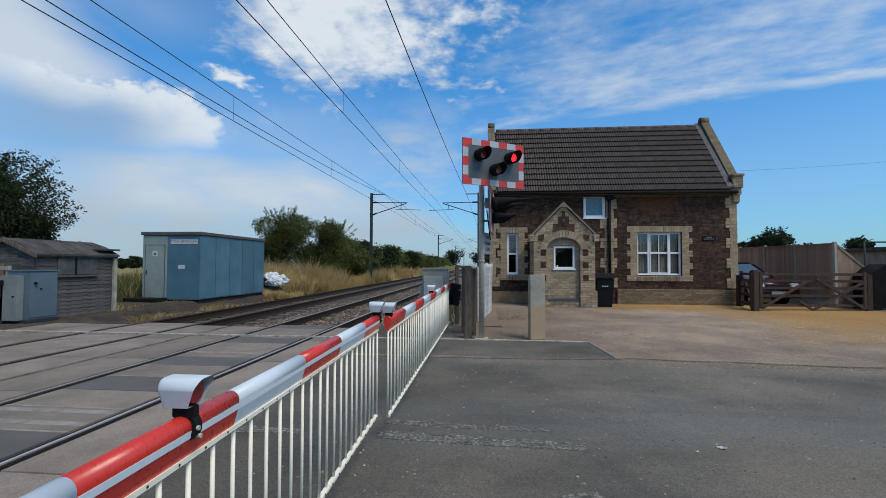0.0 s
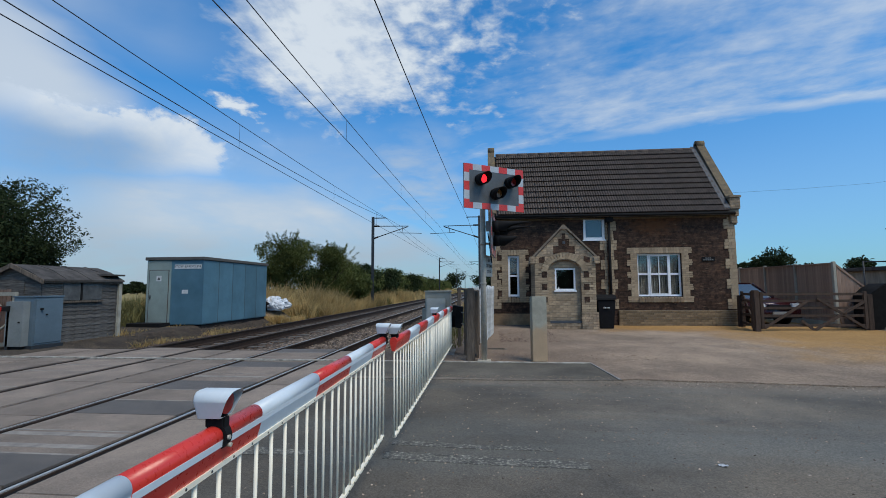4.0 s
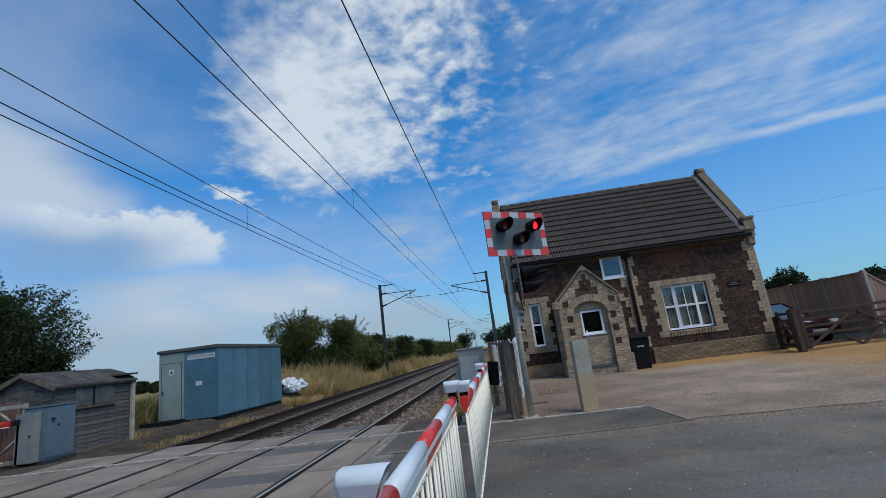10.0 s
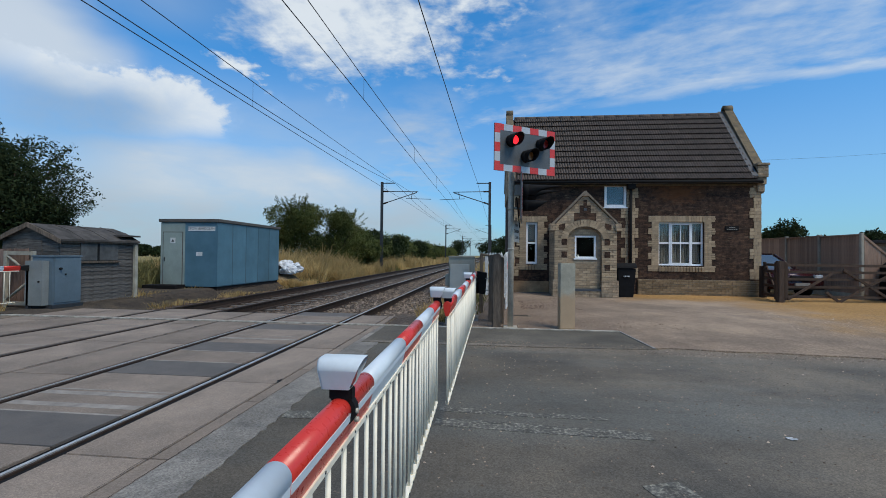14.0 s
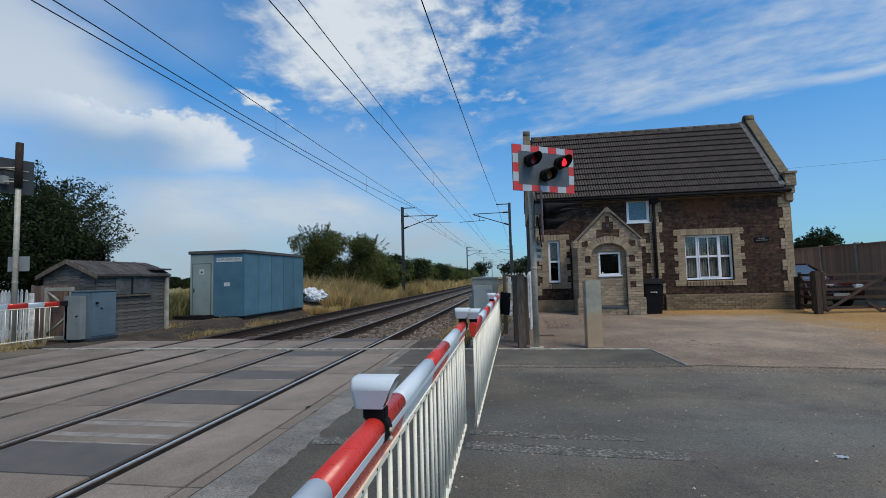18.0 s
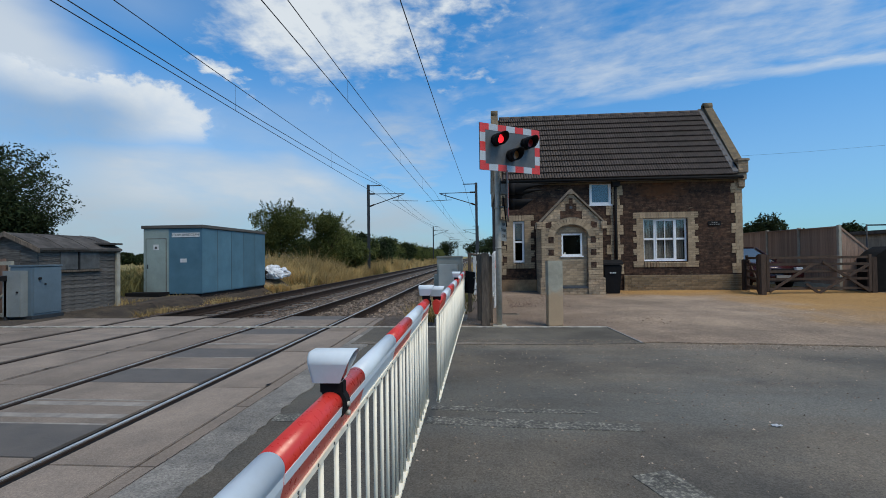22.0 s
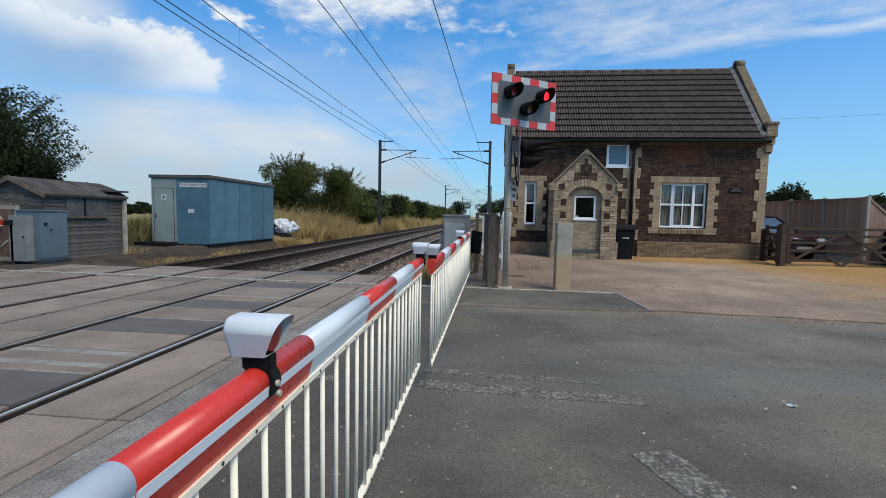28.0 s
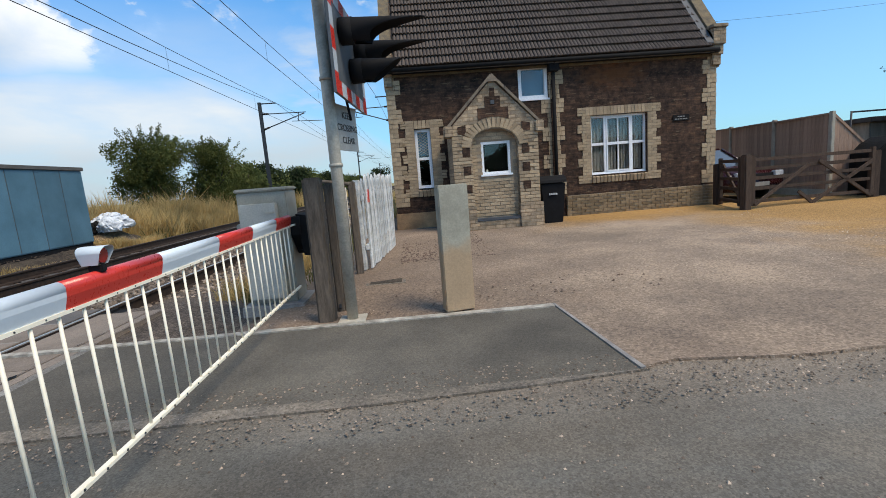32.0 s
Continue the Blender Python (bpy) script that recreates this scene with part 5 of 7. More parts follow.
    part("apex_stone", bm, "lichen_grey", por)


def course_material(name, c1, c2, cm, bw, bh, gap, rough, wild, patch=None):
    """Masonry for surfaces too far off for pieces: courses by the wall's own coordinates, with recessed joints."""
    m = material(name, c1, c2, 9, rough, 0.0, fine=40, stain=0.3)
    nt = m.node_tree
    nd, lk = nt.nodes, nt.links
    bsdf = nd["Principled BSDF"]
    tc = nd.new("ShaderNodeTexCoord")
    mp = nd.new("ShaderNodeMapping")
    mp.inputs["Rotation"].default_value = (radians(-90), 0, 0)
    lk.new(tc.outputs["Object"], mp.inputs[0])
    nz = nd.new("ShaderNodeTexNoise")
    nz.inputs["Scale"].default_value = 7
    lk.new(mp.outputs[0], nz.inputs["Vector"])
    ad = nd.new("ShaderNodeVectorMath")
    ad.operation = "MULTIPLY_ADD"
    lk.new(nz.outputs["Color"], ad.inputs[0])
    ad.inputs[1].default_value = (wild, wild, 0)
    lk.new(mp.outputs[0], ad.inputs[2])
    br = nd.new("ShaderNodeTexBrick")
    lk.new(ad.outputs[0], br.inputs["Vector"])
    br.inputs["Scale"].default_value = 1.0
    br.inputs["Brick Width"].default_value, br.inputs["Row Height"].default_value = bw, bh
    br.inputs["Mortar Size"].default_value, br.inputs["Mortar Smooth"].default_value = gap, 0.3
    br.inputs["Color1"].default_value, br.inputs["Color2"].default_value = (1.25, 1.2, 1.15, 1), (0.62, 0.66, 0.7, 1)
    br.inputs["Mortar"].default_value = (*cm, 1)
    old = bsdf.inputs["Base Color"].links[0].from_socket
    mul = nd.new("ShaderNodeMix")
    mul.data_type, mul.blend_type = "RGBA", "MULTIPLY"
    mul.inputs[0].default_value = 1.0
    lk.new(old, mul.inputs[6])
    lk.new(br.outputs["Color"], mul.inputs[7])
    col = mul.outputs[2]
    if patch:
        # pale lime flecks along the beds, and one rusty bleached area high on the wall
        def blend(fac, a, c):
            mx = nd.new("ShaderNodeMix")
            mx.data_type = "RGBA"
            lk.new(fac, mx.inputs[0])
            lk.new(a, mx.inputs[6])
            mx.inputs[7].default_value = (*c, 1)
            return mx.outputs[2]

        def cut(v, a, b, top):
            mr = nd.new("ShaderNodeMapRange")
            lk.new(v, mr.inputs[0])
            for k, q in enumerate((a, b, 0, top)):
                mr.inputs[k + 1].default_value = q
            return mr.outputs[0]

        def grain(sc, st, det):
            m2, n2 = nd.new("ShaderNodeMapping"), nd.new("ShaderNodeTexNoise")
            m2.inputs["Scale"].default_value = st
            lk.new(tc.outputs["Object"], m2.inputs[0])
            lk.new(m2.outputs[0], n2.inputs["Vector"])
            n2.inputs["Scale"].default_value, n2.inputs["Detail"].default_value, n2.inputs["Roughness"].default_value = sc, det, 0.65
            return n2.outputs[0]

        col = blend(cut(grain(4.5, (1, 1, 5), 6), 0.61, 0.69, 0.62), col, (0.25, 0.185, 0.12))
        col = blend(cut(grain(15.0, (1, 1, 3), 5), 0.66, 0.72, 0.35), col, (0.30, 0.22, 0.14))
        dist = nd.new("ShaderNodeVectorMath")
        dist.operation = "MULTIPLY_ADD"
        lk.new(tc.outputs["Object"], dist.inputs[0])
        dist.inputs[1].default_value = (0.9, 0, 2.4)
        dist.inputs[2].default_value = (-0.9 * patch[0], 0, -2.4 * patch[1])
        ln = nd.new("ShaderNodeVectorMath")
        ln.operation = "LENGTH"
        lk.new(dist.outputs[0], ln.inputs[0])
        ad2 = nd.new("ShaderNodeMath")
        ad2.operation = "MULTIPLY_ADD"
        lk.new(grain(6.0, (1, 1, 2), 6), ad2.inputs[0])
        ad2.inputs[1].default_value = 1.6
        lk.new(ln.outputs["Value"], ad2.inputs[2])
        col = blend(cut(ad2.outputs[0], 1.75, 1.0, 0.75), col, (0.15, 0.062, 0.024))
    lk.new(col, bsdf.inputs["Base Color"])
    sub = nd.new("ShaderNodeMath")
    sub.operation = "SUBTRACT"
    lk.new(nz.outputs[0], sub.inputs[0])
    lk.new(br.outputs["Fac"], sub.inputs[1])
    bp = nd.new("ShaderNodeBump")
    bp.inputs["Strength"].default_value, bp.inputs["Distance"].default_value = 0.8, 0.012
    lk.new(sub.outputs[0], bp.inputs["Height"])
    lk.new(bp.outputs[0], bsdf.inputs["Normal"])
    MAT[name] = m


course_material("carstone_wall", (0.106, 0.062, 0.041), (0.034, 0.023, 0.019), (0.75, 0.75, 0.75), 0.24, 0.042, 0.004, 0.95, 0.07, (6.6, 3.5))
course_material("gault_wall", (0.45, 0.345, 0.235), (0.26, 0.20, 0.14), (0.72, 0.70, 0.67), 0.225, 0.075, 0.009, 0.92, 0.006)
MAT["lichen_grey"] = material("lichen_grey", (0.27, 0.215, 0.155), (0.17, 0.14, 0.11), 8, 0.95, 0.7, stain=0.2)
build_house()


MAT["shutter"] = material("shutter", (0.10, 0.105, 0.105), (0.06, 0.063, 0.063), 6, 0.8, 0.3, stain=0.25)
MAT["cream"] = material("cream", (0.42, 0.395, 0.32), (0.27, 0.255, 0.21), 6, 0.7, 0.2, stain=0.2)
MAT["black_matt"] = material("black_matt", (0.006, 0.0055, 0.005), (0.011, 0.010, 0.009), 6, 0.95, 0.4)

def lettering(word, size, parent, at, mat):
    """Raised letters on a face that looks to local -y."""
    cu = bpy.data.curves.new("lettering", "FONT")
    cu.body, cu.size, cu.align_x, cu.align_y, cu.extrude = word, size, "CENTER", "CENTER", 0.001
    tx = new("lettering", cu)
    bpy.context.view_layer.update()
    me = bpy.data.meshes.new_from_object(tx.evaluated_get(bpy.context.evaluated_depsgraph_get()))
    bpy.data.objects.remove(tx)
    me.materials.clear()
    me.materials.append(MAT[mat])
    ob = new("lettering", me)
    ob.parent = parent
    ob.matrix_basis = pose(*at, 90, 0, 0)
    return ob


# ---- barriers ----
BOOM = [(0.031 * math.cos(radians(a)), 0.027 + 0.031 * math.sin(radians(a))) for a in range(205, -26, -14)] + [(0.0275, -0.004), (0.012, -0.058), (-0.012, -0.058), (-0.0275, -0.004)]


def boom_lamp(parent, y, side=1, strap=True):
    """A hooded white lamp across the boom, on a black clamp; its red lens looks to +x."""
    bm = bmesh.new()
    arc = [(0.015 + 0.030 * math.cos(a), 0.051 + 0.030 * math.sin(a)) for a in steps(0.0, math.pi / 2, 6)]
    ring = [(-0.032, 0.0)] + [(-p, q) for p, q in arc] + [(p, q) for p, q in arc[::-1]] + [(0.032, 0.0)]
    rows = [[bm.verts.new((side * (x0 - k * q), y + p * w, 0.084 + q)) for p, q in ring] for x0, k, w in ((-0.046, 0.10, 0.72), (-0.044, 0.14, 0.90), (-0.037, 0.15, 1.0), (0.026, -0.10, 1.0), (0.030, -0.46, 1.0))]
    for v in rows[0] + rows[1]:
        v.co.z -= (v.co.z - 0.084) * (0.13 if v in rows[0] else 0.04)
    for a, b in zip(rows, rows[1:]):
        for i in range(len(ring)):
            j = (i + 1) % len(ring)
            f = bm.faces.new((a[i], a[j], b[j], b[i]))
            f.smooth = 1 <= i < len(ring) - 2
    bm.faces.new(rows[0][::-1])
    lamp = part("lamp_housing", bm, "white_lamp", parent, "white hooded warning lamp")
    bm = bmesh.new()
    rod(bm, (side * 0.026, y, 0.124), (side * 0.036, y, 0.123), 0.033, 18)
    part("lens", bm, "lens_red", lamp, "red lens")
    bm = bmesh.new()
    box(bm, *sorted((side * -0.028, side * 0.034)), y - 0.018, y + 0.018, 0.050, 0.086, bevel=0.005)
    if strap:
        arcs = [(0.044 * math.cos(radians(a)), 0.024 + 0.044 * math.sin(radians(a))) for a in range(70, -58, -12)]
        inner = [(0.0335 * math.cos(radians(a)), 0.024 + 0.0335 * math.sin(radians(a))) for a in range(-56, 71, 12)]
        prism(bm, [(side * p, q) for p, q in arcs + inner], "y", y - 0.015, y + 0.015)
        bmesh.ops.recalc_face_normals(bm, faces=bm.faces[:])
    part("clamp", bm, "black_plastic", lamp, "black clamp bracket")
    if not strap:
        return
    rodded("bolt", "galv", lamp, (side * 0.040, y + 0.008, 0.024), (side * 0.050, y + 0.008, 0.024), 0.007, 6)
    rodded("bolt", "galv", lamp, (side * 0.034, y - 0.008, -0.004), (side * 0.046, y - 0.008, -0.004), 0.007, 6)


def barrier(at, turn, length, edges, first_red, lamps, low, label, side=1, tape=True, tilt=0.0, pitch=0.119):
    """A lifting barrier: boom in red and white bands from its tip at local y = 0 along +y, with a hanging skirt of white rods."""
    br = thing("barrier_boom", label, "crossing barrier", at, turn, group="crossing barriers")
    br.matrix_basis = pose(*at, tilt, 0, turn)
    red = first_red
    for a, b in zip(edges, edges[1:]):
        bm = bmesh.new()
        prism(bm, BOOM, "y", a, b)
        bmesh.ops.recalc_face_normals(bm, faces=bm.faces[:])
        for f in bm.faces:
            f.smooth = len(f.verts) == 4 and f.calc_center_median().z > 0.010
        band = part("band", bm, "red_paint" if red else "white_paint", br)
        if red and tape:
            bm = bmesh.new()
            prism(bm, [(side * 0.0275, 0.017), (side * 0.0310, 0.017), (side * 0.0297, -0.003), (side * 0.0265, -0.003)], "y", a + 0.002, b - 0.002)
            part("reflective_tape", bm, "white_paint", band)
        red = not red
    boxed("flange", "white_wire", br, (*sorted((side * -0.010, side * 0.018)), 0.02, length - 0.02, -0.072, -0.057))
    boxed("bottom_rail", "white_wire", br, (*sorted((side * -0.010, side * 0.018)), 0.03, length - 0.1, low - 0.022, low), bevel=0.003)
    bm = bmesh.new()
    rod(bm, (side * 0.004, 0, low - 0.01), (side * 0.004, 0, -0.06), 0.0072, 8)
    me = mesh_of("rod", bm, "white_wire")
    n = int((length - 0.10) / pitch)
    for i in range(n):
        piece("rod", me, br, (random.uniform(-0.002, 0.002), 0.015 + i * pitch, 0), (random.uniform(-0.004, 0.004), 0, 0))
    bm = bmesh.new()
    for i in range(0, n, 1):
        rod(bm, (side * 0.0175, 0.075 + i * pitch, low - 0.011), (side * 0.0215, 0.075 + i * pitch, low - 0.011), 0.006, 6)
        rod(bm, (side * 0.0175, 0.075 + i * pitch, -0.0645), (side * 0.0195, 0.075 + i * pitch, -0.0645), 0.004, 6)
    part("rivets", bm, "steel_dark", br)["kind"] = "stuff"
    for y in lamps:
        boom_lamp(br, y, side, tape)
    return br


def barrier_machine(at, turn=0.0):
    m = thing("barrier_machine", "pale grey steel barrier machine cabinet with a front box", "barrier machine", at, turn, group="barrier machines")
    boxed("case", "machine_paint", m, (-0.29, 0.25, 0.0, 0.42, 0.03, 1.30), "weathered pale grey steel case", bevel=0.012)
    boxed("lid", "machine_paint", m, (-0.305, 0.265, -0.02, 0.44, 1.30, 1.34), bevel=0.012)
    d = boxed("front_box", "machine_front", m, (-0.25, 0.15, -0.10, 0.0, 0.10, 1.17), "pale grey front box", bevel=0.008)
    boxed("handle", "galv", d, (0.04, 0.13, -0.112, -0.10, 1.06, 1.08))
    boxed("shaft_box", "machine_paint", m, (-0.37, -0.29, 0.1, 0.34, 0.70, 0.95), bevel=0.01)
    boxed("plinth", "concrete", m, (-0.34, 0.34, -0.14, 0.52, -0.08, 0.03))
    return m


barrier((0.076, 4.96, 0.972), 180.81, 5.7, [0, 0.475, 1.045, 1.59, 2.172, 2.785, 3.36, 3.92, 4.48, 5.04, 5.7], True, [0.02, 2.41], -0.735,
        "lowered red and white barrier boom with hanging white skirt", side=-1, tilt=-0.42)
barrier((0.152, 5.00, 0.957), -0.28, 6.03, [0, 0.67, 1.30, 1.94, 2.61, 3.29, 4.00, 4.65, 5.29, 5.80], True, [0.045, 2.84], -0.755,
        "lowered red and white barrier boom on its pivot beside the house", tape=False, tilt=0.42, pitch=0.135)
barrier((-10.35, 5.4, 0.98), 0, 5.34, [0, 0.7, 1.4, 2.1, 2.8, 3.5, 4.2, 4.62, 4.98, 5.34], True, [0.12, 3.95], -0.77,
        "lowered red and white barrier boom beyond the railway", tape=False)
machine = barrier_machine((-0.11, 10.95, 0.03))
copy_thing(machine, pose(-0.14, -1.2, 0.03, 0, 0, 180))
# pivot arms
for px, py, s in ((0.19, 10.98, 1), (0.19, -0.72, -1)):
    pv = thing("barrier_pivot", "black steel pivot arm and counterweight of the barrier", "barrier pivot", (px, py, 0), 0 if s > 0 else 180, group="barrier pivots")
    bm = bmesh.new()
    prism(bm, [(0.0, 1.02), (0.5, 1.02), (0.55, 0.78), (0.40, 0.55), (0.22, 0.58), (0.0, 0.82)], "x", -0.055, 0.055)
    part("arm", bm, "black_metal", pv)
    bm = bmesh.new()
    prism(bm, [(0.01, 1.05), (0.22, 1.01), (0.195, 0.62), (0.17, 0.56), (0.06, 0.575)], "y", 0.04, 0.40)
    part("counterweight", bm, "black_metal", pv, "tapered black counterweight plates")
    for z in (0.66, 0.90):
        rodded("bolt", "galv", pv, (0.17, 0.1, z), (0.27, -0.17 if s > 0 else 0.1, z), 0.012, 6)
    boxed("bearing", "steel_dark", pv, (-0.20, 0.20, 0.18, 0.30, 0.62, 0.78))

bm = bmesh.new()
prism(bm, [(10.74, 0.94), (11.02, 0.90), (11.02, 1.06), (10.74, 1.02)], "x", -10.40, -10.30)
pv = solid("pivot_bracket", bm, "black_metal", "black steel pivot bracket at the barrier's end", "barrier pivot")
boxed("leg", "steel_dark", pv, (-10.38, -10.32, 10.92, 11.0, 0.0, 0.92))

# ---- signals ----
LIT = []


def lamp_head(parent, x, z, mat, hood, r=0.092):
    """A round signal lamp on the board's front (local -y), with a cut-away hood."""
    bm = bmesh.new()
    rod(bm, (x, -0.02, z), (x, -0.13, z), r + 0.018, 24)
    h = part("lamp_head", bm, "black_plastic", parent, "black signal lamp with hood")
    bm = bmesh.new()
    rod(bm, (x, -0.13, z), (x, -0.142, z), r - 0.012, 24)
    part("lens", bm, mat, h, "unlit dark red lens" if "red" in mat else "unlit amber lens")
    bm = bmesh.new()
    n = 24
    ins, out = [], []
    for i in range(n + 1):
        a = radians(-62 + 304 * i / n)
        u = math.cos(a), math.sin(a)
        ln = hood * (0.24 + 0.76 * (0.5 + 0.5 * math.sin(a)) ** (3.0 if hood > 0.5 else 1.0))
        for lst, rr in ((ins, r + 0.004), (out, r + 0.014)):
            lst.append((bm.verts.new((x + rr * u[0], -0.125, z + rr * u[1])), bm.verts.new((x + rr * u[0] * 1.03, -0.125 - ln, z + rr * u[1] * 1.03 - 0.06 * ln))))
    for i in range(n):
        for f in ((ins[i][0], ins[i + 1][0], ins[i + 1][1], ins[i][1]), (out[i][1], out[i + 1][1], out[i + 1][0], out[i][0]), (ins[i][1], ins[i + 1][1], out[i + 1][1], out[i][1])):
            bm.faces.new(f).smooth = True
    part("hood", bm, "black_plastic", h)
    return h


def wigwag_board(parent, at, turn, hood, live):
    """Signal board: grey plate with a red and white chequered border and three lamps. Local front is -y."""
    w, h, t = 1.34, 0.84, 0.012
    bd = boxed("backing_board", "grey_sign", parent, (-w / 2, w / 2, -t, t, -h / 2, h / 2), "grey board with red and white chequered border")
    bd.matrix_basis = pose(*at, 0, 0, turn)
    boxed("back_sheet", "steel_dark", bd, (-w / 2 + 0.004, w / 2 - 0.004, t, t + 0.004, -h / 2 + 0.004, h / 2 - 0.004), "dark back of the board")
    n, m, b = 7, 5, 0.115
    for i in range(n):
        for z0, z1 in ((h / 2 - b, h / 2), (-h / 2, -h / 2 + b)):
            xa = -w / 2 + w * i / n
            boxed("border_square", "red_paint" if i % 2 == 0 else "white_dull", bd, (xa, xa + w / n, -t - 0.003, -t, z0, z1))
    for j in range(m):
        za, zb = -h / 2 + h * j / m, -h / 2 + h * (j + 1) / m
        za, zb = max(za, -h / 2 + b), min(zb, h / 2 - b)
        for xa, xb in ((-w / 2, -w / 2 + b), (w / 2 - b, w / 2)):
            boxed("border_square", "red_paint" if j % 2 == 0 else "white_dull", bd, (xa, xb, -t - 0.003, -t, za, zb))
    for x, z, mt in ((-0.33, 0.13, "lens_red"), (0.33, 0.13, "lens_red"), (0.0, -0.12, "lens_amber")):
        lamp_head(bd, x, z, mt, hood if hood < 0.4 or "red" in mt else 0.36)
    if live:
        bm = bmesh.new()
        rod(bm, (0, -0.143, 0), (0, -0.150, 0), 0.078, 24)
        lit = part("lit_lens", bm, "lit_red", bd, "lit red lens")
        LIT.append(lit)
    return bd


MAT["white_dull"] = material("white_dull", (0.46, 0.49, 0.52), (0.40, 0.43, 0.46), 5, 0.4, 0.04, stain=0.15)


def wigwag(at, boards, height, label, plate=None):
    sg = thing("crossing_signal", label, "crossing signal", at, group="crossing signals")
    post = rodded("post", "galv", sg, (0, 0, 0), (0, 0, height), 0.055, 16, "galvanised steel post")
    boxed("base_plate", "galv", post, (-0.13, 0.13, -0.13, 0.13, 0.0, 0.02), bevel=0.005)
    for zc in (1.48, 2.25, height - 0.5):
        rodded("band_clip", "galv", post, (0, 0, zc), (0, 0, zc + 0.03), 0.064, 16)
    for (x, y, z, turn, hood, live) in boards:
        wigwag_board(sg, (x, y, z), turn, hood, live)
        rodded("bracket", "galv", sg, (0, 0, z + 0.15), (x, y, z + 0.15), 0.022, 8)
        rodded("bracket", "galv", sg, (0, 0, z - 0.18), (x, y, z - 0.18), 0.022, 8)
    return sg, post


sg, post = wigwag((0.87, 10.12, 0.02), ((0.23, -0.36, 3.30, 32, 0.215, True), (0.20, 0.12, 2.46, 86, 0.62, False)), 3.55, "crossing signal with flashing red lamps on a galvanised post")
boxed("junction_box", "grey_box", sg, (0.06, 0.2, -0.05, 0.05, 2.52, 2.72), bevel=0.01)
rodded("cable", "black_plastic", sg, (0.1, 0.03, 2.5), (0.17, 0.1, 1.9), 0.012, 6)
plate = boxed("sign_plate", "sign_face", sg, (0.05, 0.47, -0.006, 0.006, -0.21, 0.21), "grey plate lettered KEEP CROSSING CLEAR", bevel=0.003)
plate.matrix_basis = pose(0.03, -0.05, 1.84, 0, 0, 72)
for i, word in enumerate(("KEEP", "CROSSING", "CLEAR")):
    lettering(word, 0.088, plate, (0.26, -0.0085, 0.115 - i * 0.115), "print")
sg2, _ = wigwag((-11.0, 10.25, 0.02), ((-0.45, -0.12, 4.05, 248, 0.30, False),), 4.75, "crossing signal on a pale post, seen from behind")
for z in (3.98, 4.2):
    rodded("back_rail", "galv", sg2, (-0.62, -0.66, z), (-0.22, 0.40, z), 0.018, 6)
boxed("junction_box", "grey_box", sg2, (-0.40, -0.28, -0.12, 0.02, 3.82, 4.02), bevel=0.01)
boxed("sign_plate", "grey_box", sg2, (-0.3, 0.3, 0.06, 0.075, 1.75, 2.1), bevel=0.004)
rodded("post_cap", "rust", sg2, (0, 0, 3.7), (0, 0, 4.8), 0.075, 12, "rusty red sleeve")

# ---- posts, gates and fences by the line ----
for x, y, h, w in ((0.605, 10.24, 1.42, 0.165), (0.50, 10.80, 1.40, 0.10), (0.705, 10.52, 1.36, 0.10), (0.70, 12.2, 1.38, 0.10), (0.27, 12.05, 1.44, 0.085)):
    bm = bmesh.new()
    box(bm, -w / 2, w / 2, -w / 2, w / 2, -0.1, h, bevel=0.018)
    solid("timber_post", bm, "old_wood", "weathered grey-brown timber post", "post", "timber posts", at=(x, y, 0.0), turn=random.uniform(-6, 6))
bm = bmesh.new()
rod(bm, (0.29, 12.05, 1.41), (0.70, 12.18, 1.34), 0.03, 6)
solid("fence_rail", bm, "old_wood", "dark timber rail between two posts", "rail")
wg = thing("wicket_gate", "weathered grey timber and steel wicket gate", "gate", (0, 0, 0))
for z in (0.25, 0.75, 1.2):
    boxed("rail", "old_wood", wg, (0.60, 0.64, 10.85, 12.08, z, z + 0.07), bevel=0.006)
bm = bmesh.new()
rod(bm, (0.62, 10.9, 0.28), (0.62, 12.0, 1.2), 0.025, 6)
part("brace", bm, "galv", wg)
bm = bmesh.new()
for i in range(9):
    rod(bm, (0.655, 10.95 + i * 0.125, 0.2), (0.655, 10.95 + i * 0.125, 1.3), 0.008, 6)
part("mesh_panel", bm, "galv", wg)["kind"] = "stuff"
rodded("strut", "steel_dark", wg, (0.70, 10.45, 0.06), (0.62, 11.2, 0.9), 0.016, 8)


def picket_fence(a, b, n, h, label):
    f = thing("picket_fence", label, "picket fence", (a[0], a[1], a[2]), math.degrees(math.atan2(b[1] - a[1], b[0] - a[0])), group="picket fences")
    ln = math.hypot(b[0] - a[0], b[1] - a[1])
    bm = bmesh.new()
    w = 0.074
    prism(bm, [(-w / 2, 0), (w / 2, 0), (w / 2, h - 0.08), (0, h), (-w / 2, h - 0.08)], "y", -0.012, 0.012)
    me = mesh_of("picket", bm, "picket")
    for i in range(n):
        piece("picket", me, f, (ln * (i + 0.5) / n, 0.03, random.uniform(0.02, 0.06)), (random.uniform(-0.03, 0.03), random.uniform(-0.02, 0.02), random.uniform(-0.16, 0.16)))
    for z in (0.3, h - 0.35):
        boxed("rail", "picket", f, (0, ln, 0.045, 0.095, z, z + 0.08), bevel=0.006)
    for x in (0.05, ln - 0.05):
        boxed("post", "picket", f, (x - 0.05, x + 0.05, 0.1, 0.2, 0.0, h - 0.05), bevel=0.01)
    return f


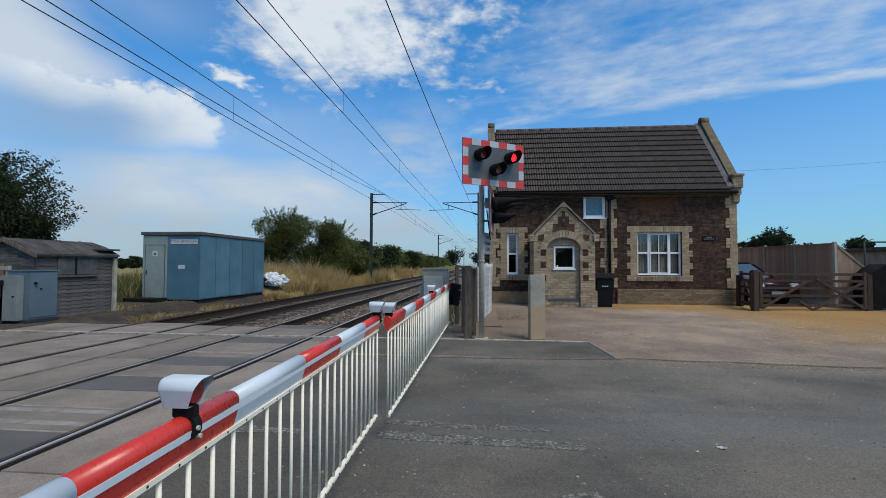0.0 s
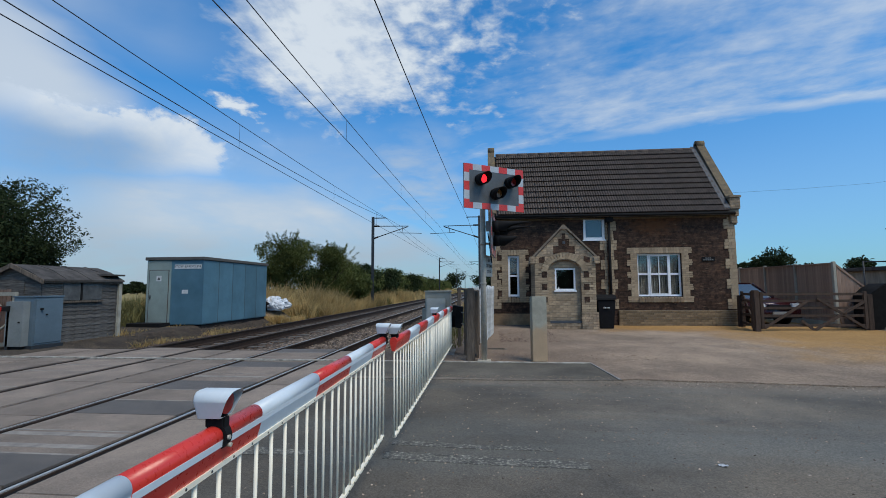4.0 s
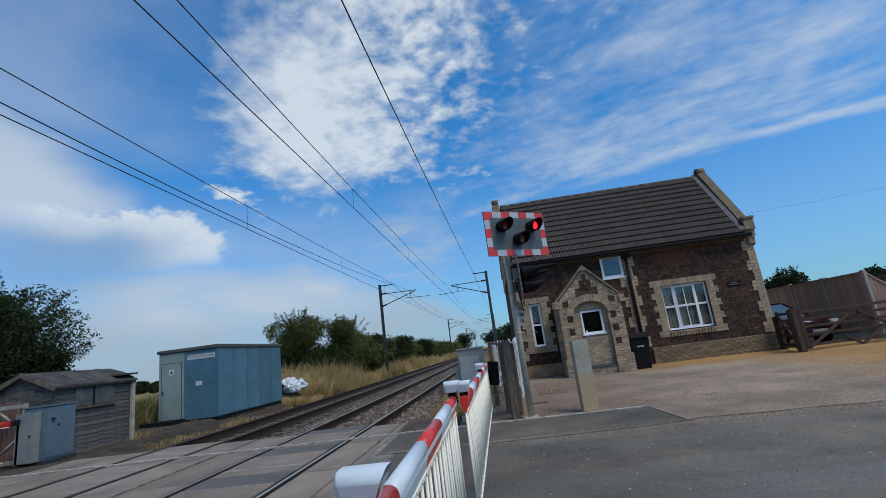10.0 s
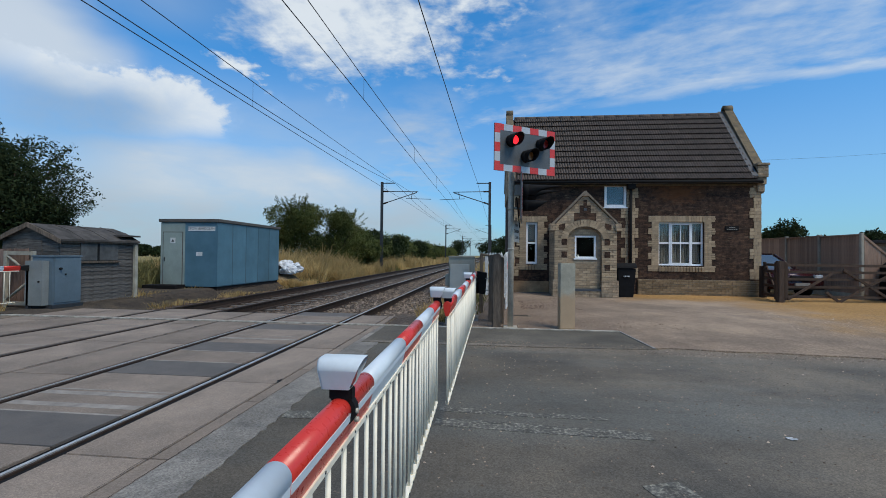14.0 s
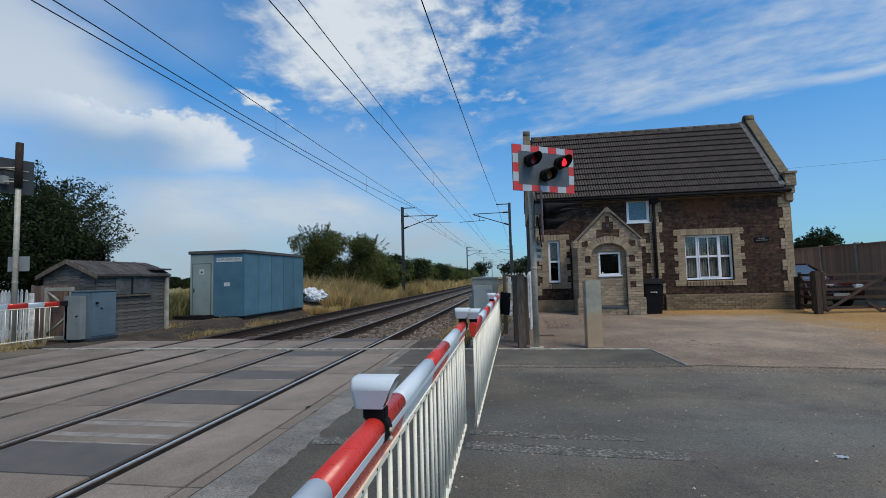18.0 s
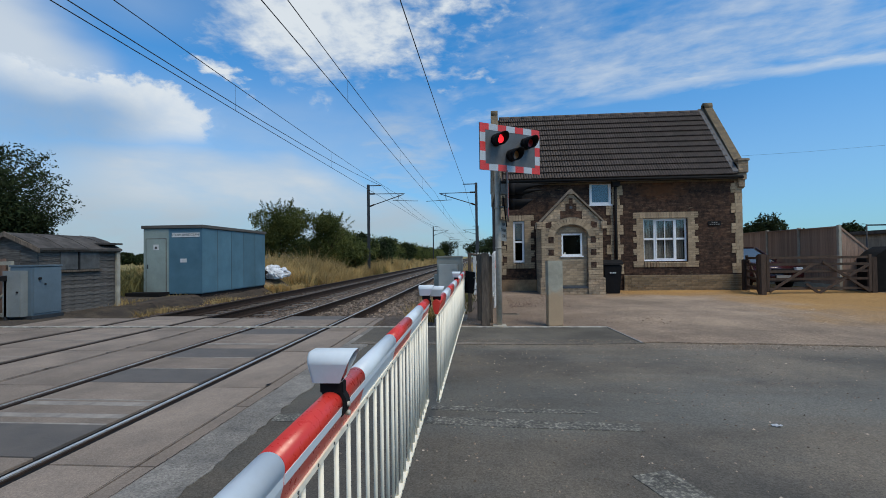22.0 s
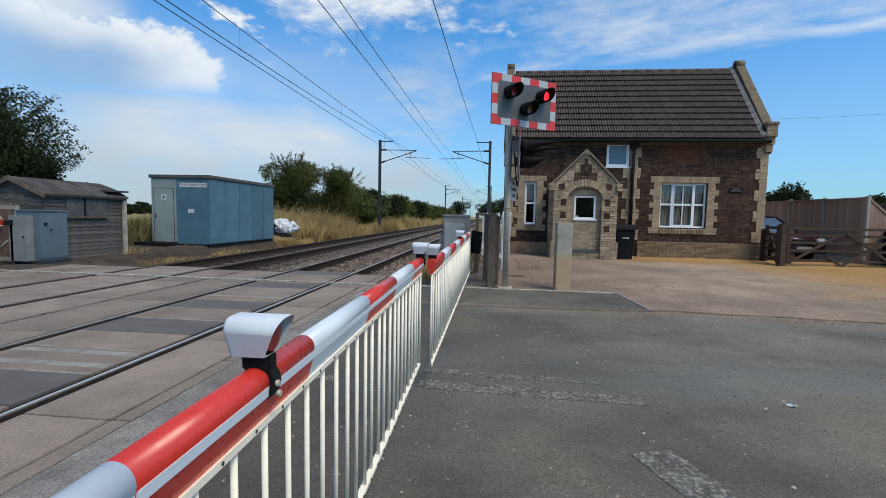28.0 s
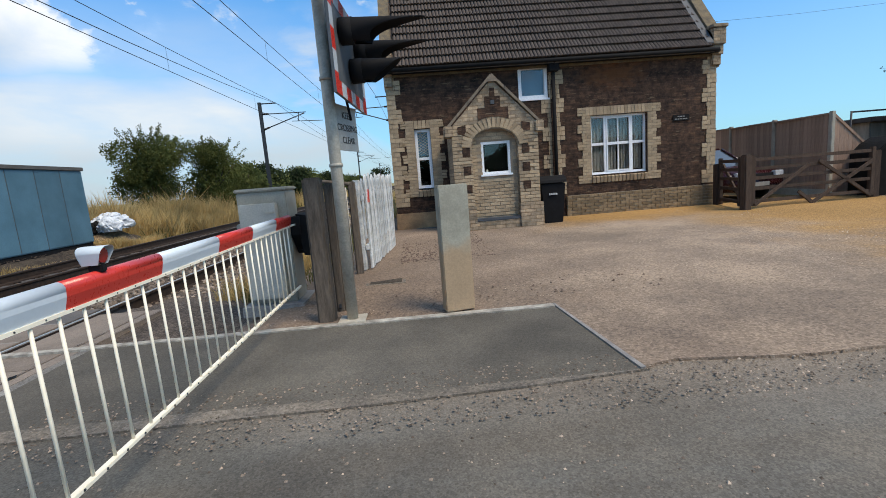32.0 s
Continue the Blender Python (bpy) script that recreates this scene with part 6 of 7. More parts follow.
fn = picket_fence((0.88, 12.35, 0.08), (1.13, 14.5, 0.1), 17, 1.36, "white-painted picket fence leading to the house")
boxed("notice", "red_paint", fn, (0.06, 0.19, 0.006, 0.014, 0.98, 1.17), "small red notice")
picket_fence((1.0, 16.30, 0.1), (0.29, 16.30, 0.1), 7, 1.36, "white-painted picket fence at the house corner")
picket_fence((-13.4, 10.65, 0.0), (-10.95, 10.45, 0.0), 19, 1.3, "white-painted picket fence beyond the railway")
def stained_post():
    """Green-grey paint that has worn to tan over the lower half, with a wandering edge."""
    m = MAT["stub_top"]
    nd, lk = m.node_tree.nodes, m.node_tree.links
    tc, sep, nz = nd.new("ShaderNodeTexCoord"), nd.new("ShaderNodeSeparateXYZ"), nd.new("ShaderNodeTexNoise")
    lk.new(tc.outputs["Object"], sep.inputs[0])
    lk.new(tc.outputs["Object"], nz.inputs["Vector"])
    nz.inputs["Scale"].default_value, nz.inputs["Detail"].default_value = 5.0, 5
    ad = nd.new("ShaderNodeMath")
    ad.operation = "MULTIPLY_ADD"
    lk.new(nz.outputs[0], ad.inputs[0])
    ad.inputs[1].default_value = 0.5
    lk.new(sep.outputs[2], ad.inputs[2])
    mr = nd.new("ShaderNodeMapRange")
    mr.interpolation_type = "SMOOTHSTEP"
    lk.new(ad.outputs[0], mr.inputs[0])
    mr.inputs[1].default_value, mr.inputs[2].default_value = 1.02, 0.80
    hsv = [n for n in nd if n.type == "HUE_SAT"][0]
    mix = nd.new("ShaderNodeMix")
    mix.data_type = "RGBA"
    lk.new(mr.outputs[0], mix.inputs[0])
    lk.new(hsv.inputs["Color"].links[0].from_socket, mix.inputs[6])
    mix.inputs[7].default_value = (0.40, 0.285, 0.175, 1)
    lk.new(mix.outputs[2], hsv.inputs["Color"])


stained_post()
bm = bmesh.new()
box(bm, -0.147, 0.147, -0.072, 0.072, 0.0, 1.235, bevel=0.008)
st = thing("marker_post", "short square post, green-grey above and tan below", "post", (1.92, 10.17, 0.02), 12)
part("shaft", bm, "stub_top", st)
bm = bmesh.new()
for d in ((0.86, 1.36, 11.35, 11.39), (0.86, 1.36, 11.83, 11.87), (0.86, 0.90, 11.39, 11.83), (1.32, 1.36, 11.39, 11.83)):
    box(bm, d[0], d[1], d[2], d[3], 0.04, 0.076)
cv = solid("manhole_cover", bm, "asphalt_edge", "concrete-framed manhole cover in the gravel", "manhole cover")
boxed("lid", "soil", cv, (0.91, 1.31, 11.40, 11.82, 0.04, 0.078))

# ---- equipment on the far side ----
sx0, sx1, sy0, sy1, sz0, sz1 = -11.75, -9.5, 17.0, 21.8, 0.12, 2.50
sh = thing("equipment_shed", "blue steel railway equipment shed with a pale green door", "shed", (0, 0, 0))
boxed("body", "blue_shed", sh, (sx0, sx1, sy0, sy1, sz0, sz1), bevel=0.015)
boxed("roof", "fascia", sh, (sx0 - 0.06, sx1 + 0.06, sy0 - 0.06, sy1 + 0.06, sz1, sz1 + 0.12), bevel=0.015)
boxed("base", "rubber", sh, (sx0 + 0.03, sx1 - 0.03, sy0 + 0.03, sy1 - 0.03, -0.2, sz0))
boxed("front_panel", "green_door", sh, (sx0 + 0.02, sx0 + 0.98, sy0 - 0.02, sy0, sz0 + 0.02, sz1 - 0.02), "pale green front panel")
dr = boxed("door", "green_door", sh, (sx0 + 0.14, sx0 + 0.88, sy0 - 0.045, sy0 - 0.02, sz0 + 0.06, 2.12), "pale green steel door", bevel=0.006)
bm = bmesh.new()
for d in ((sx0 + 0.115, sx0 + 0.14, sz0 + 0.04, 2.145), (sx0 + 0.88, sx0 + 0.905, sz0 + 0.04, 2.145), (sx0 + 0.14, sx0 + 0.88, 2.12, 2.145)):
    box(bm, d[0], d[1], sy0 - 0.034, sy0 - 0.02, d[2], d[3])
part("door_frame", bm, "fascia", sh)
boxed("handle", "steel_dark", dr, (sx0 + 0.19, sx0 + 0.22, sy0 - 0.07, sy0 - 0.045, 1.05, 1.2))
nt = boxed("notice", "print_pale", dr, (sx0 + 0.42, sx0 + 0.62, sy0 - 0.049, sy0 - 0.045, 1.72, 1.92))
bm = bmesh.new()
prism(bm, [(sx0 + 0.46, 1.77), (sx0 + 0.58, 1.77), (sx0 + 0.52, 1.88)], "y", sy0 - 0.052, sy0 - 0.049)
part("symbol", bm, "print", nt)
boxed("notice", "print_pale", sh, (sx0 + 1.42, sx0 + 1.66, sy0 - 0.006, sy0, 1.26, 1.40))
np_ = boxed("name_board", "print_pale", sh, (sx0 + 1.1, sx1 - 0.1, sy0 - 0.012, sy0, 2.18, 2.34), "pale name board with dark lettering")
lettering("STOW BARDOLPH", 0.125, np_, (sx0 + 1.615, sy0 - 0.013, 2.262), "print")
for i in range(5):
    y = sy0 + (sy1 - sy0) * i / 5
    boxed("side_panel", "blue_shed", sh, (sx1, sx1 + 0.012, y + 0.014, y + (sy1 - sy0) / 5 - 0.014, sz0 + 0.03, sz1 - 0.01), bevel=0.004)
for i in range(1, 5):
    y = sy0 + (sy1 - sy0) * i / 5
    boxed("panel_seam", "fascia", sh, (sx1 - 0.001, sx1 + 0.006, y - 0.008, y + 0.008, sz0 + 0.02, sz1 - 0.02))
for x in (sx1 - 0.03, sx0 + 0.98):
    boxed("corner_trim", "blue_shed", sh, (x - 0.02, x + 0.04, sy0 - 0.014, sy0 + 0.02, sz0 + 0.02, sz1 - 0.02))
boxed("door_step", "rubber", sh, (sx0 - 0.25, sx0 + 1.05, sy0 - 0.62, sy0 - 0.06, -0.05, 0.20))

hut = thing("lineside_hut", "old grey boarded lineside hut with a low felt roof", "hut", (0, 0, 0))
hx0, hx1, hy0, hy1, hz = -11.75, -10.2, 11.55, 13.9, 1.70
mid = (hx0 + hx1) / 2
bm = bmesh.new()
prism(bm, [(hx0, 0), (hx1, 0), (hx1, hz), (mid, hz + 0.33), (hx0, hz)], "y", hy0, hy1)
part("body", bm, "old_board", hut, "weathered grey timber boarding")
for sd in (-1, 1):
    bm = bmesh.new()
    prism(bm, [(mid, hz + 0.38), (mid + sd * 0.45, hz + 0.235), (mid + sd * 0.91, hz - 0.01), (mid + sd * 0.91, hz - 0.06), (mid + sd * 0.45, hz + 0.175), (mid, hz + 0.32)], "y", hy0 - 0.10, hy1 + 0.10)
    part("roof_slope", bm, "felt", hut, "sagging grey felt roof")
    for k in range(3):
        y = hy0 + 0.55 + k * 0.72
        bm = bmesh.new()
        prism(bm, [(mid, hz + 0.38), (mid + sd * 0.45, hz + 0.235), (mid + sd * 0.90, hz - 0.005), (mid + sd * 0.90, hz + 0.01), (mid + sd * 0.45, hz + 0.25), (mid, hz + 0.395)], "y", y, y + 0.04)
        part("felt_lap", bm, "felt", hut)
    bm = bmesh.new()
    prism(bm, [(mid, hz + 0.40), (mid + sd * 0.93, hz - 0.02), (mid + sd * 0.93, hz - 0.13), (mid, hz + 0.28)], "y", hy0 - 0.125, hy0 - 0.10)
    part("barge_board", bm, "old_wood", hut)
boxed("roof_plank", "felt", hut, (mid + 0.15, hx1 + 0.12, hy1 - 0.55, hy1 + 0.13, hz + 0.12, hz + 0.17))
boxed("eaves_board", "old_wood", hut, (hx1 + 0.075, hx1 + 0.10, hy0 - 0.08, hy1 + 0.08, hz - 0.10, hz - 0.03))
bm = bmesh.new()
box(bm, -0.004, 0.02, hy0, hy1, 0, 0.100)
me = mesh_of("board", bm, "old_board")
for i in range(16):
    piece("board", me, hut, (hx1 + random.uniform(0.006, 0.012), 0, 0.02 + i * 0.104), (0, -random.uniform(0.04, 0.09), 0))
bm = bmesh.new()
box(bm, hx0, hx1, -0.02, 0.004, 0, 0.100)
me = mesh_of("board", bm, "old_board")
for i in range(16):
    piece("board", me, hut, (0, hy0 - random.uniform(0.006, 0.012), 0.02 + i * 0.104), (-random.uniform(0.04, 0.09), 0, 0))
boxed("door", "old_board", hut, (hx0 + 0.42, hx0 + 1.12, hy0 - 0.05, hy0 - 0.024, 0.05, 1.66), "grey boarded door", bevel=0.008)
for ya, yb in ((12.10, 12.60), (12.66, 13.28)):
    boxed("shutter", "shutter", hut, (hx1 + 0.026, hx1 + 0.06, ya, yb, 1.14, 1.64), "dark grey window shutter", bevel=0.006)
boxed("shutter_post", "black_metal", hut, (hx1 + 0.03, hx1 + 0.07, 12.605, 12.655, 1.12, 1.66))
boxed("sill", "old_wood", hut, (hx1 + 0.02, hx1 + 0.09, 12.06, 13.32, 1.08, 1.13))
boxed("sole_plate", "old_wood", hut, (hx1 - 0.02, hx1 + 0.05, hy0, hy1, -0.03, 0.05))
boxed("corner_post", "cream", hut, (hx1 - 0.05, hx1 + 0.09, hy1 - 0.03, hy1 + 0.08, 0.0, hz + 0.02), "cream-painted corner board")

bf = thing("board_fence", "low brown boarded fence beyond the white pickets", "fence", (0, 0, 0))
for i in range(14):
    boxed("board", "fence_wood", bf, (-15.2 + i * 0.13, -15.2 + i * 0.13 + 0.122, 11.2, 11.22, 0.0, 1.12 + random.uniform(-0.02, 0.02)))
boxed("rail", "fence_wood", bf, (-15.2, -13.4, 11.22, 11.26, 0.85, 0.92))
lf = thing("board_fence", "brown close-boarded fence between the hut and white pickets", "fence", (0, 0, 0))
for i in range(11):
    boxed("board", "fence_wood", lf, (-12.0 + i * 0.10, -12.0 + i * 0.10 + 0.092, 11.42, 11.44, 0.0, 1.44 + random.uniform(-0.02, 0.02)))
boxed("rail", "fence_wood", lf, (-12.0, -10.9, 11.44, 11.48, 1.1, 1.17))
lg = thing("lineside_gate", "old grey timber gate beside the relay cabinet", "gate", (0, 0, 0))
for d in ((-11.30, -11.22, 0.0, 1.38), (-10.56, -10.48, 0.0, 1.38)):
    boxed("stile", "cream", lg, (d[0], d[1], 11.17, 11.25, d[2], d[3]), bevel=0.008)
for z in (0.06, 1.28):
    boxed("rail", "cream", lg, (-11.22, -10.56, 11.18, 11.24, z, z + 0.09), bevel=0.006)
for a, b in (((-11.22, 0.20), (-10.56, 0.70)), ((-11.22, 1.26), (-10.9, 1.02))):
    bm = bmesh.new()
    rod(bm, (a[0], 11.21, a[1]), (b[0], 11.21, b[1]), 0.03, 6)
    part("brace", bm, "cream", lg)

cb = thing("relay_cabinet", "blue-grey steel relay cabinet with two doors", "equipment cabinet", (-10.42, 11.09, 0.04))
boxed("plinth", "steel_dark", cb, (-0.03, 0.59, -0.03, 0.78, -0.1, 0.05))
boxed("body", "blue_cab", cb, (0, 0.56, 0, 0.75, 0.05, 1.2), bevel=0.012)
boxed("lid", "blue_cab", cb, (-0.02, 0.58, -0.02, 0.77, 1.2, 1.24), bevel=0.01)
boxed("side_box", "pale_cab", cb, (0.0, 0.46, -0.17, 0, 0.05, 1.11), "pale grey side box, lower than the cabinet", bevel=0.008)
d1 = boxed("door", "blue_cab", cb, (0.56, 0.575, 0.03, 0.72, 0.1, 1.17), bevel=0.004)
rodded("handle", "black_metal", d1, (0.575, 0.16, 0.92), (0.62, 0.16, 0.92), 0.03, 8)
rodded("lock", "black_metal", d1, (0.575, 0.3, 0.78), (0.6, 0.3, 0.78), 0.02, 8)
rodded("lock", "black_metal", cb, (0.38, -0.17, 0.62), (0.38, -0.195, 0.62), 0.02, 8)

bm = bmesh.new()
bmesh.ops.create_grid(bm, x_segments=30, y_segments=30, size=1.2)
for v in bm.verts:
    rr = (v.co.x / 1.0) ** 2 + (v.co.y / 1.15) ** 2
    v.co.z = -0.42 + 0.82 * max(1 - rr, 0.0) ** 0.7 + 0.05 * noise.noise(v.co * 3.1) + 0.03 * noise.noise(v.co * 9)
solid("earth_heap", bm, "bank_earth", "low brown heap of spoil beside the shed", "earth heap", kind="structure", at=(-9.80, 22.9, 0.06))
random.seed(21)
for k in range(11):
    bm = bmesh.new()
    bmesh.ops.create_icosphere(bm, subdivisions=4, radius=1.0)
    big = k in (3, 7, 9)
    for v in bm.verts:
        q = v.co.copy()
        crease = abs(noise.noise(q * 2.6 + Vector((0, k * 5, 0)))) * (0.26 if big else 0.42) + abs(noise.noise(q * 5.5 + Vector((k * 3, 0, 0)))) * 0.16
        v.co = q * (1 + noise.noise(q * 1.4 + Vector((k * 7, 0, 0))) * 0.30 - crease)
        v.co.z = max(v.co.z * 0.86, -0.45)
    sz = 0.40 if big else random.uniform(0.24, 0.33)
    bmesh.ops.scale(bm, vec=(sz * random.uniform(1.0, 1.25), sz, sz), verts=bm.verts[:])
    p = (-10.22 + 0.33 * (k % 4) + random.uniform(-0.06, 0.06), 22.55 + 0.40 * (k // 4) + random.uniform(-0.1, 0.1), 0.50 + 0.07 * (k // 4) + (0.06 if big else 0))
    # two sacks coloured black in place of the shadowed gaps between the others
    black = k in (1, 6)
    solid("rubble_sack", bm, "black_matt" if black else "bag", "black sack standing in for the shaded gaps of the heap" if black else "full crumpled white sack in a heap", "sack", "heap of sacks", at=p, turn=random.uniform(0, 360))

# ---- overhead line ----
def mast(at, side, label):
    m = thing("catenary_mast", label, "catenary mast", at, group="catenary masts")
    h = 7.72
    bm = bmesh.new()
    box(bm, -0.11, 0.11, -0.09, -0.075, -0.3, h)
    box(bm, -0.11, 0.11, 0.075, 0.09, -0.3, h)
    box(bm, -0.012, 0.012, -0.075, 0.075, -0.3, h)
    part("column", bm, "steel_dark", m, "dark steel column")
    s = side
    rodded("top_bracket", "steel_dark", m, (0, 0, h - 0.1), (s * 1.15, 0, h - 0.1), 0.045, 6)
    rodded("top_tube", "steel_dark", m, (0, 0, 6.90), (s * 3.2, 0, 6.86), 0.035, 6)
    rodded("stay_tube", "steel_dark", m, (0, 0, 5.78), (s * 3.1, 0, 6.80), 0.04, 6)
    rodded("registration_arm", "steel_dark", m, (s * 2.15, 0, 6.28), (s * 4.35, 0, 6.20), 0.025, 6)
    rodded("insulator", "rust", m, (s * 0.1, 0, 6.90), (s * 0.55, 0, 6.895), 0.07, 8)
    rodded("insulator", "rust", m, (s * 0.1, 0, 5.81), (s * 0.5, 0, 5.95), 0.07, 8)
    rodded("drop_arm", "steel_dark", m, (s * 2.7, 0, 6.86), (s * 2.6, 0, 6.27), 0.025, 6)
    return m


mast_l = mast((-9.1, 40.2, 0.0), 1, "dark steel catenary mast beside the railway")
mast_r = mast((0.30, 40.6, 0.0), -1, "dark steel catenary mast with a bracket over the track")
for y in (-12, 96, 150, 205):
    copy_thing(mast_l, pose(-9.1, y, 0))
    copy_thing(mast_r, pose(0.30, y, 0))


def tube(pts, r, n=5):
    """One unbroken thin tube through the points."""
    bm = bmesh.new()
    rings = []
    for k, p in enumerate(pts):
        a, b = Vector(pts[max(k - 1, 0)]), Vector(pts[min(k + 1, len(pts) - 1)])
        q = (b - a).to_track_quat("Z", "Y").to_matrix()
        rings.append([bm.verts.new(Vector(p) + q @ Vector((r * math.cos(6.2832 * i / n), r * math.sin(6.2832 * i / n), 0))) for i in range(n)])
    for a, b in zip(rings, rings[1:]):
        for i in range(n):
            bm.faces.new((a[i], a[(i + 1) % n], b[(i + 1) % n], b[i])).smooth = True
    bm.faces.new(rings[0][::-1])
    bm.faces.new(rings[-1])
    return bm


def wire(x, spans, sag, label, r=0.012, name="overhead_wire", slant=0.0):
    n, pts = 12, []
    for (ya, za), (yb, zb) in zip(spans, spans[1:]):
        pts += [(x + slant * (ya + (yb - ya) * i / n - 40.6), ya + (yb - ya) * i / n, za + (zb - za) * i / n - 4 * sag * (i / n) * (1 - i / n)) for i in range(n)]
    pts.append((x + slant * (spans[-1][0] - 40.6), *spans[-1]))
    bm = tube(pts, r)
    return solid(name, bm, "wire", label, "overhead wire", "overhead wires")


ys = (-12, 40.4, 96, 150, 205)
for x in (-3.25, -6.66):
    zc = 5.95 if x > -4 else 5.82
    ct = wire(x, [(y, zc) for y in ys], 0.05, "thin dark contact wire over the track", 0.011)
    wire(x, [(y, 6.90) for y in ys], 0.38, "thin dark catenary wire over the track", 0.011)
    for ya, yb in zip(ys, ys[1:]):
        for k in range(1, 6):
            u = k / 6
            rodded("dropper", "wire", ct, (x, ya + (yb - ya) * u, zc - 0.2 * u * (1 - u)), (x, ya + (yb - ya) * u, 6.90 - 1.52 * u * (1 - u)), 0.005, 4)
wire(-0.75, [(y, 7.63) for y in ys], 0.45, "dark feeder wire on the mast brackets", 0.014, slant=0.0157)
wire(-7.95, [(y, 7.62) for y in ys], 0.86, "dark feeder wire on the mast brackets", 0.014)
wl = tube([(9.2, 17.2, 4.6), (11.5, 17.4, 4.72), (14, 17.6, 4.9), (17, 17.9, 5.3), (20, 18.2, 5.8), (30, 19, 7.6)], 0.003)
solid("service_wire", wl, "wire", "thin service wire leading off the house gable", "wire")

# ---- yard by the house ----
wb = thing("wheelie_bin", "black plastic wheelie bin against the house wall", "wheelie bin", (4.66, 16.1, 0.11), -6)
bm = bmesh.new()
for (w0, d0, z0), (w1, d1, z1) in (((0.42, 0.50, 0.02), (0.55, 0.62, 0.92)),):
    vs = [bm.verts.new((sx * w / 2, sy * d / 2, z)) for w, d, z in ((w0, d0, z0), (w1, d1, z1)) for sx, sy in ((-1, -1), (1, -1), (1, 1), (-1, 1))]
    for f in ((3, 2, 1, 0), (4, 5, 6, 7), (0, 1, 5, 4), (1, 2, 6, 5), (2, 3, 7, 6), (3, 0, 4, 7)):
        bm.faces.new([vs[i] for i in f])
bmesh.ops.bevel(bm, geom=bm.edges[:], offset=0.02, segments=2, affect="EDGES")
part("body", bm, "black_plastic", wb)
bm = bmesh.new()
prism(bm, [(-0.34, 0.93), (0.32, 0.95), (0.32, 1.02), (0.24, 1.06), (0.1, 1.085), (-0.08, 1.085), (-0.22, 1.05), (-0.32, 0.985)], "x", -0.295, 0.295)
part("lid", bm, "black_plastic", wb)
for s in (-1, 1):
    rodded("wheel", "tyre", wb, (s * 0.2, 0.27, 0.1), (s * 0.27, 0.27, 0.1), 0.1, 14)
rodded("handle", "black_plastic", wb, (-0.26, 0.36, 0.96), (0.26, 0.36, 0.96), 0.018, 8)
for i, w in enumerate((0.03, 0.03, 0.03, 0.05)):
    boxed("number_bar", "print_pale", wb, (-0.09 + i * 0.045, -0.09 + i * 0.045 + w * 0.8, -0.325, -0.30, 0.66, 0.70))


def five_bar_gate(name, at, turn, width, label, h=1.12, bars=5):
    g = thing(name, label, "gate", at, turn, group="yard gates")
    for i in range(bars):
        z = 0.16 + (h - 0.22) * (i / (bars - 1)) ** 0.85
        boxed("bar", "dark_wood", g, (0.06, width - 0.06, -0.02, 0.02, z, z + 0.075), bevel=0.006)
    for x in (0.06, width - 0.12):
        boxed("stile", "dark_wood", g, (x - 0.02, x + 0.08, -0.035, 0.035, 0.1, h + 0.06), bevel=0.008)
    braces = (((0.1, 0.2), (width - 0.15, h - 0.1)),) if width < 2 else (((0.12, 0.12), (1.42, 0.92)), ((1.66, 0.98), (3.02, 0.10)), ((1.54, 0.06), (3.04, 0.90)), ((1.18, 0.34), (1.54, 0.06)))
    for a, b in braces:
        bm = bmesh.new()
        ln = math.hypot(b[0] - a[0], b[1] - a[1])
        box(bm, 0, ln, -0.018, 0.018, -0.035, 0.035)
        bmesh.ops.transform(bm, matrix=Matrix.Translation((a[0], -0.038, a[1])) @ Matrix.Rotation(-math.atan2(b[1] - a[1], b[0] - a[0]), 4, "Y"), verts=bm.verts[:])
        part("brace", bm, "dark_wood", g)
    return g


five_bar_gate("field_gate", (8.82, 15.35, 0.1), 4, 3.14, "closed dark-stained five-bar timber gate across the drive")
five_bar_gate("side_gate", (8.70, 15.40, 0.1), 74, 1.35, "short dark timber gate beside the house corner", bars=5)
for x, y, h in ((8.72, 15.3, 1.22), (12.02, 15.66, 1.10), (9.05, 16.7, 1.05)):
    bm = bmesh.new()
    box(bm, -0.085, 0.085, -0.085, 0.085, -0.1, h, bevel=0.02)
    solid("gate_post", bm, "dark_wood", "dark-stained square timber gate post", "post", "gate posts", at=(x, y, 0.1))

pf = thing("panel_fence", "reddish-brown close-boarded fence with concrete posts along the drive", "fence", (0, 0, 0))
bm = bmesh.new()
prism(bm, [(0.0, 0), (0.0, 1.85), (0.115, 1.85), (0.115, 0)], "x", -0.008, 0.008)
fb = mesh_of("board", bm, "panel_wood")
fx, fy0, fy1 = 11.75, 16.5, 22.6
for i in range(int((fy1 - fy0) / 0.118)):
    piece("board", fb, pf, (fx + 0.12 * (i * 0.118) / 6 + random.uniform(-0.004, 0.004), fy0 + i * 0.118, 0.28 + 0.012 * i * 0.118))
for i in range(4):
    y = fy0 + i * 1.83
    boxed("post", "concrete_pale", pf, (fx - 0.05 + 0.04 * i, fx + 0.05 + 0.04 * i, y - 0.05, y + 0.05, 0.0, 2.2 + 0.02 * i), bevel=0.012)
    boxed("gravel_board", "concrete_pale", pf, (fx - 0.03 + 0.04 * i, fx + 0.03 + 0.04 * i, y + 0.05, y + 1.78, 0.05, 0.32))
    boxed("capping", "panel_wood", pf, (fx - 0.03 + 0.04 * i, fx + 0.03 + 0.04 * i, y + 0.05, y + 1.78, 2.13 + 0.02 * i, 2.17 + 0.02 * i))
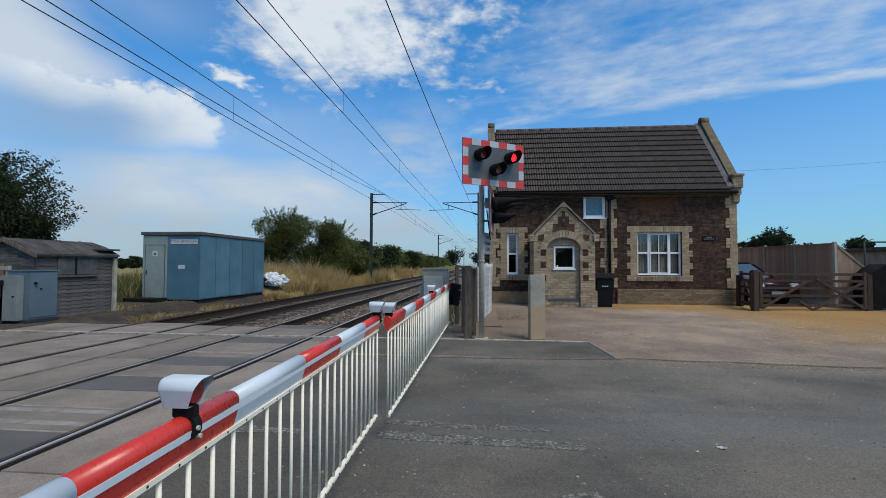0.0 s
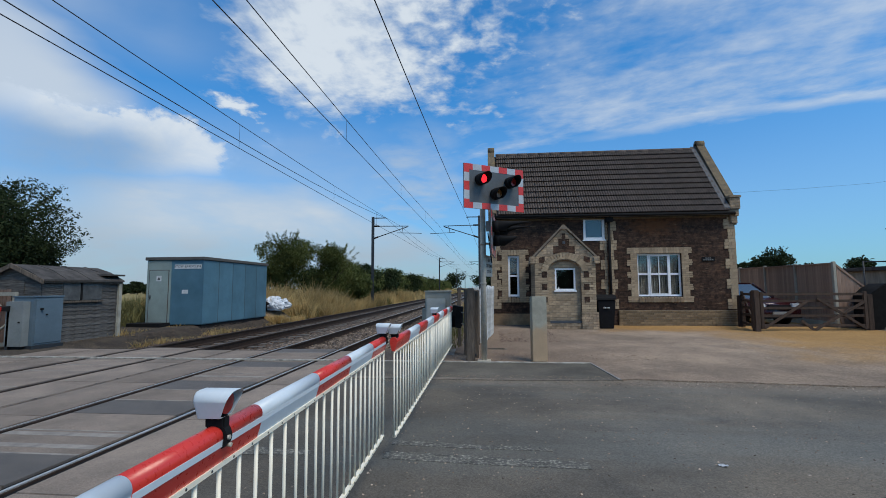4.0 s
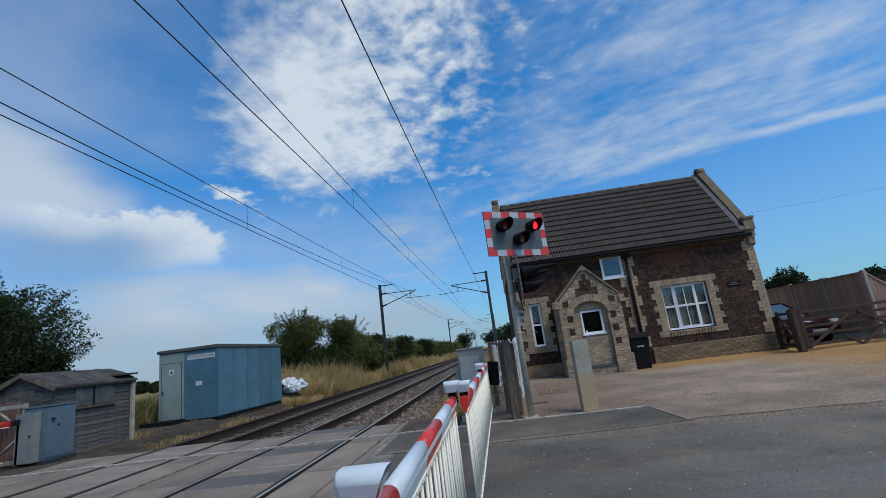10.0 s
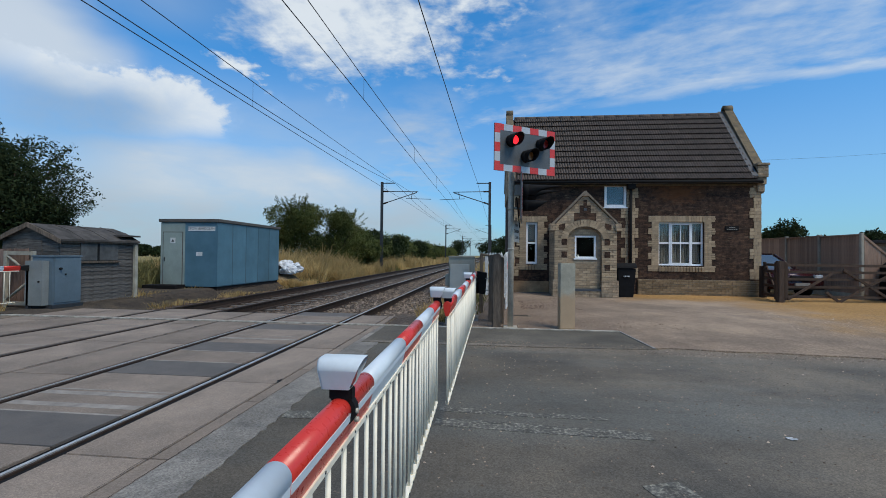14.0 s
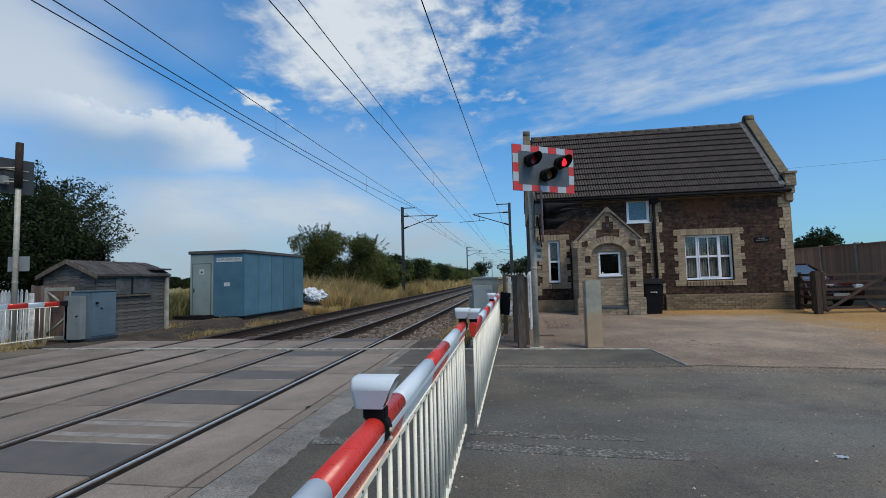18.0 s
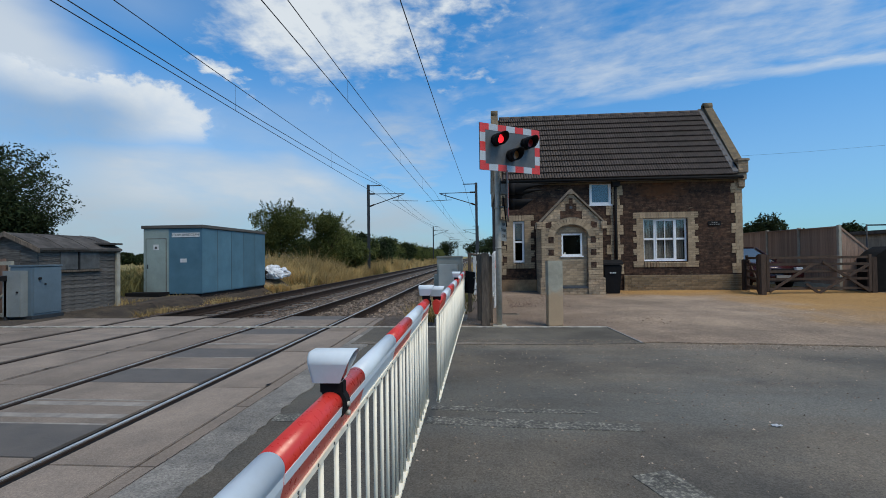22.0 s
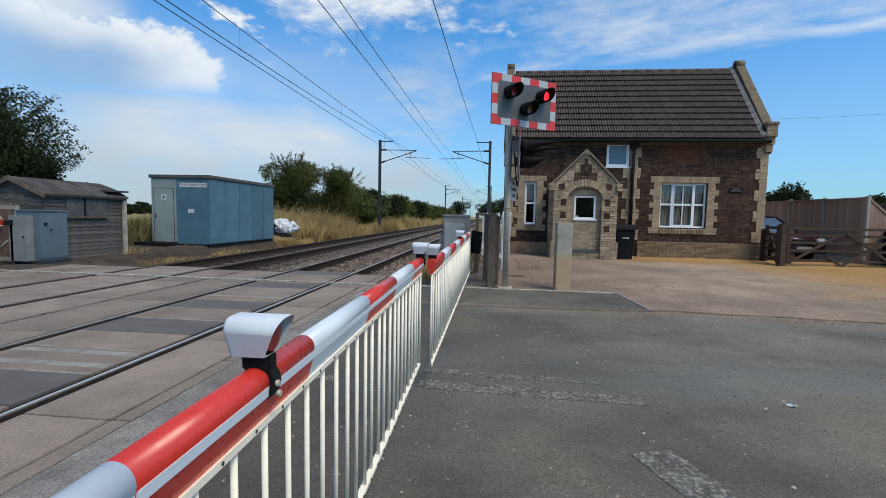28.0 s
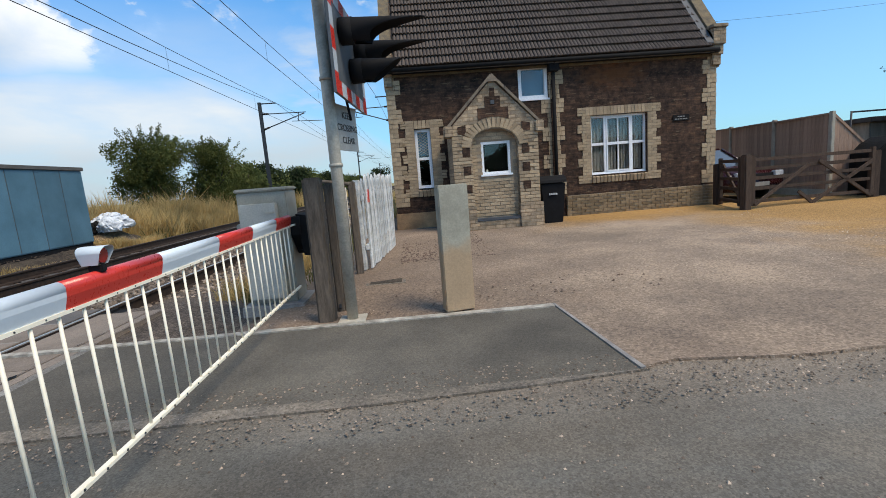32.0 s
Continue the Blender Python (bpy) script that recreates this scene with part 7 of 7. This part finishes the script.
for i in range(7):
    x = fx + 0.08 + i * 0.118
    hgt = 2.1 - 0.105 * i
    bm = bmesh.new()
    prism(bm, [(x, 0.1), (x + 0.112, 0.1), (x + 0.112, hgt - 0.1), (x, hgt)], "y", fy0 - 0.01, fy0 + 0.006)
    part("board", bm, "panel_wood", pf)
bm = bmesh.new()
prism(bm, [(fx + 0.05, 2.14), (fx + 0.92, 1.36), (fx + 0.92, 1.28), (fx + 0.05, 2.06)], "y", fy0 - 0.03, fy0 - 0.012)
part("raking_cap", bm, "panel_wood", pf)
bm = bmesh.new()
prism(bm, [(-0.47, 0), (0.47, 0), (0.46, 1.06), (0.24, 1.26), (0.0, 1.42), (-0.24, 1.26), (-0.46, 1.06)], "y", -0.4, 0.4)
bmesh.ops.bevel(bm, geom=bm.edges[:], offset=0.03, segments=2, affect="EDGES")
solid("covered_bunker", bm, "black_matt", "matt black bunker with a ridged top beside the gate", "bunker", at=(12.64, 16.05, 0.1), turn=-8)


def car(at, turn, paint, label):
    c = thing("parked_car", label, "car", at, turn)
    bm = bmesh.new()
    side = [(-2.0, 0.28), (-2.05, 0.55), (-1.95, 0.78), (-1.0, 0.93), (1.75, 0.98), (2.0, 0.85), (2.02, 0.35), (1.9, 0.25)]
    prism(bm, side, "x", -0.84, 0.84)
    bmesh.ops.bevel(bm, geom=bm.edges[:], offset=0.06, segments=3, affect="EDGES")
    for f in bm.faces:
        f.smooth = True
    part("body", bm, paint, c)
    bm = bmesh.new()
    lo, hi = [(-0.95, 0.93), (1.7, 0.97)], [(-0.25, 1.42), (1.25, 1.44)]
    vs = [bm.verts.new(p) for p in ((-0.76, -0.98, 0.92), (0.76, -0.98, 0.92), (0.78, 1.75, 0.96), (-0.78, 1.75, 0.96), (-0.6, -0.3, 1.40), (0.6, -0.3, 1.40), (0.6, 1.2, 1.43), (-0.6, 1.2, 1.43))]
    for f in ((4, 5, 6, 7), (0, 1, 5, 4), (1, 2, 6, 5), (2, 3, 7, 6), (3, 0, 4, 7)):
        bm.faces.new([vs[i] for i in f])
    cab = part("glazing", bm, "car_glass", c, "dark glazed cabin")
    bm = bmesh.new()
    box(bm, -0.58, 0.58, -0.28, 1.18, 1.405, 1.455, bevel=0.02)
    part("roof", bm, paint, c)
    for s in (-1, 1):
        rodded("pillar", paint, cab, (s * 0.77, -0.98, 0.93), (s * 0.6, -0.3, 1.42), 0.035, 6)
        boxed("headlight", "print_pale", c, (s * 0.62 - 0.14, s * 0.62 + 0.14, -2.06, -1.92, 0.62, 0.76), "clear headlight", bevel=0.02)
        boxed("wing_mirror", paint, c, (s * 0.92 - 0.09, s * 0.92 + 0.09, -0.8, -0.68, 0.95, 1.08), bevel=0.02)
        for y in (-1.3, 1.35):
            w = rodded("tyre", "tyre", c, (s * 0.68, y, 0.3), (s * 0.86, y, 0.3), 0.3, 20)
            rodded("rim", "galv", w, (s * 0.85, y, 0.3), (s * 0.868, y, 0.3), 0.18, 16)
    boxed("grille", "black_plastic", c, (-0.4, 0.4, -2.075, -2.0, 0.56, 0.72), bevel=0.01)
    boxed("plate", "print_dim", c, (-0.26, 0.26, -2.085, -2.05, 0.40, 0.50))
    boxed("bumper", "black_plastic", c, (-0.78, 0.78, -2.09, -1.95, 0.28, 0.40), bevel=0.02)
    return c


car((9.95, 19.0, 0.11), 12, "car_red", "dark red hatchback parked behind the gate")
# pipe gate and low barn behind the bush
pg = thing("pipe_barrier", "galvanised pipe barrier frame behind the bunker", "pipe frame", (0, 0, 0))
for a, b in (((13.92, 18.2, 0.0), (13.92, 18.2, 2.3)), ((13.92, 18.2, 2.27), (17.6, 18.6, 2.3)), ((17.6, 18.6, 0.0), (17.6, 18.6, 2.3))):
    rodded("tube", "steel_dark", pg, a, b, 0.024, 8)
bn = thing("low_barn", "low pale-walled barn beyond the drive", "barn", (0, 0, 0))
boxed("wall", "far_wall", bn, (16.5, 25.5, 25, 29, -0.1, 1.28))
boxed("roof", "fascia", bn, (16.3, 25.7, 24.8, 29.2, 1.28, 1.72), bevel=0.05)
og = thing("old_garage", "old grey boarded garage half hidden by the bush", "outbuilding", (0, 0, 0))
boxed("wall", "garage_wall", og, (15.1, 18.9, 18.8, 21.6, 0.0, 1.98))
boxed("roof", "felt", og, (14.95, 19.1, 18.6, 21.8, 1.98, 2.13), bevel=0.02)
bm = bmesh.new()
box(bm, -0.17, 0.17, -0.1, 0.1, 0.0, 0.18, bevel=0.012)
solid("timber_block", bm, "dark_wood", "dark timber block lying on the gravel", "block", at=(12.0, 12.45, 0.08), turn=10)


# ---- planting ----
def leaves(name, blobs, count, size, mat, parent, seed):
    """A crown of many small leaves on the outside of several uneven clumps, thinning outwards."""
    rnd = np.random.RandomState(seed)
    w = np.array([b[3] * b[4] for b in blobs])
    pick = rnd.choice(len(blobs), count, p=w / w.sum())
    B = np.array(blobs)[pick]
    d = rnd.normal(size=(count, 3))
    d /= np.linalg.norm(d, axis=1)[:, None]
    r = np.minimum(0.52 + 0.55 * rnd.rand(count) ** 0.7 + 0.12 * (rnd.rand(count) > 0.93), 1.3)
    lump = np.array([noise.noise(Vector(d[i] * 2.3 + B[i, :3])) for i in range(count)])
    r = r * (1 + 0.38 * lump)
    p = B[:, :3] + d * r[:, None] * B[:, [3, 3, 4]]
    p[:, 2] = np.maximum(p[:, 2], 0.06)
    a = rnd.normal(size=(count, 3))
    a /= np.linalg.norm(a, axis=1)[:, None]
    b = np.cross(a, rnd.normal(size=(count, 3)))
    b /= np.linalg.norm(b, axis=1)[:, None]
    s = size * (0.6 + 0.8 * rnd.rand(count))[:, None]
    q = np.stack([p - a * s, p + b * s * 0.42, p + a * s, p - b * s * 0.42], 1).reshape(-1, 3)
    me = bpy.data.meshes.new(name)
    me.from_pydata(q.tolist(), [], np.arange(count * 4).reshape(-1, 4).tolist())
    me.materials.append(MAT[mat])
    ob = new(name, me)
    ob.parent = parent
    ob["kind"] = "stuff"
    return ob


def tree(at, height, spread, seed, label, count=9000, size=0.07, mat="leaf", name="tree", low=0.25, sprays=0):
    rnd = random.Random(seed)
    t = thing(name, label, "bush" if name == "bush" else "tree", (at[0], at[1], at[2]), group="trees and bushes")
    bm = bmesh.new()
    rod(bm, (0, 0, -0.1), (0.05, 0, height * 0.35), 0.05 + height * 0.014, 8, 0.03 + height * 0.009)
    tips = []
    for k in range(7):
        a = rnd.uniform(0, 6.3)
        b = (0.05 + spread * 0.6 * math.cos(a), spread * 0.6 * math.sin(a), height * rnd.uniform(0.5, 0.85))
        rod(bm, (0.05, 0, height * rnd.uniform(0.12, 0.35)), b, 0.03 + height * 0.004, 6, 0.012)
        tips.append(b)
    part("trunk", bm, "bark", t)
    blobs = []
    for k in range(13):
        a, u = rnd.uniform(0, 6.3), rnd.random() ** 0.6
        zz = rnd.uniform(low, 0.84)
        rr = spread * (1 - 0.5 * max(zz - 0.45, 0)) * u * 0.72
        s = spread * rnd.uniform(0.30, 0.52)
        blobs.append((rr * math.cos(a), rr * math.sin(a), height * zz, s, s * rnd.uniform(0.65, 0.95)))
    blobs.append((0, 0, height * 0.5, spread * 0.62, height * 0.36))
    leaves("crown", blobs, count, size, mat, t, seed)
    if sprays:
        sb = bmesh.new()
        pts = []
        for k in range(sprays):
            a, e = rnd.uniform(0, 6.3), rnd.uniform(0.25, 1.25)
            o = Vector((0, 0, height * 0.62)) + Vector((math.cos(a) * math.cos(e) * spread * 0.7, math.sin(a) * math.cos(e) * spread * 0.7, math.sin(e) * height * 0.22))
            dr_ = Vector((math.cos(a) * math.cos(e), math.sin(a) * math.cos(e), math.sin(e) + 0.2)).normalized()
            ln = rnd.uniform(0.7, 1.3) * spread * 0.42
            rod(sb, o, o + dr_ * ln, 0.012, 5, 0.004)
            pts += [tuple(o + dr_ * ln * u) + (0.10, 0.10) for u in (0.45, 0.6, 0.75, 0.9, 1.0)]
        part("sprays", sb, "bark", t)["kind"] = "stuff"
        leaves("spray_leaves", pts, sprays * 45, size * 0.8, mat, t, seed + 9)
    return t


def build_planting():
    tree((-15.65, 15.9, 0), 3.9, 1.6, 1, "dense dark green hawthorn beside the hut", 46000, 0.040, low=0.1, sprays=70)
    tree((-16.0, 14.6, 0), 5.3, 2.6, 2, "dense dark green hedgerow tree", 34000, 0.058, low=0.08, sprays=40)
    tree((-19.2, 13.0, 0), 6.0, 3.2, 3, "tall dark green hedgerow tree", 30000, 0.07, low=0.08, sprays=30)
    tree((-22.5, 12.5, 0), 6.2, 3.2, 13, "tall dark green hedgerow tree", 16000, 0.11, low=0.08)
    tree((-15.2, 36.2, 0), 6.0, 2.35, 4, "rounded green bush behind the shed", 30000, 0.075, "leaf_dry", low=0.1, sprays=34)
    tree((-11.9, 37.4, 0), 5.1, 2.3, 5, "rounded green bush behind the tall grass", 28000, 0.075, "leaf_dry", low=0.1, sprays=26)
    # added out of view behind the camera; cuts low sky light and reflections
    back = thing("roadside_hedge", "unseen tall dark green hedge added behind the viewpoint", "hedge", (0, 0, 0), kind="stuff")
    rb = random.Random(5)
    leaves("hedge_leaves", [(-4 + i * 1.5, -19 + rb.uniform(-1, 1), rb.uniform(1.2, 2.4), 1.7, rb.uniform(1.8, 2.6)) for i in range(26)], 26000, 0.22, "leaf", back, 6)
    hedge = thing("lineside_hedge", "continuous dark green hedge along the railway", "hedge", (0, 0, 0), kind="stuff")
    rh = random.Random(77)
    blobs = []
    for i in range(52):
        y = 39 + i * 2.6
        blobs.append((-13.0 + rh.uniform(-0.7, 0.7) - i * 0.03, y, 1.75 + rh.uniform(-0.2, 0.3), 1.9, 1.75 + rh.uniform(-0.25, 0.35)))
    leaves("hedge_leaves", blobs, 60000, 0.15, "leaf_dry", hedge, 78)
    for i in range(14):
        y = 42 + i * 6.5
        tree((-11.6 - 0.9 * math.sin(i * 1.9) - i * 0.12, y, 0), 3.9 - 0.05 * i + 0.5 * math.sin(i * 2.7), 2.3, 30 + i, "green lineside hedge bush", 4500, 0.16, "leaf" if i % 3 else "leaf_dry", "bush", 0.15)
    tree((16.5, 16.5, 0.05), 4.1, 2.1, 6, "large dark green shrub with loose sprays at the yard edge", 58000, 0.045, "leaf_mid", "bush", 0.02, sprays=130)
    tree((19.3, 16.2, 0.05), 4.6, 2.7, 16, "large dark green shrub at the yard edge", 34000, 0.06, "leaf_mid", "bush", 0.05, sprays=40)
    tree((15.2, 16.5, 0.05), 1.7, 0.85, 46, "low dark green shrub against the old garage", 14000, 0.045, "leaf_mid", "bush", 0.02, sprays=24)
    tree((35.6, 60, 0), 5.9, 3.0, 7, "distant dark green tree beyond the drive", 9000, 0.18)
    tree((32.6, 61, 0), 4.6, 1.9, 17, "distant dark green tree beyond the drive", 5000, 0.18)
    tree((39.0, 59, 0), 4.4, 2.0, 8, "distant dark green tree beyond the drive", 5000, 0.18)
    tree((45.7, 60, 0), 5.1, 2.3, 18, "distant dark green tree beyond the drive", 6000, 0.18)
    for i, (x, y, h) in enumerate(((6, 190, 9), (-2, 230, 9), (-14, 210, 8), (14, 160, 8), (1.5, 120, 4), (-60, 150, 9), (-85, 170, 10), (-45, 120, 6), (-97, 120, 3.4), (-102, 121, 3.0), (-93, 119, 2.8))):
        tree((x, y, 0), h, h * 0.62, 60 + i, "distant dark tree on the horizon", 3500, 0.35)
    tree((-9.75, 38.2, 0), 2.5, 1.25, 91, "low green bush at the foot of the mast", 7000, 0.09, "leaf_dry", "bush", 0.1, sprays=10)
    rnd = np.random.RandomState(4)

    def grass(name, n, xr, yr, h, mat, label, keep=None, width=0.012, ypow=1.0, lift=0.0):
        x = rnd.uniform(*xr, n)
        y = yr[0] + (yr[1] - yr[0]) * rnd.rand(n) ** ypow
        ok = np.array([keep(a, b) for a, b in zip(x, y)]) if keep else np.ones(n, bool)
        x, y = x[ok], y[ok]
        m = len(x)
        z = np.array([grade(a, b) for a, b in zip(x, y)]) - 0.05 + lift
        tall = np.array([max(0.72 + 0.62 * noise.noise((a * 0.6, b * 0.6, 9)) + 0.3 * noise.noise((a * 2.1, b * 2.1, 4)), 0.2) for a, b in zip(x, y)])
        hh = h * (0.45 + 0.75 * rnd.rand(m)) * tall
        lean = rnd.normal(scale=0.34, size=(m, 2)) * hh[:, None]
        a = rnd.uniform(0, 3.2, m)
        dx, dy = np.cos(a) * width * (1 + hh), np.sin(a) * width * (1 + hh)
        v = np.stack([np.stack([x - dx, y - dy, z], 1), np.stack([x + dx, y + dy, z], 1),
                      np.stack([x + dx * .6 + lean[:, 0] * .45, y + dy * .6 + lean[:, 1] * .45, z + hh * .6], 1),
                      np.stack([x - dx * .6 + lean[:, 0] * .45, y - dy * .6 + lean[:, 1] * .45, z + hh * .6], 1),
                      np.stack([x + lean[:, 0], y + lean[:, 1], z + hh], 1)], 1).reshape(-1, 3)
        k = np.arange(m) * 5
        fs = np.stack([k, k + 1, k + 2, k + 3], 1).tolist() + np.stack([k + 3, k + 2, k + 4], 1).tolist()
        me = bpy.data.meshes.new(name)
        me.from_pydata(v.tolist(), [], fs)
        me.materials.append(MAT[mat])
        tagged(new(name, me), label, "grass", kind="stuff")

    grass("tall_grass", 12000, (-17, -9.2), (23.4, 50), 1.0, "green_grass", "rank green undergrowth among the straw", lambda a, b: noise.noise((a * 0.5, b * 0.3, 2)) > -0.05, 0.011, 1.4)
    grass("tall_grass", 44000, (-17, -8.9), (23.2, 60), 1.5, "dry_grass", "tall dry straw-coloured grass along the railway", lambda a, b: a < -9.6 + 0.5 * math.sin(b) and not (a > -9.7 and b < 24), 0.009, 1.5)
    grass("tall_grass", 7000, (-10.0, -8.7), (28, 40), 1.15, "dry_grass", "tall dry grass before the mast", None, 0.011)
    grass("tall_grass", 9000, (-11.5, -8.8), (60, 150), 1.2, "dry_grass", "tall dry straw-coloured grass along the railway", None, 0.05)
    grass("tall_grass", 22000, (-24, -11.9), (14.5, 34), 1.1, "meadow", "rank brown-green field grass between hut and shed", None, 0.013)
    grass("weeds", 9000, (-10.4, -8.9), (12.6, 23.5), 0.27, "dry_grass", "low dry weeds beside the track", None, 0.01)
    grass("weeds", 2600, (-10.2, -8.75), (21.8, 22.6), 0.40, "dry_grass", "dry grass in front of the heap of sacks", None, 0.009, 1.0, 0.16)
    grass("weeds", 1500, (-9.0, -8.5), (22.4, 24.2), 0.45, "dry_grass", "dry grass beside the heap of sacks", None, 0.009, 1.0, 0.05)
    grass("weeds", 1600, (-14, -10.3), (9.2, 10.5), 0.3, "dry_grass", "low dry grass in front of the white fence", None, 0.01)
    grass("weeds", 1800, (-1.0, 0.3), (11.7, 20), 0.34, "green_grass", "low green weeds behind the barrier machine", None, 0.01)
    grass("weeds", 1500, (-1.25, -0.42), (11.9, 15.5), 0.5, "dry_grass", "tuft of dry grass between track and barrier machine", None, 0.008, 1.0, 0.12)
    grass("weeds", 500, (-1.0, -0.45), (11.9, 13.0), 0.35, "green_grass", "green weeds at the end of the crossing deck", None, 0.008, 1.0, 0.12)
    grass("tall_grass", 6000, (-0.9, 1.0), (21, 70), 0.8, "dry_grass", "dry grass beside the line past the house", None, 0.02)
    grass("weeds", 7000, (14.2, 20), (14.6, 16.6), 0.42, "green_grass", "low grass under the shrub", lambda a, b: noise.noise((a, b, 5)) > -0.25, 0.01, 1.0, 0.27)


build_planting()


def build_grit():
    """Loose stones on the road, yard and by the line."""
    rnd = random.Random(8)
    for name, n, xr, yr, zf, sz, mat, label in (
            ("road_grit", 3400, (-0.9, 9), (1.5, 8.4), lambda x, y: 0.003, (0.004, 0.013), "stone_isl", "loose grit scattered on the asphalt"),
            ("road_grit", 240, (0.0, 9), (2.0, 8.2), lambda x, y: 0.004, (0.006, 0.015), "pebble", "scattered pale pebbles on the asphalt"),
            ("road_grit", 4200, (-0.9, 11), (8.05, 8.75), lambda x, y: 0.016, (0.004, 0.012), "stone_isl", "loose grit gathered along the road edge"),
            ("road_grit", 420, (-0.9, 11), (7.2, 8.1), lambda x, y: 0.003, (0.003, 0.007), "pebble", "pale gravel carried from the yard onto the asphalt"),
            ("yard_gravel", 5000, (0.0, 13), (10.1, 16.8), lambda x, y: grade(x, y) + 0.020 + 0.03 * smoothstep(10.0, 11.4, y), (0.005, 0.014), "pebble", "loose gravel stones over the yard"),
            ("yard_gravel", 3000, (3.0, 13), (8.0, 10.1), lambda x, y: 0.016 if y > 8.5 - 0.085 * (x - 3) else 0.003, (0.005, 0.013), "pebble", "loose gravel stones at the yard edge"),
            ("yard_rubble", 1900, (11.8, 18), (12.6, 16.4), lambda x, y: grade(x, y) + 0.04 + 0.24 * smoothstep(11.6, 13.6, x) * smoothstep(12.4, 14.6, y), (0.007, 0.024), "stone_isl", "stony rubble under the shrub"),
            ("leaf_litter", 1500, (1.25, 2.75), (12.6, 15.3), lambda x, y: grade(x, y) + 0.055, (0.015, 0.04), "rubble_brown", "brown rubble and dead leaves by the porch"),
            ("leaf_litter", 320, (1.0, 4.2), (10.2, 13.2), lambda x, y: grade(x, y) + 0.05, (0.008, 0.022), "rubble_brown", "scattered brown litter on the trodden earth"),
            ("lineside_rubble", 2600, (-9.75, -8.6), (13.5, 24), lambda x, y: 0.07 - 0.36 * smoothstep(-9.75, -8.8, x), (0.010, 0.036), "cinder", "stony rubble along the far track")):
        vs, fs = [], []
        for _ in range(n):
            x, y, s = rnd.uniform(*xr), rnd.uniform(*yr), rnd.uniform(*sz)
            z, a0, b = zf(x, y), rnd.uniform(0, 6.3), len(vs)
            for i in range(4):
                a = a0 + i * math.pi / 2 + rnd.uniform(-0.3, 0.3)
                vs.append((x + s * math.cos(a), y + s * math.sin(a), z - 0.3 * s))
            vs.append((x + rnd.uniform(-0.3, 0.3) * s, y + rnd.uniform(-0.3, 0.3) * s, z + s * rnd.uniform(0.3, 0.6)))
            fs += [(b + i, b + (i + 1) % 4, b + 4) for i in range(4)]
        me = bpy.data.meshes.new(name)
        me.from_pydata(vs, [], fs)
        me.materials.append(MAT[mat])
        tagged(new(name, me), label, "gravel", kind="stuff")


build_grit()


# ---- what moves: the red lamps flash in turn ----
def motions():
    period, first = 0.72, 0.105
    sides = {False: pose(0.33, 0, 0.13), True: pose(-0.33, 0, 0.13)}
    rows, t, k = [(0.0, sides[False])], first, True
    while t < 32.0:
        rows += [(t - 0.017, sides[not k]), (t + 0.017, sides[k])]
        t += period / 2
        k = not k
    rows.append((32.0, sides[not k]))
    for lit in LIT:
        walk(lit, rows)


motions()
